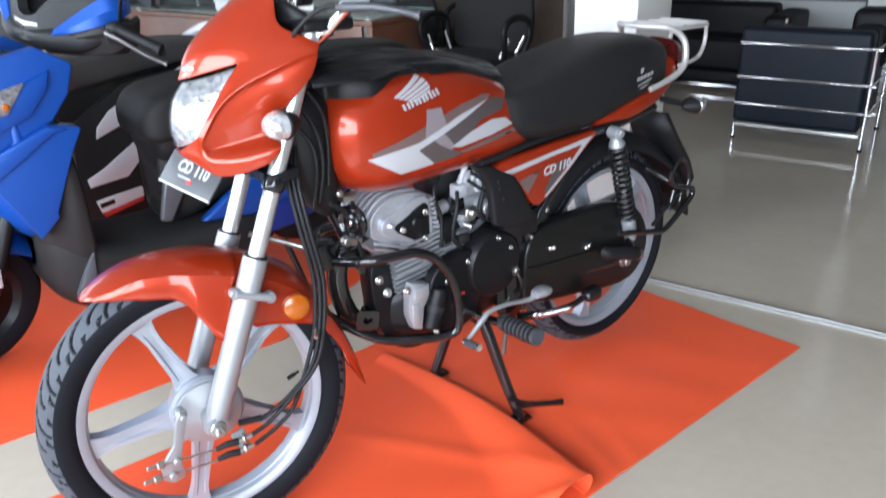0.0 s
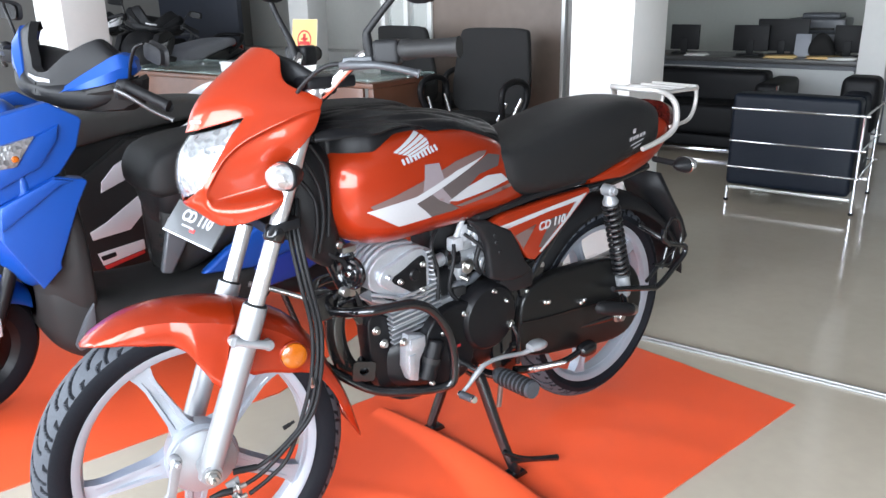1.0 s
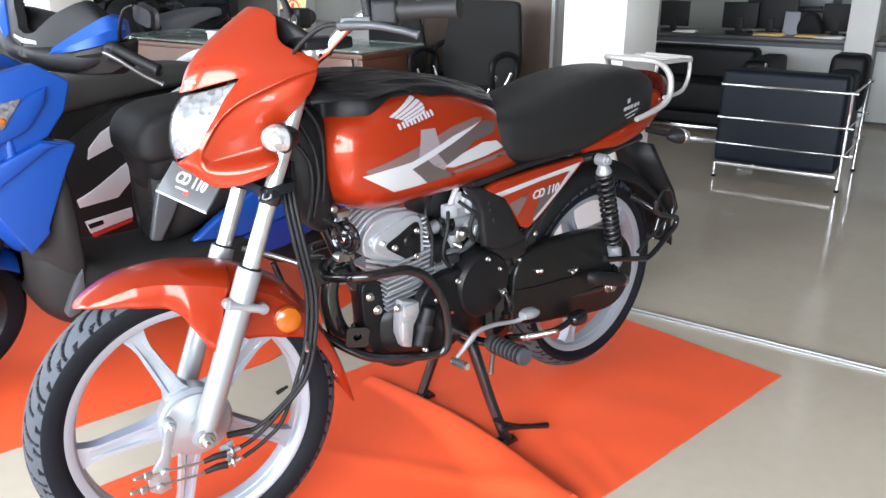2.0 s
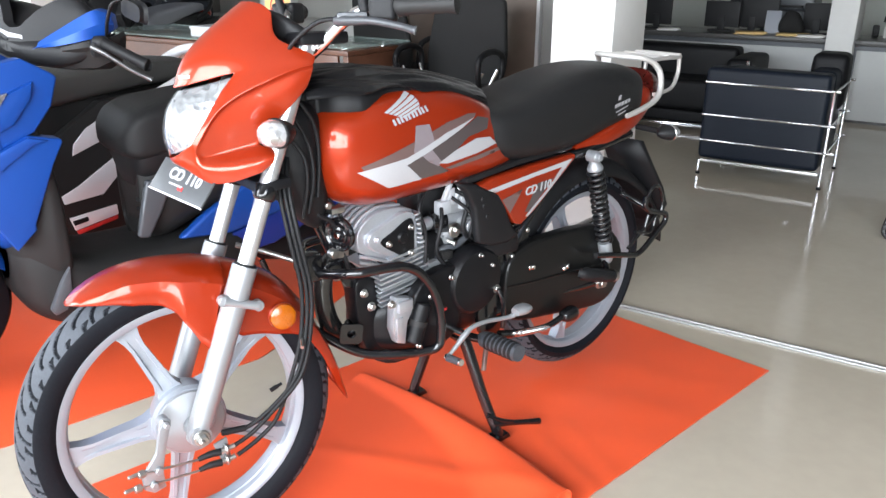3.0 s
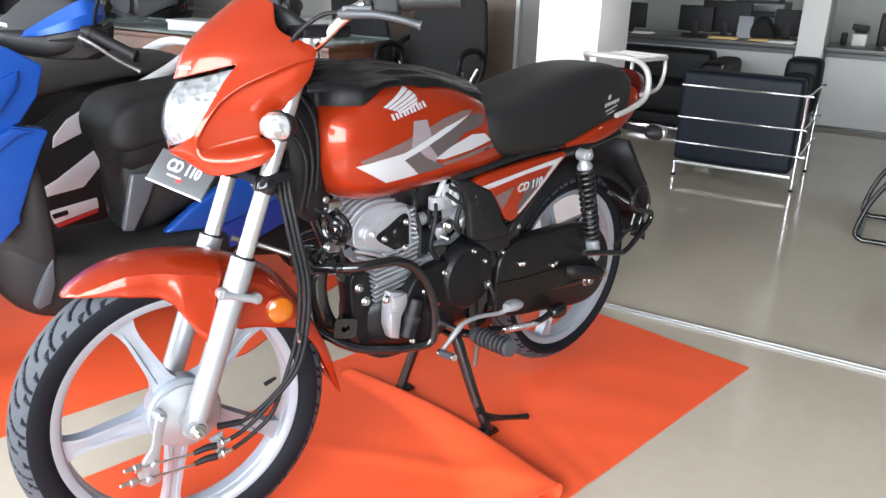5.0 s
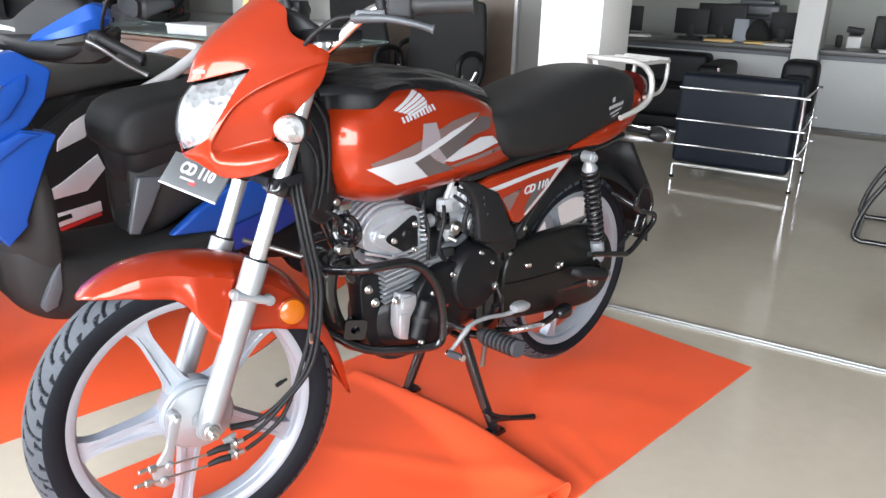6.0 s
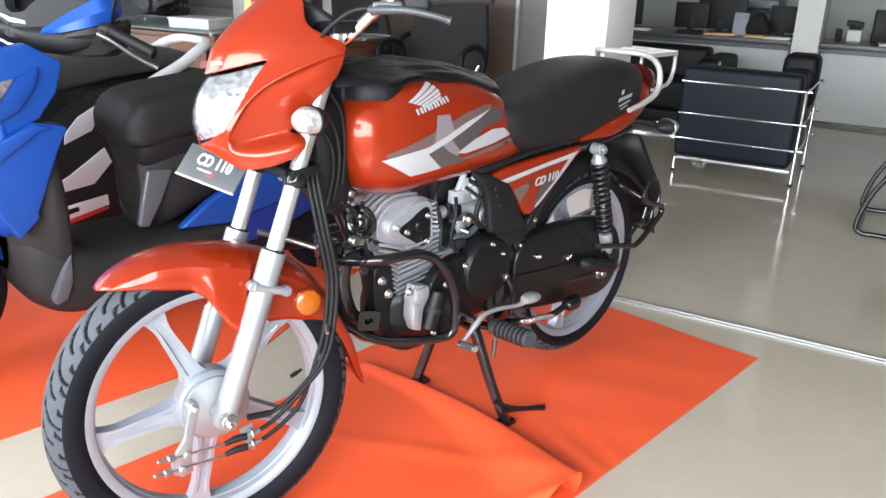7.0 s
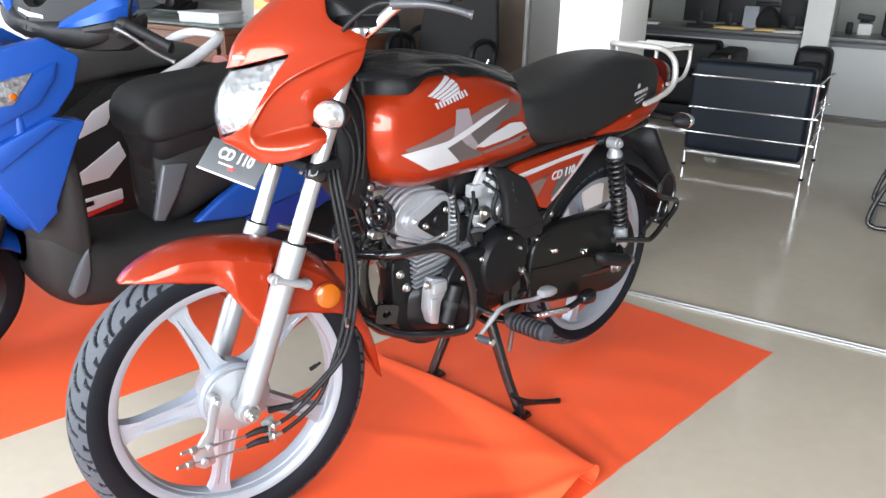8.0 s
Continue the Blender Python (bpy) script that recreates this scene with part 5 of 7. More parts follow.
    bars("visor", lambda s: blade([(1.062, 0.0, 1.022), (1.055, 0.03, 1.030), (1.044, 0.048, 1.052), (1.026, 0.081, 1.088), (0.99, 0.12, 1.122), (0.963, 0.144, 1.130), (0.937, 0.172, 1.100)], [(1.076, 0.0, 0.958), (1.066, 0.045, 0.965), (1.052, 0.072, 0.985), (1.02, 0.118, 1.028), (0.985, 0.172, 1.075), (0.962, 0.197, 1.095), (0.925, 0.205, 1.085)], s, 0.022, 0.004), BLACK_PLASTIC, "black visor edge")
    bars("cowl_wing", lambda s: blade([(1.056, 0.074, 0.984), (1.024, 0.122, 1.030), (0.988, 0.177, 1.079), (0.962, 0.204, 1.103), (0.935, 0.216, 1.100), (0.916, 0.226, 1.086)], [(1.056, 0.076, 0.980), (1.035, 0.140, 0.999), (1.004, 0.194, 1.020), (0.967, 0.221, 1.034), (0.942, 0.234, 1.042), (0.918, 0.236, 1.055)], s, 0.03, 0.012), paint, "painted wing of the cowl")
    bars("cowl_facet", lambda s: blade([(1.028, 0.150, 0.996), (1.002, 0.192, 1.016), (0.965, 0.219, 1.030), (0.925, 0.233, 1.040)], [(1.022, 0.155, 0.985), (1.0, 0.190, 0.990), (0.965, 0.218, 0.995), (0.93, 0.232, 1.0)], s, 0.03, 0.006), DARK_GREY)
    bar("name_bar", sheet([(-0.046, 0.996), (0.046, 0.996), (0.046, 1.010), (-0.046, 1.010)], lambda u, v: (Vector((1.066 - abs(u) * 0.2, u, v)), Vector((1, 0, 0.2))), 0.003, 0.05), WHITE_DECAL)
    bars("grip", lambda s: tube([(0.985, 0.235 * s, 1.03), (0.976, 0.256 * s, 1.030), (0.970, 0.27 * s, 1.025), (0.930, 0.355 * s, 0.992), (0.925, 0.366 * s, 0.988)], [0.014, 0.019, 0.0155, 0.0155, 0.018], 16, 4), RUBBER)
    bars("switch_box", lambda s: shifted(box(-0.022, 0.022, -0.018, 0.018, -0.022, 0.02, 0.006), Matrix.Translation((0.975, 0.245 * s, 1.012)) @ Matrix.Rotation(radians(-28 * s), 4, "Z")), BLACK_PLASTIC)
    bars("lever", lambda s: tube([(1.0, 0.24 * s, 1.018), (0.985, 0.275 * s, 1.005), (0.945, 0.325 * s, 0.968), (0.915, 0.36 * s, 0.948), (0.909, 0.368 * s, 0.944)], [0.008, 0.0065, 0.006, 0.006, 0.009], 10, 4), DARK_STEEL)
    for s in (1, -1):
        mir = bar("mirror_stalk", tube([(0.945, 0.238 * s, 1.04), (0.952, 0.250 * s, 1.085), (0.955, 0.272 * s, 1.135), (0.945, 0.295 * s, 1.152)], 0.005, 10, 4), BLACK_ENGINE)
        bar("mirror", shifted(flat(loft([[(d, a * (1 if d < 0 else 0.86), b * (1 if d < 0 else 0.8)) for a, b in oval(28, 0.062, 0.030, 4)] for d in (-0.008, 0.0, 0.012)]), 40), Matrix.Translation((0.928, 0.325 * s, 1.128)) @ Matrix.Rotation(radians(-18 * s), 4, "Z")), BLACK_PLASTIC, "black rectangular mirror", mir)
    return root


scooter("scooter", "matt blue scooter with black body parked beside the motorcycle", pose(0.165, -1.09, 0.0045, 0, 0, 0), BLUE, DARK_GREY, DARK_GREY, VINYL, rail=0.0)
white_scooter = scooter("scooter", "white and black scooter with grey seat behind the blue one", pose(0.62, -1.76, 0.0045, 0, 0, 0), SCOOTER_WHITE, DARK_GREY, SCOOTER_WHITE, SEAT_GREY, blue=False)
for name, outline, mat, lift in (("side_graphic", [(0.180, 0.675), (0.240, 0.566), (0.345, 0.525), (0.337, 0.566), (0.286, 0.620)], SCOOTER_WHITE, 0.004), ("side_graphic", [(0.203, 0.498), (0.182, 0.440), (0.257, 0.366), (0.399, 0.350), (0.405, 0.382), (0.343, 0.410)], SCOOTER_WHITE, 0.004), ("side_graphic", [(0.213, 0.318), (0.211, 0.278), (0.375, 0.245), (0.390, 0.296)], SCOOTER_WHITE, 0.004), ("graphic_bar", [(0.382, 0.284), (0.325, 0.292), (0.322, 0.274), (0.376, 0.264)], BLACK_PLASTIC, 0.006), ("graphic_bar", [(0.372, 0.243), (0.215, 0.275), (0.215, 0.262), (0.366, 0.228)], RED_DECAL, 0.006)):
    part(name, slab(outline, 0.13, 0.185 + lift, 0.003), mat, white_scooter)
part("graphic_backing", slab([(0.46, 0.22), (0.42, 0.58), (0.22, 0.71), (-0.25, 0.74), (-0.2, 0.5), (0.10, 0.22)], 0.10, 0.184, 0.012), DARK_GREY, white_scooter)

# ---- lounge, counter and desks ----


def in_room(a, b, turn=0.0, z=0.0):
    return Matrix.Translation(room(a, b, z)) @ Matrix.Rotation(math.atan2(U.y, U.x) + radians(turn), 4, "Z")


def cushion(x0, x1, y0, y1, z0, z1, r=0.03):
    """A soft pad: a bevelled block whose faces swell a little."""
    bm = box(x0, x1, y0, y1, z0, z1, r, 4)
    c = Vector(((x0 + x1) / 2, (y0 + y1) / 2, (z0 + z1) / 2))
    bmesh.ops.subdivide_edges(bm, edges=[e for e in bm.edges if e.calc_length() > 0.1], cuts=4, use_grid_fill=True)
    h = ((x1 - x0) / 2, (y1 - y0) / 2, (z1 - z0) / 2)
    for v in bm.verts:
        d = v.co - c
        k = [min(1, abs(d[i]) / h[i]) for i in range(3)]
        for i in range(3):
            j, l = (i + 1) % 3, (i + 2) % 3
            v.co[i] += math.copysign(0.006 * k[i] * (1 - k[j] ** 2) * (1 - k[l] ** 2), d[i]) + 0.0015 * noise.noise(v.co * 9)
    return bm


def tube_chair(name, label, m, wide, deep, leather, group):
    """A cube armchair: cushions held in a chrome tube cage. x along its front, y to its back."""
    root = thing(name, label, "armchair", group, m=m)
    w, d = wide / 2, deep
    for z, r in ((0.555, 0.0085), (0.365, 0.0068), (0.212, 0.0068)):
        part("rail", tube([(-w, 0.0, z), (w - 0.03, 0.0, z), (w - 0.008, 0.008, z), (w, 0.03, z), (w, d - 0.03, z), (w - 0.008, d - 0.008, z), (w - 0.03, d, z), (-w, d, z)], r, 12, 3), CHROME, root)
    part("base_bar", box(-w + 0.02, w - 0.02, -0.006, 0.010, 0.078, 0.096, 0.004), STEEL, root)
    part("base_bar", box(-w + 0.02, w - 0.02, d - 0.010, d + 0.006, 0.078, 0.096, 0.004), STEEL, root)
    for x, y, high in ((-w + 0.012, 0.004, 0.09), (w - 0.005, 0.015, 0.555), (-w + 0.012, d - 0.004, 0.09), (w - 0.005, d - 0.015, 0.555)):
        leg = part("leg", rod((x, y, 0.012), (x, y, high), 0.0092, 14), CHROME, root)
        part("foot", about((x, y, 0.008), disc(0, 0, 0, 0.013, 0.016, "z")), RUBBER, leg)
    part("outer_cushion", cushion(-w - 0.004, w - 0.030, 0.010, 0.17, 0.098, 0.638, 0.032), leather, root)
    part("side_cushion", cushion(w - 0.17, w - 0.030, 0.175, d - 0.02, 0.100, 0.64, 0.035), leather, root)
    part("side_cushion", cushion(-w + 0.02, -w + 0.16, 0.175, d - 0.02, 0.100, 0.60, 0.035), leather, root)
    part("back_cushion", cushion(w - 0.20, w + 0.0, d - 0.25, d - 0.03, 0.40, 0.72, 0.05), LEATHER_BLACK, root)
    part("seat_cushion", cushion(-w + 0.15, w - 0.16, 0.17, d - 0.02, 0.10, 0.42, 0.04), leather, root)
    return root


tube_chair("armchair", "navy black leather cube armchair in a chrome tube frame", in_room(-0.06, 2.17), 0.70, 0.62, LEATHER, "lounge seats")

sofa = thing("sofa", "black leather sofa in a chrome frame against the counter", "sofa", "lounge seats", m=in_room(-1.46, 3.45))
part("back_cushion", cushion(-1.1, 0.82, 0.45, 0.66, 0.30, 0.60, 0.05), LEATHER_BLACK, sofa)
part("arm_cushion", cushion(0.84, 1.02, 0.0, 0.66, 0.16, 0.56, 0.05), LEATHER_BLACK, sofa)
part("seat_cushion", cushion(-1.1, 0.82, 0.03, 0.45, 0.15, 0.38, 0.04), LEATHER_BLACK, sofa)
part("base_cushion", cushion(-1.1, 0.82, 0.05, 0.45, 0.055, 0.148, 0.02), LEATHER_BLACK, sofa)
part("base_bar", box(-1.12, 1.0, -0.012, 0.012, 0.03, 0.055, 0.004), CHROME, sofa)
for x in (-1.1, 0.0, 1.0):
    for y, z in ((0.0, 0.55), (0.64, 0.4)):
        part("leg", rod((x, y, 0.0), (x, y, z), 0.011, 12), CHROME, sofa)

# reception counter with white front panels
counter = thing("reception_counter", "long white reception counter with dark top and recessed kick space", "counter", m=in_room(0.0, 4.5))
part("countertop", box(-4.2, 5.5, -0.04, 0.62, 0.615, 0.655, 0.006), COUNTER_TOP, counter)
part("kick_board", box(-4.15, 5.45, 0.06, 0.55, 0.0, 0.05, 0.0), COUNTER_TOP, counter)
for x0, x1 in ((-4.1, -2.2), (-2.17, -0.13), (0.12, 1.7), (1.73, 3.2), (3.23, 4.8)):
    part("front_panel", box(x0, x1, 0.0, 0.03, 0.03, 0.575, 0.005), COUNTER_WHITE, counter, "white laminate panel")
part("front_rail", box(-4.15, 5.45, 0.012, 0.05, 0.03, 0.612, 0.0), MID_GREY, counter)


def monitor(m, wide, high, label):
    root = thing("monitor", label, "monitor", "office monitors", m=m)
    part("screen", box(-wide / 2, wide / 2, -0.02, 0.02, 0.035, 0.035 + high, 0.008), BLACK_PLASTIC, root)
    part("stand", joined(box(-0.03, 0.03, 0.005, 0.03, 0.012, 0.13, 0.005), box(-0.10, 0.10, -0.06, 0.08, 0.0, 0.014, 0.005)), BLACK_PLASTIC, root)
    return root


for a, b, w, h, lab in ((-1.60, 4.78, 0.26, 0.22, "small black monitor on the reception counter"), (-1.02, 4.80, 0.30, 0.22, "black monitor on the counter"), (-0.78, 4.88, 0.42, 0.27, "wide black monitor seen from behind"), (-0.26, 4.9, 0.22, 0.22, "black monitor beside the column")):
    monitor(in_room(a, b, 180, 0.655), w, h, lab)
printer = thing("printer", "grey office printer on a stand behind the counter", "printer", m=in_room(-0.60, 5.5, 0, 0.02))
part("case", joined(box(-0.24, 0.24, -0.2, 0.2, 0.80, 0.93, 0.02, 3), box(-0.14, 0.18, -0.14, 0.14, 0.925, 0.975, 0.02, 3)), MID_GREY, printer)
part("paper_tray", box(-0.15, 0.15, -0.26, -0.18, 0.83, 0.85, 0.004), DARK_GREY, printer)
part("stand", box(-0.2, 0.2, -0.18, 0.18, 0.0, 0.80, 0.01), MID_GREY, printer)
for a, b, w, mat_, lab in ((-0.72, 4.60, 0.24, PAPER_YELLOW, "yellow papers lying on the counter"), (-0.38, 4.62, 0.26, PAPER_YELLOW, "yellow folder lying on the counter"), (-0.24, 4.56, 0.2, PAPER, "white papers lying on the counter"), (-1.42, 4.58, 0.18, PAPER, "white form lying on the counter"), (0.62, 4.62, 0.2, PAPER, "white sheets lying on the counter")):
    pile = thing("papers", lab, "papers", "papers on the counter", m=in_room(a, b, 8, 0.6555))
    for k in range(5):
        part("paper", shifted(box(-w / 2, w / 2, -0.07, 0.07, 0.004 * k, 0.004 * k + 0.0035, 0), Matrix.Rotation(radians(7 * k - 12), 4, "Z")), mat_, pile)


def office_chair(name, label, m, group="office chairs"):
    """A black office chair with loop arms, x to its right and y to its front; its back is at y 0."""
    root = thing(name, label, "office chair", group, m=m)
    rings = []
    for z, w, y in crom([(0.49, 0.21, 0.02), (0.54, 0.27, 0.005), (0.66, 0.285, -0.01), (0.82, 0.268, -0.03), (0.95, 0.250, -0.05), (0.995, 0.228, -0.058), (1.006, 0.14, -0.06)], 4):
        rings.append([(a, y + b, z) for a, b in oval(28, w, 0.028, 5)])
    part("backrest", flat(loft(rings), 60), MESH_BLACK, root, "black fabric backrest")
    part("seat", body([(-0.24, 0.44, 0.49, 0.20), (-0.2, 0.42, 0.505, 0.235), (0.0, 0.415, 0.51, 0.245), (0.2, 0.42, 0.505, 0.235), (0.24, 0.44, 0.49, 0.20)], 4, 32, 4, yc=0.26), MESH_BLACK, root)
    for s in (1, -1):
        part("armrest", tube([(0.26 * s, 0.09, 0.47), (0.292 * s, 0.06, 0.58), (0.298 * s, 0.075, 0.68), (0.298 * s, 0.20, 0.716), (0.295 * s, 0.33, 0.685), (0.290 * s, 0.34, 0.59), (0.26 * s, 0.27, 0.47)], 0.019, 12, 5), BLACK_PLASTIC, root, "black looped armrest")
    for s in (1, -1):
        for y in (0.12, 0.30):
            part("arm_post", rod((0.215 * s, y, 0.455), (0.285 * s, y - 0.02, 0.60), 0.011, 12), CHROME, root)
    part("gas_column", joined(rod((0, 0.25, 0.09), (0, 0.25, 0.42), 0.028, 16), rod((0, 0.25, 0.20), (0, 0.25, 0.42), 0.022, 16)), CHROME, root)
    part("spine", tube([(0, 0.20, 0.42), (0, 0.03, 0.43), (0, -0.03, 0.50), (0, -0.035, 0.62)], 0.018, 10, 4), BLACK_PLASTIC, root)
    for k in range(5):
        w = radians(72 * k + 18)
        leg = part("base_leg", tube([(0, 0.25, 0.10), (0.15 * math.cos(w), 0.25 + 0.15 * math.sin(w), 0.09), (0.28 * math.cos(w), 0.25 + 0.28 * math.sin(w), 0.065)], [0.025, 0.02, 0.014], 10, 3), BLACK_PLASTIC, root)
        part("castor", about((0.28 * math.cos(w), 0.25 + 0.28 * math.sin(w), 0.026), disc(0, 0, 0, 0.025, 0.04)), RUBBER, leg)
    return root


office_chair("office_chair", "black fabric office chair with looped armrests beside the desk", in_room(-1.785, 1.70, 180))
office_chair("office_chair", "black fabric office chair behind the glass desk", in_room(-2.60, 1.92, -10))

# cantilever visitor chair at the far right
visit = thing("visitor_chair", "black tube frame visitor chair on a sled base", "chair", m=in_room(0.98, 1.66, -90))
part("frame", joined(*[tube([(x, 0.28, 0.44), (x, -0.10, 0.40), (x, -0.24, 0.25), (x, -0.30, 0.06), (x, -0.27, 0.014), (x, -0.2, 0.013), (x, 0.24, 0.013), (x, 0.30, 0.03), (x, 0.24, 0.3), (x, 0.2, 0.46), (x, 0.30, 0.86)], 0.0125, 12, 6) for x in (-0.24, 0.24)], rod((-0.24, -0.285, 0.016), (0.24, -0.285, 0.016), 0.0125)), BLACK_GLOSS, visit)
part("seat", cushion(-0.23, 0.23, -0.20, 0.22, 0.43, 0.48, 0.015), MESH_BLACK, visit)
part("backrest", cushion(-0.23, 0.23, 0.24, 0.275, 0.55, 0.86, 0.012), BROWN_PANEL, visit)

# desks with glass tops
def glass_desk(label, a0, a1, b0, b1, z=0.745):
    root = thing("desk", label, "desk", "glass topped desks", m=in_room(0, 0))
    top = part("glass_top", box(a0 - 0.03, a1 + 0.03, b0 - 0.06, b1, z - 0.012, z, 0.003), GLASS_TOP, root, "green-edged glass top")
    top.visible_shadow = False
    part("front_panel", box(a0 + 0.02, a1 - 0.10, b0, b0 + 0.02, 0.12, z - 0.06, 0.003), WOOD, root)
    part("side_panel", box(a1 - 0.06, a1 - 0.02, b0, b1 - 0.05, 0.0, z - 0.06, 0.003), WOOD, root)
    part("side_panel", box(a0, a0 + 0.04, b0, b1 - 0.05, 0.0, z - 0.06, 0.003), WOOD, root)
    part("board", box(a0, a1 - 0.02, b0, b1 - 0.05, z - 0.058, z - 0.03, 0.003), WOOD, root)
    for x in (a0 + 0.1, a1 - 0.1):
        part("spacer", rod((x, b0 + 0.06, z - 0.03), (x, b0 + 0.06, z - 0.012), 0.018), CHROME, root)
        part("spacer", rod((x, b1 - 0.1, z - 0.03), (x, b1 - 0.1, z - 0.012), 0.018), CHROME, root)
    return root


glass_desk("brown wooden desk with a green-edged glass top", -2.75, -2.14, 1.0, 1.55)
glass_desk("brown wooden desk with a glass top and papers", -4.35, -2.95, 0.88, 1.55)
tagged(part("storage_box", shifted(joined(box(-0.16, 0.16, -0.12, 0.12, 0.0, 0.055, 0.008), box(-0.165, 0.165, -0.125, 0.125, 0.05, 0.066, 0.004)), in_room(-3.22, 1.02, 6, 0.746)), WHITE_PLASTIC), "flat white box lying on the glass desk", "box")
tagged(part("desk_box", shifted(box(-0.07, 0.07, -0.05, 0.05, 0, 0.10, 0.01), in_room(-2.0, 1.28, 5, 0.42)), PAPER), "small pale carton beside the desk", "box")
stand_sign = thing("counter_card", "yellow card with a red round emblem on the desk", "sign", m=in_room(-2.84, 1.12, 0, 0.746) @ Matrix.Rotation(radians(-8), 4, "X"))
card = part("card", box(-0.11, 0.11, -0.004, 0.004, 0.0, 0.33, 0.002), PAPER, stand_sign, "white card")
part("yellow_panel", box(-0.108, 0.108, -0.0044, -0.0036, 0.085, 0.328, 0), PAPER_YELLOW, card, "yellow printed panel")
part("emblem", joined(lathe([(0.052, -0.0055), (0.062, -0.0055), (0.062, -0.0045), (0.052, -0.0045)], 32, close=True), box(-0.045, 0.045, -0.0055, -0.0045, -0.03, -0.008, 0), box(-0.012, 0.012, -0.0055, -0.0045, -0.008, 0.04, 0), box(-0.03, 0.03, -0.0055, -0.0045, 0.0, 0.014, 0)), RED_DECAL, stand_sign).matrix_world = stand_sign.matrix_world @ Matrix.Translation((0, 0, 0.2))
part("caption_bar", box(-0.08, 0.08, -0.0055, -0.0045, 0.05, 0.066, 0), DARK_GREY, stand_sign)

# brown partition with a bright edge and a framed glass door
setting("partition_wall", box(-2.66, -1.60, 2.3, 2.4, 0, HIGH, 0.0), BROWN_PANEL, "dark brown laminate partition wall")
setting("partition_edge", box(-1.60, -1.575, 2.285, 2.41, 0, HIGH, 0.003), FRAME_ALU, "bright aluminium edge profile of the partition", "trim")
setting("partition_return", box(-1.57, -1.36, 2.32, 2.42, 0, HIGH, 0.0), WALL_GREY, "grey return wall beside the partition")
door = setting("door_1", joined(*[box(x - 0.02, x + 0.02, 2.28, 2.36, 0, 2.3, 0.003) for x in (-3.12, -2.90, -2.68)], box(-3.1, -2.7, 2.28, 2.36, 2.24, 2.3, 0.003), box(-3.1, -2.7, 2.28, 2.36, 0.0, 0.08, 0.003)), WALL_WHITE, "white framed glazed office door", "door")
pane = part("pane", shifted(box(-3.1, -2.7, 2.315, 2.325, 0.08, 2.24, 0), ROOM), GLASS, door)
pane.visible_shadow = False
setting("column_3", box(-3.92, -3.62, 0.0, 0.28, 0, HIGH, 0.006), WALL_WHITE, "white painted square column behind the scooters", "column")
setting("office_wall", box(-7.0, -3.12, 4.3, 4.42, 0, HIGH, 0.0), OFFICE_GREY, "grey office wall with a low white ledge")
setting("office_ledge", box(-7.0, -3.12, 3.9, 4.3, 0.0, 0.62, 0.006), WALL_WHITE, "low white ledge along the office wall", "ledge")
setting("column_4", box(-4.99, -4.73, 3.1, 3.36, 0, HIGH, 0.006), WALL_WHITE, "white painted column in front of the office wall", "column")
setting("banner_wall", box(-6.98, -5.62, 3.0, 3.06, 0.0, 2.4, 0.004), material("dark_blue_board", (0.020, 0.024, 0.036), 0.5, 0, 0, 0.15, 30, 0.05, 0.08, 0.2, 3), "dark blue display board on the far wall", "board")
monitor(in_room(-3.95, 4.02, 180, 0.62), 0.24, 0.2, "small black monitor on the white ledge")

# scooters farther back
scooter("scooter", "black and white scooter standing behind the column", in_room(-5.95, 2.35, -72), SCOOTER_WHITE, BLACK_PLASTIC, MID_GREY, VINYL, "far scooters", False)
scooter("scooter", "black scooter with a grey seat beside the display board", in_room(-5.46, 2.58, -70), BLACK_PLASTIC, BLACK_PLASTIC, BLACK_PLASTIC, PALE_GREY, "far scooters", False)

# things standing on the far half of the counter
tagged(part("bag", body([(-0.10, 0.0, 0.06, 0.03), (-0.085, 0.0, 0.12, 0.06), (-0.03, 0.0, 0.19, 0.075), (0.04, 0.0, 0.18, 0.075), (0.09, 0.0, 0.10, 0.06), (0.105, 0.0, 0.05, 0.03)], 2.6, 28, 4), MESH_BLACK, m=in_room(-0.44, 4.78, 0, 0.6555)), "soft black bag standing on the counter", "bag")
tagged(part("document", shifted(box(-0.06, 0.06, -0.004, 0.004, 0.0, 0.19, 0.002), in_room(-0.58, 4.72, 4, 0.657) @ Matrix.Rotation(radians(-12), 4, "X")), PALE_GREY), "grey document folder propped up on the counter", "document")
for a, b, w, h, mat_, lab in ((0.19, 4.95, 0.05, 0.09, BLACK_PLASTIC, "small dark bottle shaped case on the counter"), (0.52, 4.95, 0.16, 0.26, BLACK_PLASTIC, "tall dark equipment case on the counter"), (0.95, 4.9, 0.30, 0.22, MID_GREY, "grey carton on the counter")):
    tagged(part("equipment_case", shifted(joined(box(-w / 2, w / 2, -0.08, 0.08, 0.0, h, 0.012), box(-w / 2 + 0.012, w / 2 - 0.012, -0.086, -0.07, 0.02, h - 0.03, 0.004)), in_room(a, b, 6, 0.6555)), mat_), lab, "equipment", "cases on the counter")
pos = thing("card_printer", "small pale receipt printer with a dark raised lid", "printer", m=in_room(0.31, 4.88, 4, 0.6555))
part("case", box(-0.055, 0.055, -0.07, 0.07, 0.0, 0.095, 0.012, 3), WALL_WHITE, pos)
part("lid", shifted(box(-0.065, 0.065, -0.075, 0.075, 0.0, 0.045, 0.008), Matrix.Translation((-0.006, 0, 0.118)) @ Matrix.Rotation(radians(6), 4, "Y")), BLACK_PLASTIC, pos, "dark raised lid")
part("hinge", box(-0.045, 0.045, 0.05, 0.07, 0.09, 0.13, 0.004), BLACK_PLASTIC, pos)
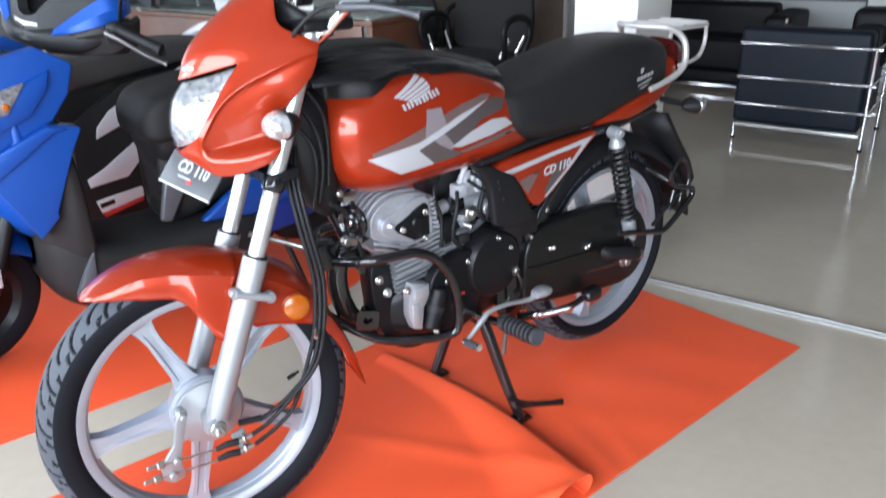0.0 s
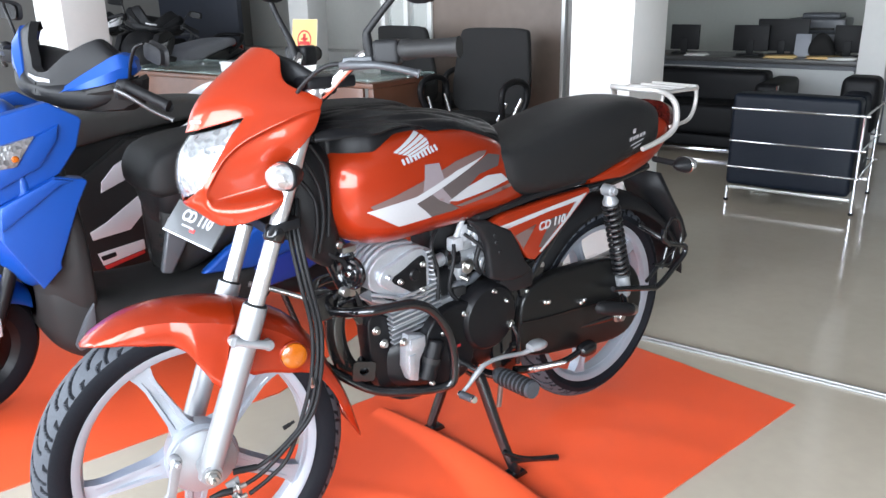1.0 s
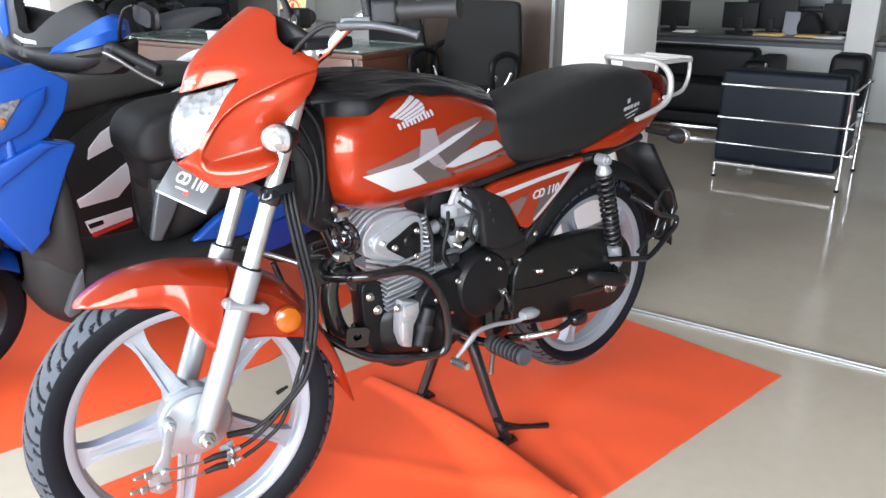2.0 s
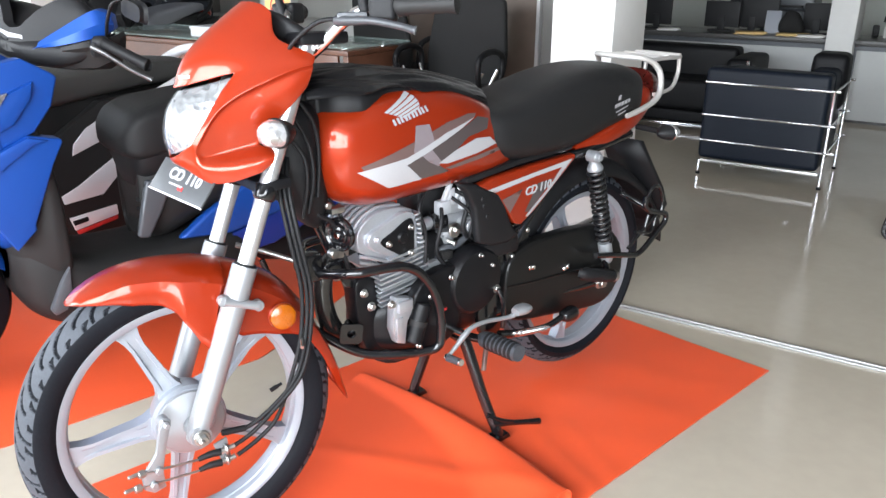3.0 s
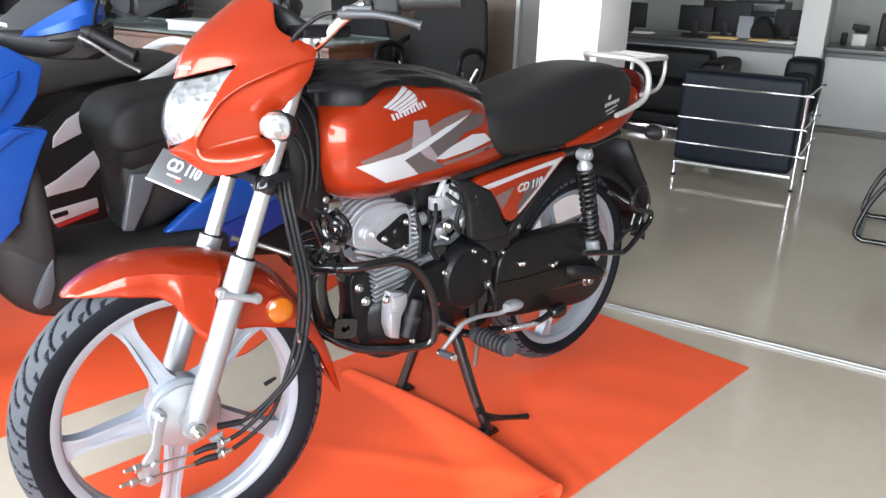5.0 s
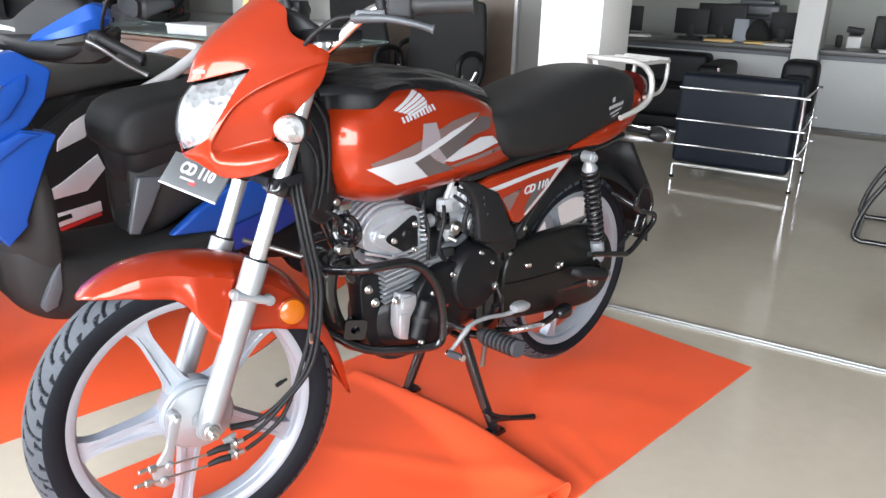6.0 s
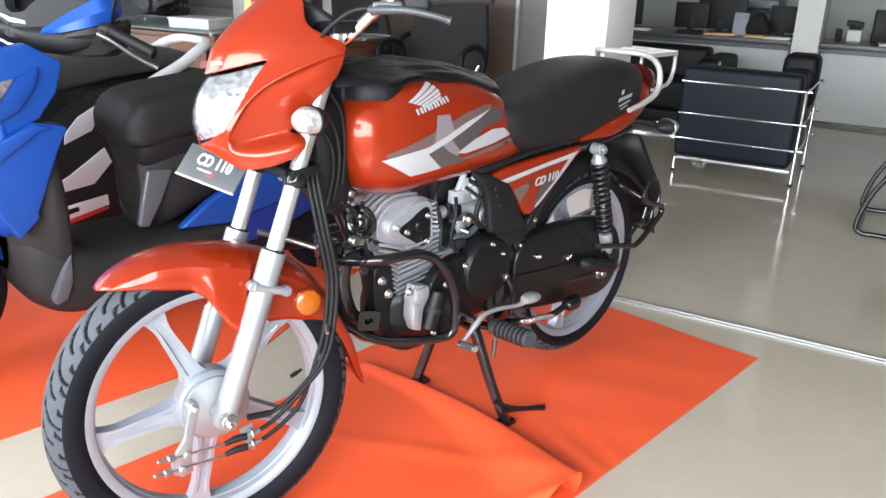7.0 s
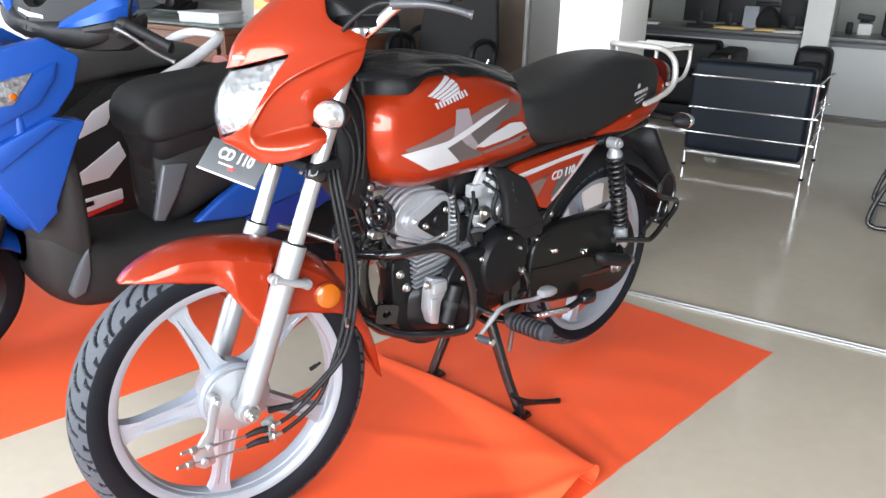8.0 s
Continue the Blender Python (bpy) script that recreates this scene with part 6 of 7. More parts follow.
setting("wall_rail", box(-1.6, NEAR_A, 7.16, 7.198, 1.33, 1.36, 0.004), COUNTER_TOP, "thin dark rail along the back wall", "trim")

# ---- engine and running gear of the motorcycle ----


def facing(o, d):
    """A pose at o whose y axis points along d."""
    y = Vector(d).normalized()
    x = y.cross(Vector((0, 0, 1))).normalized()
    return Matrix.Translation(o) @ Matrix((x, y, x.cross(y))).transposed().to_4x4()


def bolt(x, y, z, r=0.008, parent=None, mat=STEEL):
    return part("bolt", joined(disc(x, y + 0.004, z, r * 1.0, 0.004, seg=20), disc(x, y + 0.009, z, r * 0.7, 0.009, seg=6, bevel=0.001)), mat, parent or engine)


engine = part("engine", joined(body([(0.42, 0.36, 0.45, 0.05), (0.44, 0.315, 0.50, 0.085), (0.52, 0.295, 0.525, 0.095), (0.62, 0.29, 0.525, 0.098), (0.72, 0.295, 0.485, 0.092), (0.79, 0.315, 0.46, 0.078), (0.83, 0.345, 0.43, 0.05)], 3.4, 40, 4), body([(0.60, 0.275, 0.31, 0.06), (0.66, 0.268, 0.33, 0.075), (0.76, 0.275, 0.34, 0.07), (0.80, 0.30, 0.34, 0.05)], 3, 28, 3)), BLACK_ENGINE, bike, "black crankcase of the engine")
tilt = Matrix.Translation((0.745, 0, 0.47)) @ Matrix.Rotation(radians(7), 4, "Y") @ Matrix.Translation((-0.745, 0, -0.47))


def fin_plate(z, x0, x1, half, t=0.0042):
    ring = rounded([(x0, -half * 0.8), (x0 + 0.012, -half), (x1 - 0.012, -half), (x1, -half * 0.8), (x1, half * 0.8), (x1 - 0.012, half), (x0 + 0.012, half), (x0, half * 0.8)], 2)
    bm = bmesh.new()
    f = bm.faces.new([bm.verts.new((x, y, z)) for x, y in ring])
    r = bmesh.ops.extrude_face_region(bm, geom=[f])
    bmesh.ops.translate(bm, vec=(0, 0, t), verts=[v for v in r["geom"] if isinstance(v, bmesh.types.BMVert)])
    bmesh.ops.recalc_face_normals(bm, faces=bm.faces)
    return shifted(bm, tilt)


# core in exhaust black: the shade between the fins put into its colour
cyl = part("cylinder", shifted(box(0.71, 0.785, -0.05, 0.05, 0.42, 0.60, 0.012), tilt), EXHAUST, bike, "dark cylinder core behind cast aluminium cooling fins")
for k in range(17):
    z = 0.452 + 0.0122 * k
    x0 = 0.672 + 0.0026 * max(0, k - 8)
    plate = fin_plate(z, x0, 0.814 if k < 8 else 0.78, 0.082 if 3 < k < 10 else 0.072, 0.0046)
    if k > 9:
        plate = joined(plate, fin_plate(z, x0 - 0.006, 0.694, 0.083, 0.0046))
    part("cooling_fin", plate, ALUMINIUM, cyl)
HEAD_SIDE = [(0.858, 0.586), (0.868, 0.612), (0.864, 0.640), (0.828, 0.668), (0.768, 0.676), (0.712, 0.662), (0.694, 0.628), (0.690, 0.560), (0.720, 0.546), (0.785, 0.552)]
head = part("cylinder_head", slab(rounded(HEAD_SIDE, 3), -0.058, 0.062, 0.014, 3), ALUMINIUM, bike, "cast aluminium cylinder head")
part("chain_side_cover", slab(rounded([(0.846, 0.603), (0.842, 0.630), (0.800, 0.646), (0.748, 0.664), (0.716, 0.656), (0.708, 0.62), (0.708, 0.552), (0.728, 0.541), (0.762, 0.556), (0.812, 0.578)], 3), 0.058, 0.076, 0.006, 3), ALUMINIUM, head)
part("cover_window", slab(rounded([(0.816, 0.606), (0.780, 0.626), (0.738, 0.647), (0.721, 0.640), (0.718, 0.60), (0.719, 0.556), (0.732, 0.548), (0.776, 0.574)], 3), 0.070, 0.079, 0.002), BLACK_ENGINE, head, "black triangular cover")
part("window_boss", shifted(lathe([(0.0, 0.006), (0.012, 0.005), (0.016, 0.0), (0.0, 0.0)], 24), Matrix.Translation((0.752, 0.0785, 0.606))), BLACK_ENGINE, head)
for x, z in ((0.797, 0.601), (0.732, 0.628), (0.734, 0.566)):
    bolt(x, 0.079, z, 0.0075, head)
for k in range(6):
    y = -0.052 + 0.0195 * k
    part("rib", tube([(0.868, y, 0.622), (0.864, y, 0.645), (0.830, y, 0.672), (0.79, y, 0.681), (0.735, y, 0.674)], [0.003, 0.0048, 0.0048, 0.0048, 0.003], 8, 4), ALUMINIUM, head)
for k in range(3):
    part("side_rib", tube([(0.862, 0.060, 0.580 - 0.014 * k), (0.82, 0.068, 0.566 - 0.014 * k), (0.765, 0.070, 0.545 - 0.013 * k), (0.715, 0.070, 0.530 - 0.012 * k)], 0.0042, 8, 4), ALUMINIUM, head)
bolt(0.826, 0.074, 0.616, 0.008, head, ALUMINIUM)
# crankcase details
part("clutch_cover", about((0.548, 0.0, 0.455), lathe([(0.0, 0.127), (0.050, 0.126), (0.078, 0.122), (0.086, 0.114), (0.089, 0.10), (0.089, 0.08)], 56)), BLACK_ENGINE, engine, "round black crankcase cover")
part("generator_cover", slab(rounded([(0.71, 0.50), (0.64, 0.515), (0.60, 0.49), (0.60, 0.36), (0.65, 0.315), (0.72, 0.32), (0.755, 0.37), (0.75, 0.45)], 3), 0.08, 0.112, 0.012, 3), BLACK_ENGINE, engine)
part("front_case", slab(rounded([(0.872, 0.500), (0.850, 0.525), (0.80, 0.50), (0.775, 0.45), (0.765, 0.345), (0.79, 0.30), (0.835, 0.325), (0.862, 0.40)], 3), 0.006, 0.055, 0.012, 3), BLACK_ENGINE, engine)
part("starter_motor", joined(slab([(0.800, 0.480), (0.750, 0.466), (0.755, 0.43), (0.768, 0.41), (0.775, 0.354), (0.800, 0.364), (0.812, 0.40), (0.810, 0.445)], 0.088, 0.114, 0.005, 2), box(0.757, 0.798, 0.108, 0.121, 0.440, 0.468, 0.004), box(0.783, 0.803, 0.110, 0.118, 0.375, 0.428, 0.003)), ALUMINIUM, engine, "bare aluminium starter housing")
part("starter_body", shifted(lathe([(0.0, -0.05), (0.017, -0.05), (0.021, -0.046), (0.021, 0.046), (0.017, 0.05), (0.0, 0.05)], 28, "z"), Matrix.Translation((0.738, 0.115, 0.40)) @ Matrix.Rotation(radians(-18), 4, "Y")), BLACK_ENGINE, engine)
part("starter_band", shifted(lathe([(0.020, -0.007), (0.0235, -0.007), (0.0235, 0.007), (0.020, 0.007)], 28, "z", close=True), Matrix.Translation((0.738, 0.115, 0.40)) @ Matrix.Rotation(radians(-18), 4, "Y")), DARK_GREY, engine)
for x, y, z, r in ((0.853, 0.056, 0.488, 0.0105), (0.833, 0.056, 0.450, 0.0115), (0.818, 0.112, 0.469, 0.010), (0.635, 0.112, 0.488, 0.007), (0.70, 0.112, 0.455, 0.007), (0.486, 0.118, 0.42, 0.0125), (0.915, 0.04, 0.540, 0.010), (0.745, 0.12, 0.345, 0.007), (0.545, 0.12, 0.525, 0.006), (0.505, 0.12, 0.49, 0.006), (0.665, 0.112, 0.335, 0.006)):
    bolt(x, y, z, r)
part("red_tag", box(0.645, 0.668, 0.1125, 0.114, 0.405, 0.411, 0), RED_DECAL, engine)
part("engine_hanger", slab(rounded([(0.935, 0.565), (0.89, 0.575), (0.85, 0.54), (0.85, 0.50), (0.885, 0.505), (0.905, 0.54)], 2), 0.025, 0.042, 0.005), BLACK_GLOSS, bike)
# carburettor, intake and hoses
part("intake_pipe", tube([(0.705, 0.03, 0.595), (0.66, 0.036, 0.604), (0.62, 0.04, 0.611), (0.595, 0.04, 0.611)], [0.017, 0.0165, 0.0165, 0.018], 18, 4), ALUMINIUM, bike)
low = Matrix.Translation((-0.005, 0.015, -0.03))
carb = part("throttle_body", shifted(joined(shifted(lathe([(0.0, -0.04), (0.020, -0.04), (0.024, -0.03), (0.024, 0.03), (0.020, 0.04), (0.0, 0.04)], 28, "x"), Matrix.Translation((0.575, 0.025, 0.64))), box(0.555, 0.60, 0.02, 0.052, 0.655, 0.70, 0.008), disc(0.552, 0.055, 0.622, 0.026, 0.03), disc(0.552, 0.072, 0.622, 0.016, 0.012), box(0.515, 0.545, 0.03, 0.07, 0.60, 0.665, 0.008)), low), BRAKE_ALLOY, bike, "cast aluminium throttle body")
part("sensor_cap", shifted(joined(box(0.602, 0.636, 0.03, 0.058, 0.66, 0.694, 0.006), box(0.585, 0.606, 0.035, 0.055, 0.68, 0.722, 0.005), rod((0.615, 0.042, 0.69), (0.60, 0.05, 0.735), 0.0075, 10), rod((0.585, 0.05, 0.69), (0.566, 0.056, 0.732), 0.007, 10), box(0.555, 0.575, 0.046, 0.066, 0.665, 0.70, 0.005)), low), CAP_GREY, carb, "pale plastic sensor cap")
part("clamp", shifted(joined(*[shifted(lathe([(0.016, -0.007), (0.0245, -0.007), (0.0245, 0.007), (0.016, 0.007)], 24, "x", close=True), Matrix.Translation((x, 0.026, 0.640))) for x in (0.612, 0.640)]), low), BLACK_GLOSS, carb)
part("throttle_wheel", joined(disc(0.590, 0.078, 0.588, 0.019, 0.006, seg=28), disc(0.590, 0.084, 0.588, 0.008, 0.010, seg=6), box(0.585, 0.612, 0.076, 0.081, 0.598, 0.606, 0.001)), STEEL, carb)
part("idle_screw", joined(rod((0.612, 0.075, 0.566), (0.602, 0.088, 0.560), 0.005, 10), rod((0.602, 0.088, 0.560), (0.600, 0.092, 0.559), 0.007, 10)), STEEL, carb)
part("float_bowl", joined(shifted(lathe([(0.0, -0.02), (0.019, -0.02), (0.022, -0.015), (0.022, 0.012), (0.026, 0.014), (0.026, 0.02), (0.0, 0.02)], 24, "z"), Matrix.Translation((0.597, 0.050, 0.566)))), BRAKE_ALLOY, carb)
part("lead", shifted(tube([(0.60, 0.055, 0.70), (0.57, 0.08, 0.67), (0.555, 0.085, 0.64), (0.56, 0.08, 0.60), (0.53, 0.075, 0.585)], 0.0045, 8, 5), low), RUBBER, carb)
for pts, r, mat_ in (([(0.59, 0.06, 0.69), (0.555, 0.085, 0.66), (0.575, 0.09, 0.60), (0.555, 0.085, 0.565)], 0.006, RUBBER), ([(0.52, 0.065, 0.575), (0.55, 0.07, 0.558), (0.585, 0.072, 0.545), (0.625, 0.07, 0.545), (0.635, 0.06, 0.515)], 0.009, MID_GREY), ([(0.62, 0.06, 0.66), (0.64, 0.085, 0.62), (0.655, 0.085, 0.55), (0.63, 0.09, 0.51)], 0.005, RUBBER), ([(0.66, 0.05, 0.70), (0.70, 0.075, 0.66), (0.685, 0.08, 0.60), (0.69, 0.085, 0.53)], 0.005, RUBBER), ([(0.50, 0.09, 0.63), (0.47, 0.10, 0.58), (0.48, 0.11, 0.50), (0.495, 0.115, 0.44)], 0.007, RUBBER), ([(0.92, 0.03, 0.72), (0.90, 0.05, 0.68), (0.905, 0.055, 0.64)], 0.004, RUBBER), ([(0.93, 0.03, 0.74), (0.96, 0.05, 0.70), (0.925, 0.055, 0.67), (0.90, 0.05, 0.60), (0.88, 0.06, 0.53)], 0.005, RUBBER)):
    part("hose", tube(pts, r, 10, 5), mat_, bike)
part("air_duct", joined(body([(0.44, 0.57, 0.70, 0.05), (0.47, 0.55, 0.715, 0.07), (0.54, 0.545, 0.715, 0.072), (0.60, 0.56, 0.71, 0.06), (0.64, 0.60, 0.70, 0.04)], 3, 28, 3, yc=-0.045), body([(0.56, 0.50, 0.56, 0.05), (0.60, 0.49, 0.585, 0.065), (0.66, 0.49, 0.58, 0.06), (0.69, 0.50, 0.56, 0.04)], 3, 24, 3, yc=0.0)), BLACK_PLASTIC, bike, "black air duct behind the cylinder")
part("coupling", box(0.605, 0.640, 0.07, 0.092, 0.522, 0.545, 0.006), DARK_GREY, bike)
part("breather_cover", joined(slab(rounded([(0.672, 0.520), (0.610, 0.516), (0.592, 0.495), (0.610, 0.474), (0.672, 0.468)], 2), 0.03, 0.074, 0.008, 2), box(0.622, 0.652, 0.072, 0.082, 0.484, 0.508, 0.004)), BRAKE_ALLOY, engine, "cast alloy breather cover")
bolt(0.585, 0.095, 0.522, 0.006)
bolt(0.562, 0.10, 0.512, 0.0055)
part("fuel_cock", joined(box(0.895, 0.93, 0.035, 0.06, 0.69, 0.705, 0.004), disc(0.935, 0.05, 0.712, 0.008, 0.02)), STEEL, bike)
part("air_box", joined(slab([(0.625, 0.720), (0.562, 0.708), (0.535, 0.692), (0.489, 0.670), (0.462, 0.632), (0.438, 0.580), (0.410, 0.550), (0.450, 0.535), (0.510, 0.540), (0.556, 0.558), (0.562, 0.60), (0.568, 0.645), (0.592, 0.688)], 0.102, 0.127, 0.010, 3), slab([(0.50, 0.70), (0.44, 0.62), (0.42, 0.56), (0.50, 0.55), (0.525, 0.62)], 0.0, 0.105, 0.01, 2), slab([(0.44, 0.56), (0.40, 0.55), (0.40, 0.50), (0.47, 0.50), (0.53, 0.54)], 0.05, 0.118, 0.01)), BLACK_PLASTIC, bike, "black plastic air cleaner cover")
for x, z in ((0.545, 0.668), (0.540, 0.650), (0.528, 0.622)):
    part("air_box_hole", disc(x, 0.1275, z, 0.006, 0.003), RUBBER, bike)
# horn
hp = facing((0.914, 0.062, 0.645), (0.96, 0.28, 0.0)) @ Matrix.Scale(0.86, 4)
horn = part("horn", shifted(lathe([(0.0, 0.010), (0.012, 0.010), (0.014, 0.006), (0.022, 0.004), (0.024, 0.008), (0.028, 0.008), (0.030, 0.003), (0.036, 0.002), (0.041, 0.006), (0.0445, 0.002), (0.0445, -0.006), (0.036, -0.016), (0.018, -0.026), (0.0, -0.028)], 48), hp), BLACK_GLOSS, bike, "round black horn with chrome ring")
part("horn_ring", shifted(lathe([(0.0225, 0.0085), (0.0245, 0.0105), (0.0265, 0.0085)], 40), hp), BLACK_GLOSS, horn)
part("horn_nut", shifted(joined(disc(0, 0.012, 0, 0.0085, 0.006, seg=20)), hp), CHROME, horn)
part("horn_bracket", joined(box(0.885, 0.915, 0.03, 0.055, 0.585, 0.622, 0.006), disc(0.925, 0.05, 0.60, 0.010, 0.02)), STEEL, horn)
# frame
for name, pts, r in (("down_tube", [(0.985, 0, 0.82), (0.95, 0.0, 0.72), (0.90, 0, 0.60), (0.854, 0, 0.50), (0.825, 0, 0.37)], 0.016), ("top_tube", [(0.985, 0.0, 0.88), (0.80, 0.0, 0.84), (0.55, 0.0, 0.76), (0.42, 0.0, 0.72)], 0.024)):
    part(name, tube(pts, r, 14, 5), BLACK_GLOSS, bike)
for s in (1, -1):
    part("rear_tube", tube([(0.45, 0.07 * s, 0.70), (0.30, 0.09 * s, 0.715), (0.12, 0.10 * s, 0.72), (-0.08, 0.09 * s, 0.74)], 0.013, 12, 4), BLACK_GLOSS, bike)
    part("seat_stay", tube([(0.445, 0.085 * s, 0.32), (0.43, 0.09 * s, 0.44), (0.36, 0.095 * s, 0.56), (0.27, 0.10 * s, 0.66), (0.22, 0.10 * s, 0.71)], 0.014, 12, 4), BLACK_GLOSS, bike)
    part("pivot_plate", slab(rounded([(0.50, 0.52), (0.44, 0.545), (0.36, 0.56), (0.345, 0.50), (0.40, 0.43), (0.43, 0.36), (0.44, 0.28), (0.50, 0.275), (0.525, 0.36)], 3), 0.083 * s, 0.100 * s, 0.005), BLACK_GLOSS, bike)
part("panel_pin", disc(0.357, 0.105, 0.545, 0.007, 0.008), STEEL, bike)
part("gusset", slab(rounded([(0.450, 0.535), (0.425, 0.540), (0.400, 0.480), (0.405, 0.455), (0.430, 0.47)], 2), 0.100, 0.108, 0.003), BLACK_GLOSS, bike)
part("gusset_bolt", joined(disc(0.432, 0.110, 0.517, 0.0085, 0.008, seg=6), disc(0.415, 0.110, 0.487, 0.006, 0.007, seg=16)), STEEL, bike)
# crash guard
for s in (1, -1):
    part("crash_guard", tube([(0.945, 0.02 * s, 0.548), (0.935, 0.07 * s, 0.560), (0.90, 0.115 * s, 0.568), (0.83, 0.13 * s, 0.567), (0.792, 0.134 * s, 0.560), (0.750, 0.137 * s, 0.534), (0.713, 0.14 * s, 0.483), (0.694, 0.142 * s, 0.425), (0.687, 0.14 * s, 0.36), (0.693, 0.136 * s, 0.332), (0.716, 0.125 * s, 0.322), (0.78, 0.10 * s, 0.325), (0.86, 0.06 * s, 0.338), (0.93, 0.02 * s, 0.385), (0.965, 0.0, 0.42)], 0.0115, 14, 6), BLACK_GLOSS, bike, "black tubular crash guard")
part("guard_clamp", joined(box(0.94, 0.985, -0.012, 0.03, 0.535, 0.60, 0.006), disc(0.985, 0.012, 0.575, 0.014, 0.022, "x")), BLACK_GLOSS, bike)
part("guard_bolt_stay", tube([(1.09, -0.075, 0.625), (1.03, -0.05, 0.60), (0.975, -0.01, 0.575)], 0.006, 10, 3), STEEL, bike)
fp = facing((0.888, 0.055, 0.396), (0.45, 0.88, -0.10))
square, hole = [], []
for i in range(32):
    w = 2 * math.pi * i / 32
    c, q = math.cos(w), math.sin(w)
    k = 0.026 / (abs(c) ** 8 + abs(q) ** 8) ** 0.125
    square.append((k * c, k * q))
    hole.append((0.0105 * c, 0.0105 * q))
rings = [[(x, y, z) for x, z in line] for line, y in ((square, -0.003), (square, 0.003), (hole, 0.003), (hole, -0.003), (square, -0.003))]
part("front_mount", shifted(flat(loft(rings, cap=False), 30), fp @ Matrix.Rotation(radians(-6), 4, "Y")), BLACK_GLOSS, bike, "black steel mounting plate with hole")
part("mount_tube", shifted(rod((0, -0.05, 0.0), (0, -0.012, 0.0), 0.010), fp), BLACK_GLOSS, bike)
# exhaust
part("exhaust_pipe", tube([(0.83, -0.005, 0.585), (0.880, -0.005, 0.572), (0.913, -0.005, 0.540), (0.924, -0.005, 0.49), (0.915, -0.005, 0.430), (0.884, -0.012, 0.372), (0.82, -0.03, 0.31), (0.70, -0.075, 0.268), (0.50, -0.10, 0.265), (0.35, -0.12, 0.275)], [0.019, 0.021, 0.024, 0.024, 0.024, 0.024, 0.023, 0.022, 0.020, 0.026], 20, 6), EXHAUST, bike, "black exhaust pipe")
part("silencer", tube([(0.38, -0.125, 0.272), (0.33, -0.128, 0.278), (0.25, -0.13, 0.29), (-0.1, -0.135, 0.33), (-0.30, -0.135, 0.352), (-0.33, -0.135, 0.355)], [0.022, 0.035, 0.046, 0.048, 0.045, 0.03], 24, 4), EXHAUST, bike, "black silencer")
part("silencer_guard", slab([(0.28, 0.30), (0.0, 0.335), (-0.22, 0.36), (-0.22, 0.375), (0.0, 0.37), (0.28, 0.335)], -0.19, -0.17, 0.005), CHROME, bike)
part("bash_plate", body([(0.62, 0.275, 0.295, 0.04), (0.66, 0.268, 0.295, 0.055), (0.76, 0.270, 0.30, 0.055), (0.80, 0.285, 0.305, 0.04)], 4, 24, 3), BLACK_PLASTIC, bike)
# swinging arm, chain case, shock absorbers
for s in (1, -1):
    part("swinging_arm", tube([(0.46, 0.09 * s, 0.34), (0.25, 0.10 * s, 0.33), (0.045, 0.105 * s, 0.318), (0.0, 0.105 * s, 0.316)], 0.017, 14, 3), BLACK_GLOSS, bike)
part("chain_case", slab(rounded([(0.445, 0.40), (0.43, 0.475), (0.36, 0.508), (0.25, 0.512), (0.12, 0.506), (0.02, 0.480), (-0.045, 0.42), (-0.065, 0.34), (-0.03, 0.27), (0.03, 0.245), (0.12, 0.25), (0.25, 0.272), (0.36, 0.29), (0.43, 0.32)], 3), 0.078, 0.118, 0.012, 3), CASE_BLACK, bike, "black enclosed chain case")
part("case_seam", tube([(0.44, 0.119, 0.41), (0.36, 0.1195, 0.400), (0.25, 0.1195, 0.392), (0.12, 0.1195, 0.382), (0.0, 0.119, 0.372)], 0.003, 8, 4), CASE_BLACK, bike)
for x, z in ((0.357, 0.444), (0.345, 0.442), (0.215, 0.405), (0.20, 0.408)):
    part("case_bolt", disc(x, 0.121, z, 0.007, 0.008, seg=16), CHROME, bike)
for s in (1, -1):
    y = 0.132 * s
    top, low = Vector((0.135, y, 0.712)), Vector((0.035, y, 0.385))
    d = (low - top).normalized()
    at = lambda k, o=top, q=d: tuple(o + q * k)
    L = (low - top).length
    sh = part("shock_absorber", joined(tube([at(0.010), at(0.022), at(0.036), at(0.041)], [0.013, 0.016, 0.0225, 0.020], 24, 2), disc(top.x, y, top.z, 0.016, 0.034), disc(top.x, y + 0.02 * s, top.z, 0.011, 0.012, seg=6)), FORK_SILVER, bike, "shock absorber with black coil spring")
    part("damper_rod", rod(at(0.05), at(L - 0.08), 0.011, 16), BLACK_GLOSS, sh)
    part("damper_body", tube([at(L - 0.17), at(L - 0.165), at(L - 0.08), at(L - 0.075)], [0.012, 0.017, 0.017, 0.016], 20, 1), BLACK_GLOSS, sh)
    part("damper_foot", tube([at(L - 0.068), at(L - 0.064), at(L - 0.015), at(L)], [0.019, 0.0205, 0.0195, 0.014], 20, 1), FORK_SILVER, sh)
    side_v = Vector((0, 1, 0))
    out_v = d.cross(side_v)
    coil = []
    turns = 13
    for i in range(turns * 12 + 1):
        w = 2 * math.pi * i / 12
        coil.append(tuple(top + d * (0.043 + (L - 0.115) * i / (turns * 12)) + (side_v * math.cos(w) + out_v * math.sin(w)) * 0.0215))
    part("coil_spring", tube(coil, 0.0044, 8, 1), SPRING, sh)
part("axle_end", joined(disc(0.045, 0.128, 0.318, 0.014, 0.02, seg=6), disc(0.045, 0.12, 0.318, 0.02, 0.006)), STEEL, bike)
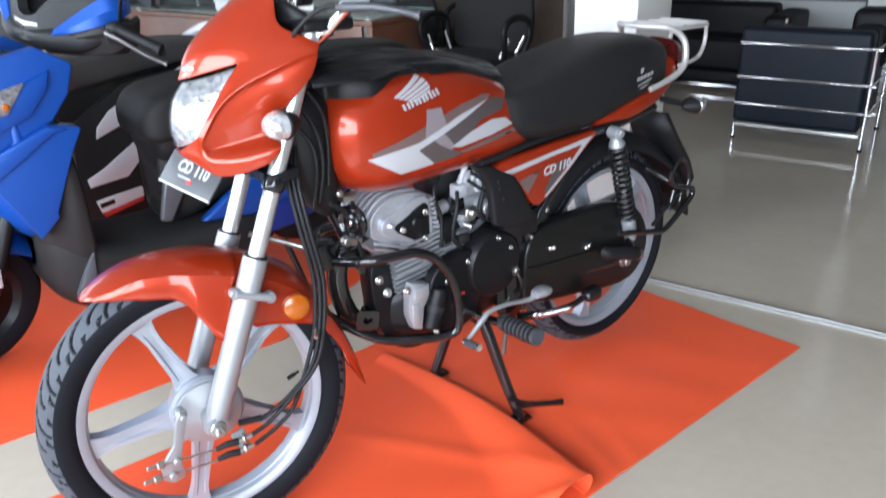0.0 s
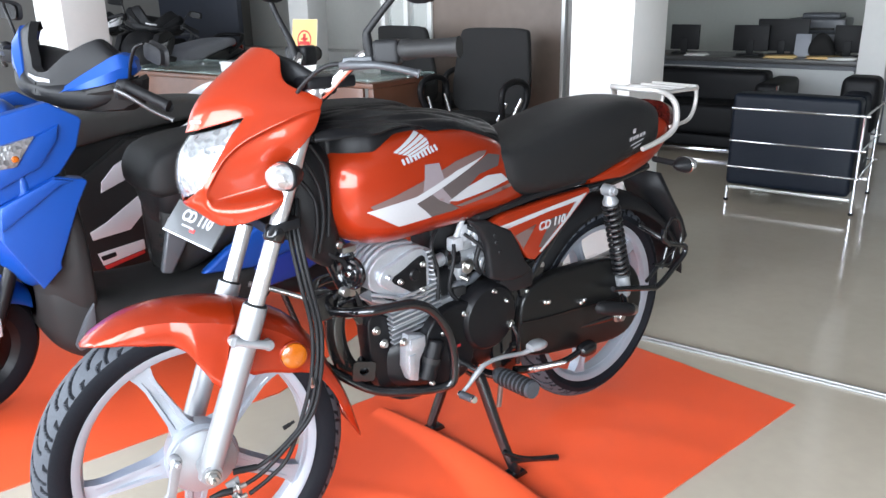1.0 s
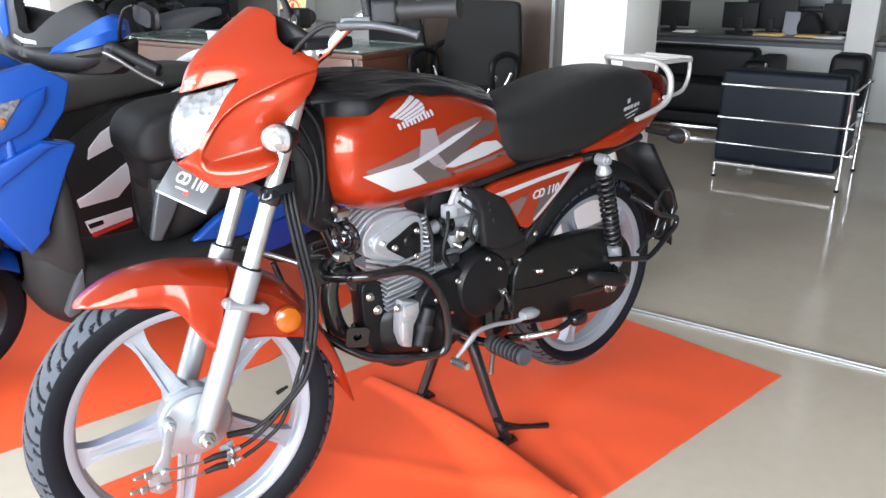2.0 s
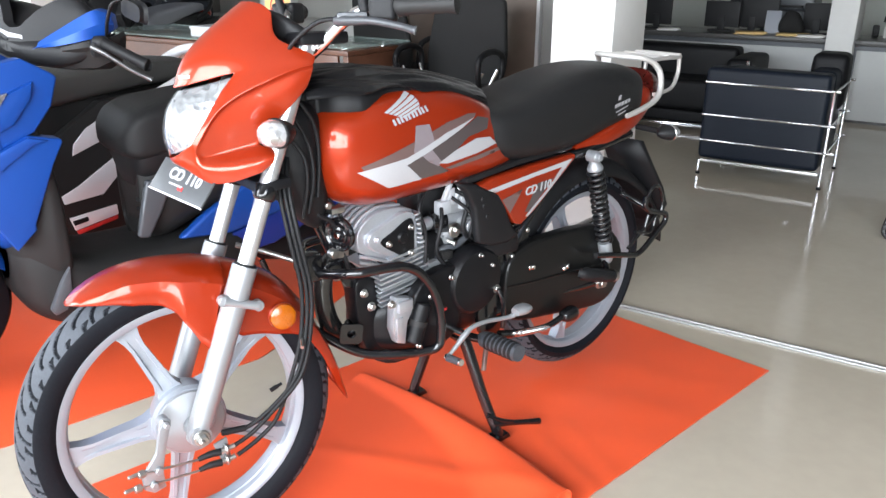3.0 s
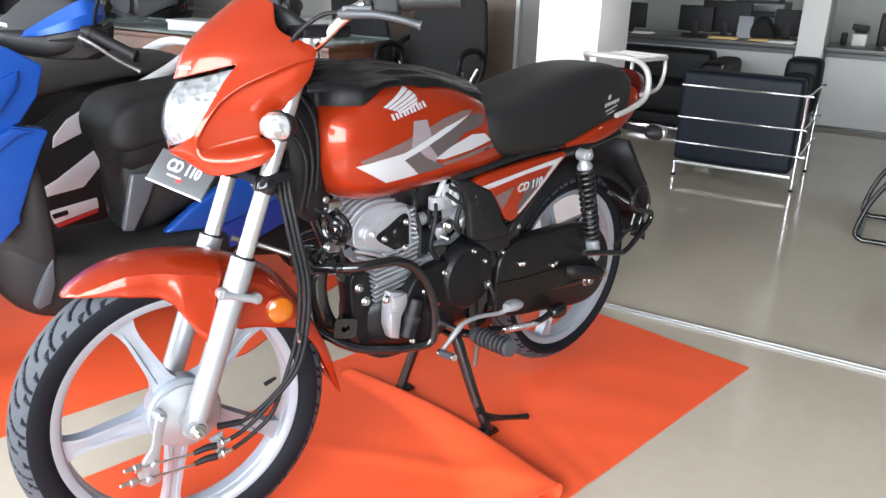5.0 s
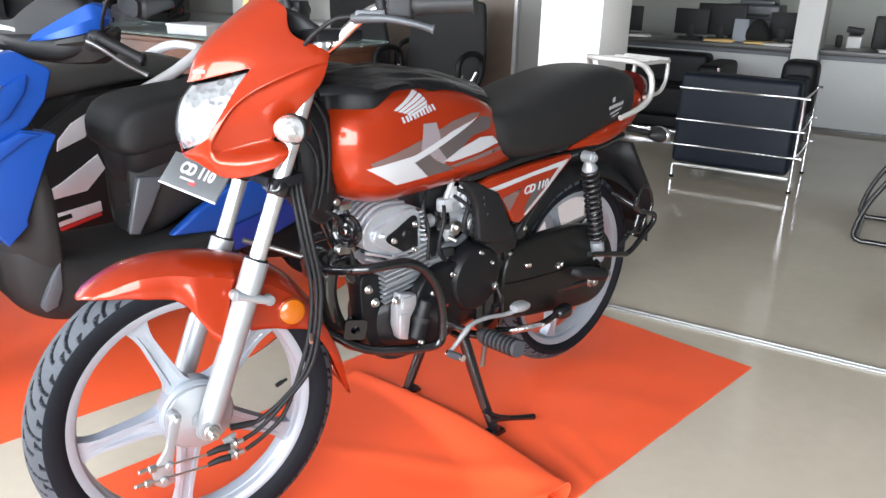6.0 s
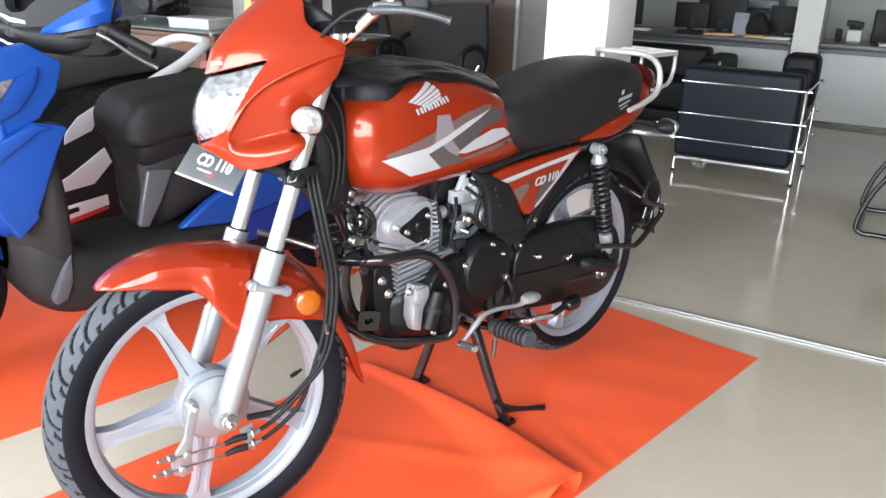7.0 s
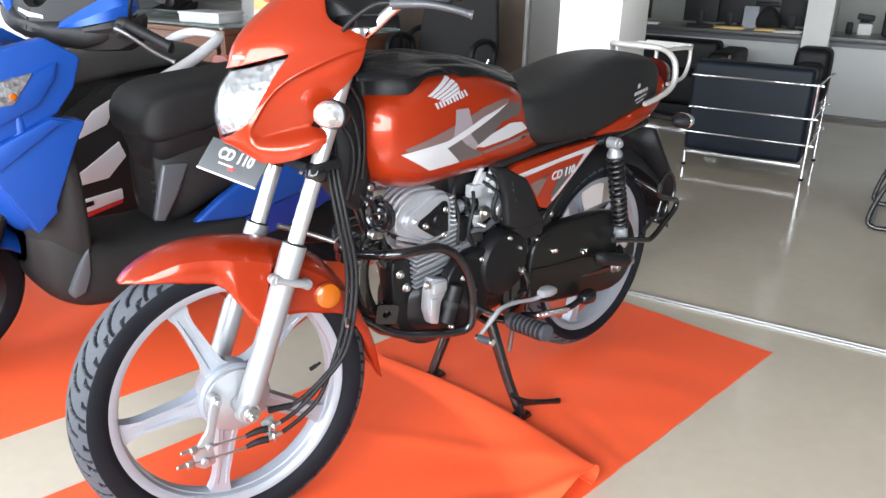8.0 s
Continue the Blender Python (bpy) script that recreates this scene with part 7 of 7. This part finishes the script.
part("pillion_footrest", joined(tube([(0.165, 0.14, 0.383), (0.15, 0.146, 0.378), (0.050, 0.154, 0.350), (0.036, 0.155, 0.346)], [0.014, 0.0195, 0.0195, 0.017], 18, 2)), RUBBER, bike, "folded black rubber pillion footrest")
part("footrest_hinge", joined(disc(0.028, 0.156, 0.344, 0.016, 0.02, "x")), STEEL, bike)
part("pillion_stay", tube([(0.045, 0.118, 0.318), (0.03, 0.13, 0.35), (0.05, 0.135, 0.40)], 0.010, 10, 3), BLACK_GLOSS, bike)
# saree guard beside the rear wheel
GY = 0.155
def guard_rod(pts, r=0.0085):
    part("leg_guard", tube([(x, GY, z) for x, z in pts], r, 10, 5), BLACK_GLOSS, bike)


guard_rod([(0.12, 0.43), (0.04, 0.412), (-0.06, 0.388), (-0.085, 0.386), (-0.12, 0.40), (-0.195, 0.447), (-0.212, 0.462), (-0.215, 0.478), (-0.20, 0.49), (-0.13, 0.51), (-0.10, 0.53), (-0.10, 0.56)])
guard_rod([(-0.10, 0.545), (-0.13, 0.585), (-0.165, 0.575), (-0.19, 0.53), (-0.185, 0.50)], 0.0055)
guard_rod([(-0.03, 0.415), (-0.10, 0.46), (-0.175, 0.50)], 0.0055)
guard_rod([(-0.10, 0.44), (-0.12, 0.50)], 0.0055)
guard_rod([(-0.06, 0.46), (-0.14, 0.445), (-0.16, 0.49)], 0.0055)
part("guard_stay", rod((-0.10, 0.155, 0.53), (-0.08, 0.08, 0.56), 0.008, 10), BLACK_GLOSS, bike)
# number plate bracket behind the wheel
part("plate_bracket", loft([[(x, y, z) for x, y, z in ((-0.16, -w, 0.70), (-0.16, w, 0.70), (-0.185, w, 0.70), (-0.185, -w, 0.70))] if k == 0 else [(x0, -w, z0), (x0, w, z0), (x0 - 0.02, w, z0), (x0 - 0.02, -w, z0)] for k, (x0, z0, w) in enumerate(((-0.16, 0.70, 0.07), (-0.215, 0.62, 0.08), (-0.275, 0.54, 0.085), (-0.315, 0.475, 0.08), (-0.315, 0.41, 0.055)))], True), BLACK_PLASTIC, bike, "black plastic tail piece")
# stands, footrests and gear lever
for s, foot in ((1, (0.504, 0.168, 0.012)), (-1, (0.526, -0.150, 0.012))):
    part("stand_leg", tube([(0.565 - 0.085 * (s < 0), 0.085 * s, 0.30), (0.555 - 0.065 * (s < 0), 0.10 * s, 0.25), (0.53 - 0.02 * (s < 0), 0.135 * s, 0.12), (foot[0] + 0.008, foot[1], 0.032), (foot[0], foot[1], 0.018)], [0.015, 0.0155, 0.0145, 0.014, 0.016], 14, 4), BLACK_GLOSS, bike, "black centre stand leg")
    part("stand_foot", slab([(foot[0] + 0.03, 0.0065), (foot[0] + 0.025, 0.02), (foot[0] - 0.02, 0.022), (foot[0] - 0.03, 0.0065)], foot[1] - 0.018, foot[1] + 0.018, 0.003), BLACK_GLOSS, bike)
part("stand_tang", tube([(0.525, 0.165, 0.055), (0.47, 0.175, 0.042), (0.42, 0.188, 0.030), (0.375, 0.196, 0.018)], [0.009, 0.008, 0.0075, 0.009], 10, 5), BLACK_GLOSS, bike)
part("stand_brace", tube([(0.54, 0.16, 0.085), (0.50, 0.172, 0.06), (0.46, 0.178, 0.042)], 0.006, 10, 3), BLACK_GLOSS, bike)
part("stand_cross", rod((0.55, -0.10, 0.29), (0.568, 0.10, 0.29), 0.014), BLACK_GLOSS, bike)
part("side_stand", tube([(0.47, 0.125, 0.285), (0.40, 0.135, 0.272), (0.30, 0.142, 0.262), (0.235, 0.145, 0.275)], [0.012, 0.010, 0.009, 0.009], 12, 4), BLACK_GLOSS, bike)
part("side_stand_pad", body([(0.185, 0.262, 0.29, 0.012), (0.20, 0.255, 0.297, 0.02), (0.235, 0.258, 0.292, 0.018), (0.245, 0.268, 0.285, 0.01)], 2.6, 20, 3, yc=0.148), BLACK_GLOSS, bike)
sp0, sp1 = Vector((0.445, 0.15, 0.287)), Vector((0.31, 0.158, 0.268))
sd = (sp1 - sp0).normalized()
su = sd.orthogonal().normalized()
sv = sd.cross(su)
part("stand_spring", tube([tuple(sp0 + (sp1 - sp0) * (i / 160) + (su * math.cos(i * 0.785) + sv * math.sin(i * 0.785)) * (0.0075 if 14 < i < 146 else 0.004)) for i in range(161)], 0.0022, 6, 1), CHROME, bike)
part("return_spring", tube([(0.547 + 0.00005 * i + 0.0055 * math.cos(i * 0.785), 0.155 + 0.0055 * math.sin(i * 0.785), 0.290 - 0.00042 * i) for i in range(161)], 0.0015, 6, 1), STEEL, bike)
peg = part("footrest", tube([(0.545, 0.13, 0.306), (0.546, 0.15, 0.306), (0.549, 0.16, 0.308), (0.553, 0.262, 0.316), (0.553, 0.27, 0.317)], [0.012, 0.019, 0.0225, 0.0225, 0.019], 18, 3), GREY_RUBBER, bike, "grey ribbed rubber footrest")
for k in range(7):
    part("rubber_rib", shifted(lathe([(0.0220, -0.005), (0.0240, -0.0035), (0.0240, 0.0035), (0.0220, 0.005)], 18, "y"), Matrix.Translation((0.5495 + 0.0006 * k, 0.170 + 0.0145 * k, 0.3085 + 0.0012 * k))), RUBBER, peg)
part("footrest_bar", tube([(0.548, 0.14, 0.305), (0.552, 0.11, 0.298), (0.555, 0.0, 0.285), (0.552, -0.11, 0.298), (0.548, -0.24, 0.312)], 0.011, 12, 4), BLACK_GLOSS, bike)
part("gear_shaft", rod((0.632, 0.09, 0.352), (0.632, 0.165, 0.352), 0.010, 16), CHROME, bike)
gear = part("gear_lever", tube([(0.69, 0.165, 0.310), (0.665, 0.166, 0.328), (0.635, 0.166, 0.352), (0.61, 0.167, 0.366), (0.56, 0.170, 0.368), (0.50, 0.174, 0.360), (0.475, 0.178, 0.362), (0.455, 0.180, 0.372)], [0.005, 0.0055, 0.008, 0.006, 0.0055, 0.0055, 0.007, 0.006], 12, 5), BRAKE_ALLOY, bike, "silver heel and toe gear lever")
toe = part("toe_rubber", rod((0.69, 0.168, 0.311), (0.688, 0.207, 0.314), 0.0095, 14), GREY_RUBBER, gear)
part("toe_cap", rod((0.69, 0.162, 0.3105), (0.69, 0.169, 0.311), 0.0085, 14), CHROME, toe)
part("toe_cap", rod((0.688, 0.206, 0.314), (0.688, 0.214, 0.3145), 0.0085, 14), CHROME, toe)
part("heel_pad", body([(0.425, 0.368, 0.378, 0.010), (0.435, 0.364, 0.384, 0.018), (0.458, 0.362, 0.386, 0.020), (0.478, 0.364, 0.382, 0.014)], 2.6, 20, 3, yc=0.185), BRAKE_ALLOY, gear)
part("link_rod", tube([(0.486, 0.13, 0.42), (0.475, 0.14, 0.38), (0.470, 0.135, 0.31)], 0.0065, 10, 3), BLACK_GLOSS, bike)
# valve stem on the front rim and the spoke name
part("valve_stem", joined(rod((1.063, 0.032, 0.322), (1.088, 0.030, 0.314), 0.0036, 12), rod((1.074, 0.031, 0.3185), (1.090, 0.030, 0.3135), 0.0050, 12)), RUBBER, front_wheel)
# wires behind the cowl
for pts in ([(1.02, 0.068, 0.92), (0.990, 0.076, 0.86), (0.980, 0.076, 0.79), (0.990, 0.066, 0.71)], [(1.03, 0.06, 0.88), (1.0, 0.075, 0.83), (0.995, 0.074, 0.77), (1.0, 0.06, 0.70)], [(1.0, 0.07, 0.94), (0.970, 0.072, 0.89), (0.962, 0.070, 0.82), (0.966, 0.066, 0.74)]):
    part("wire", tube(pts, 0.0042, 10, 5), RUBBER, bike)
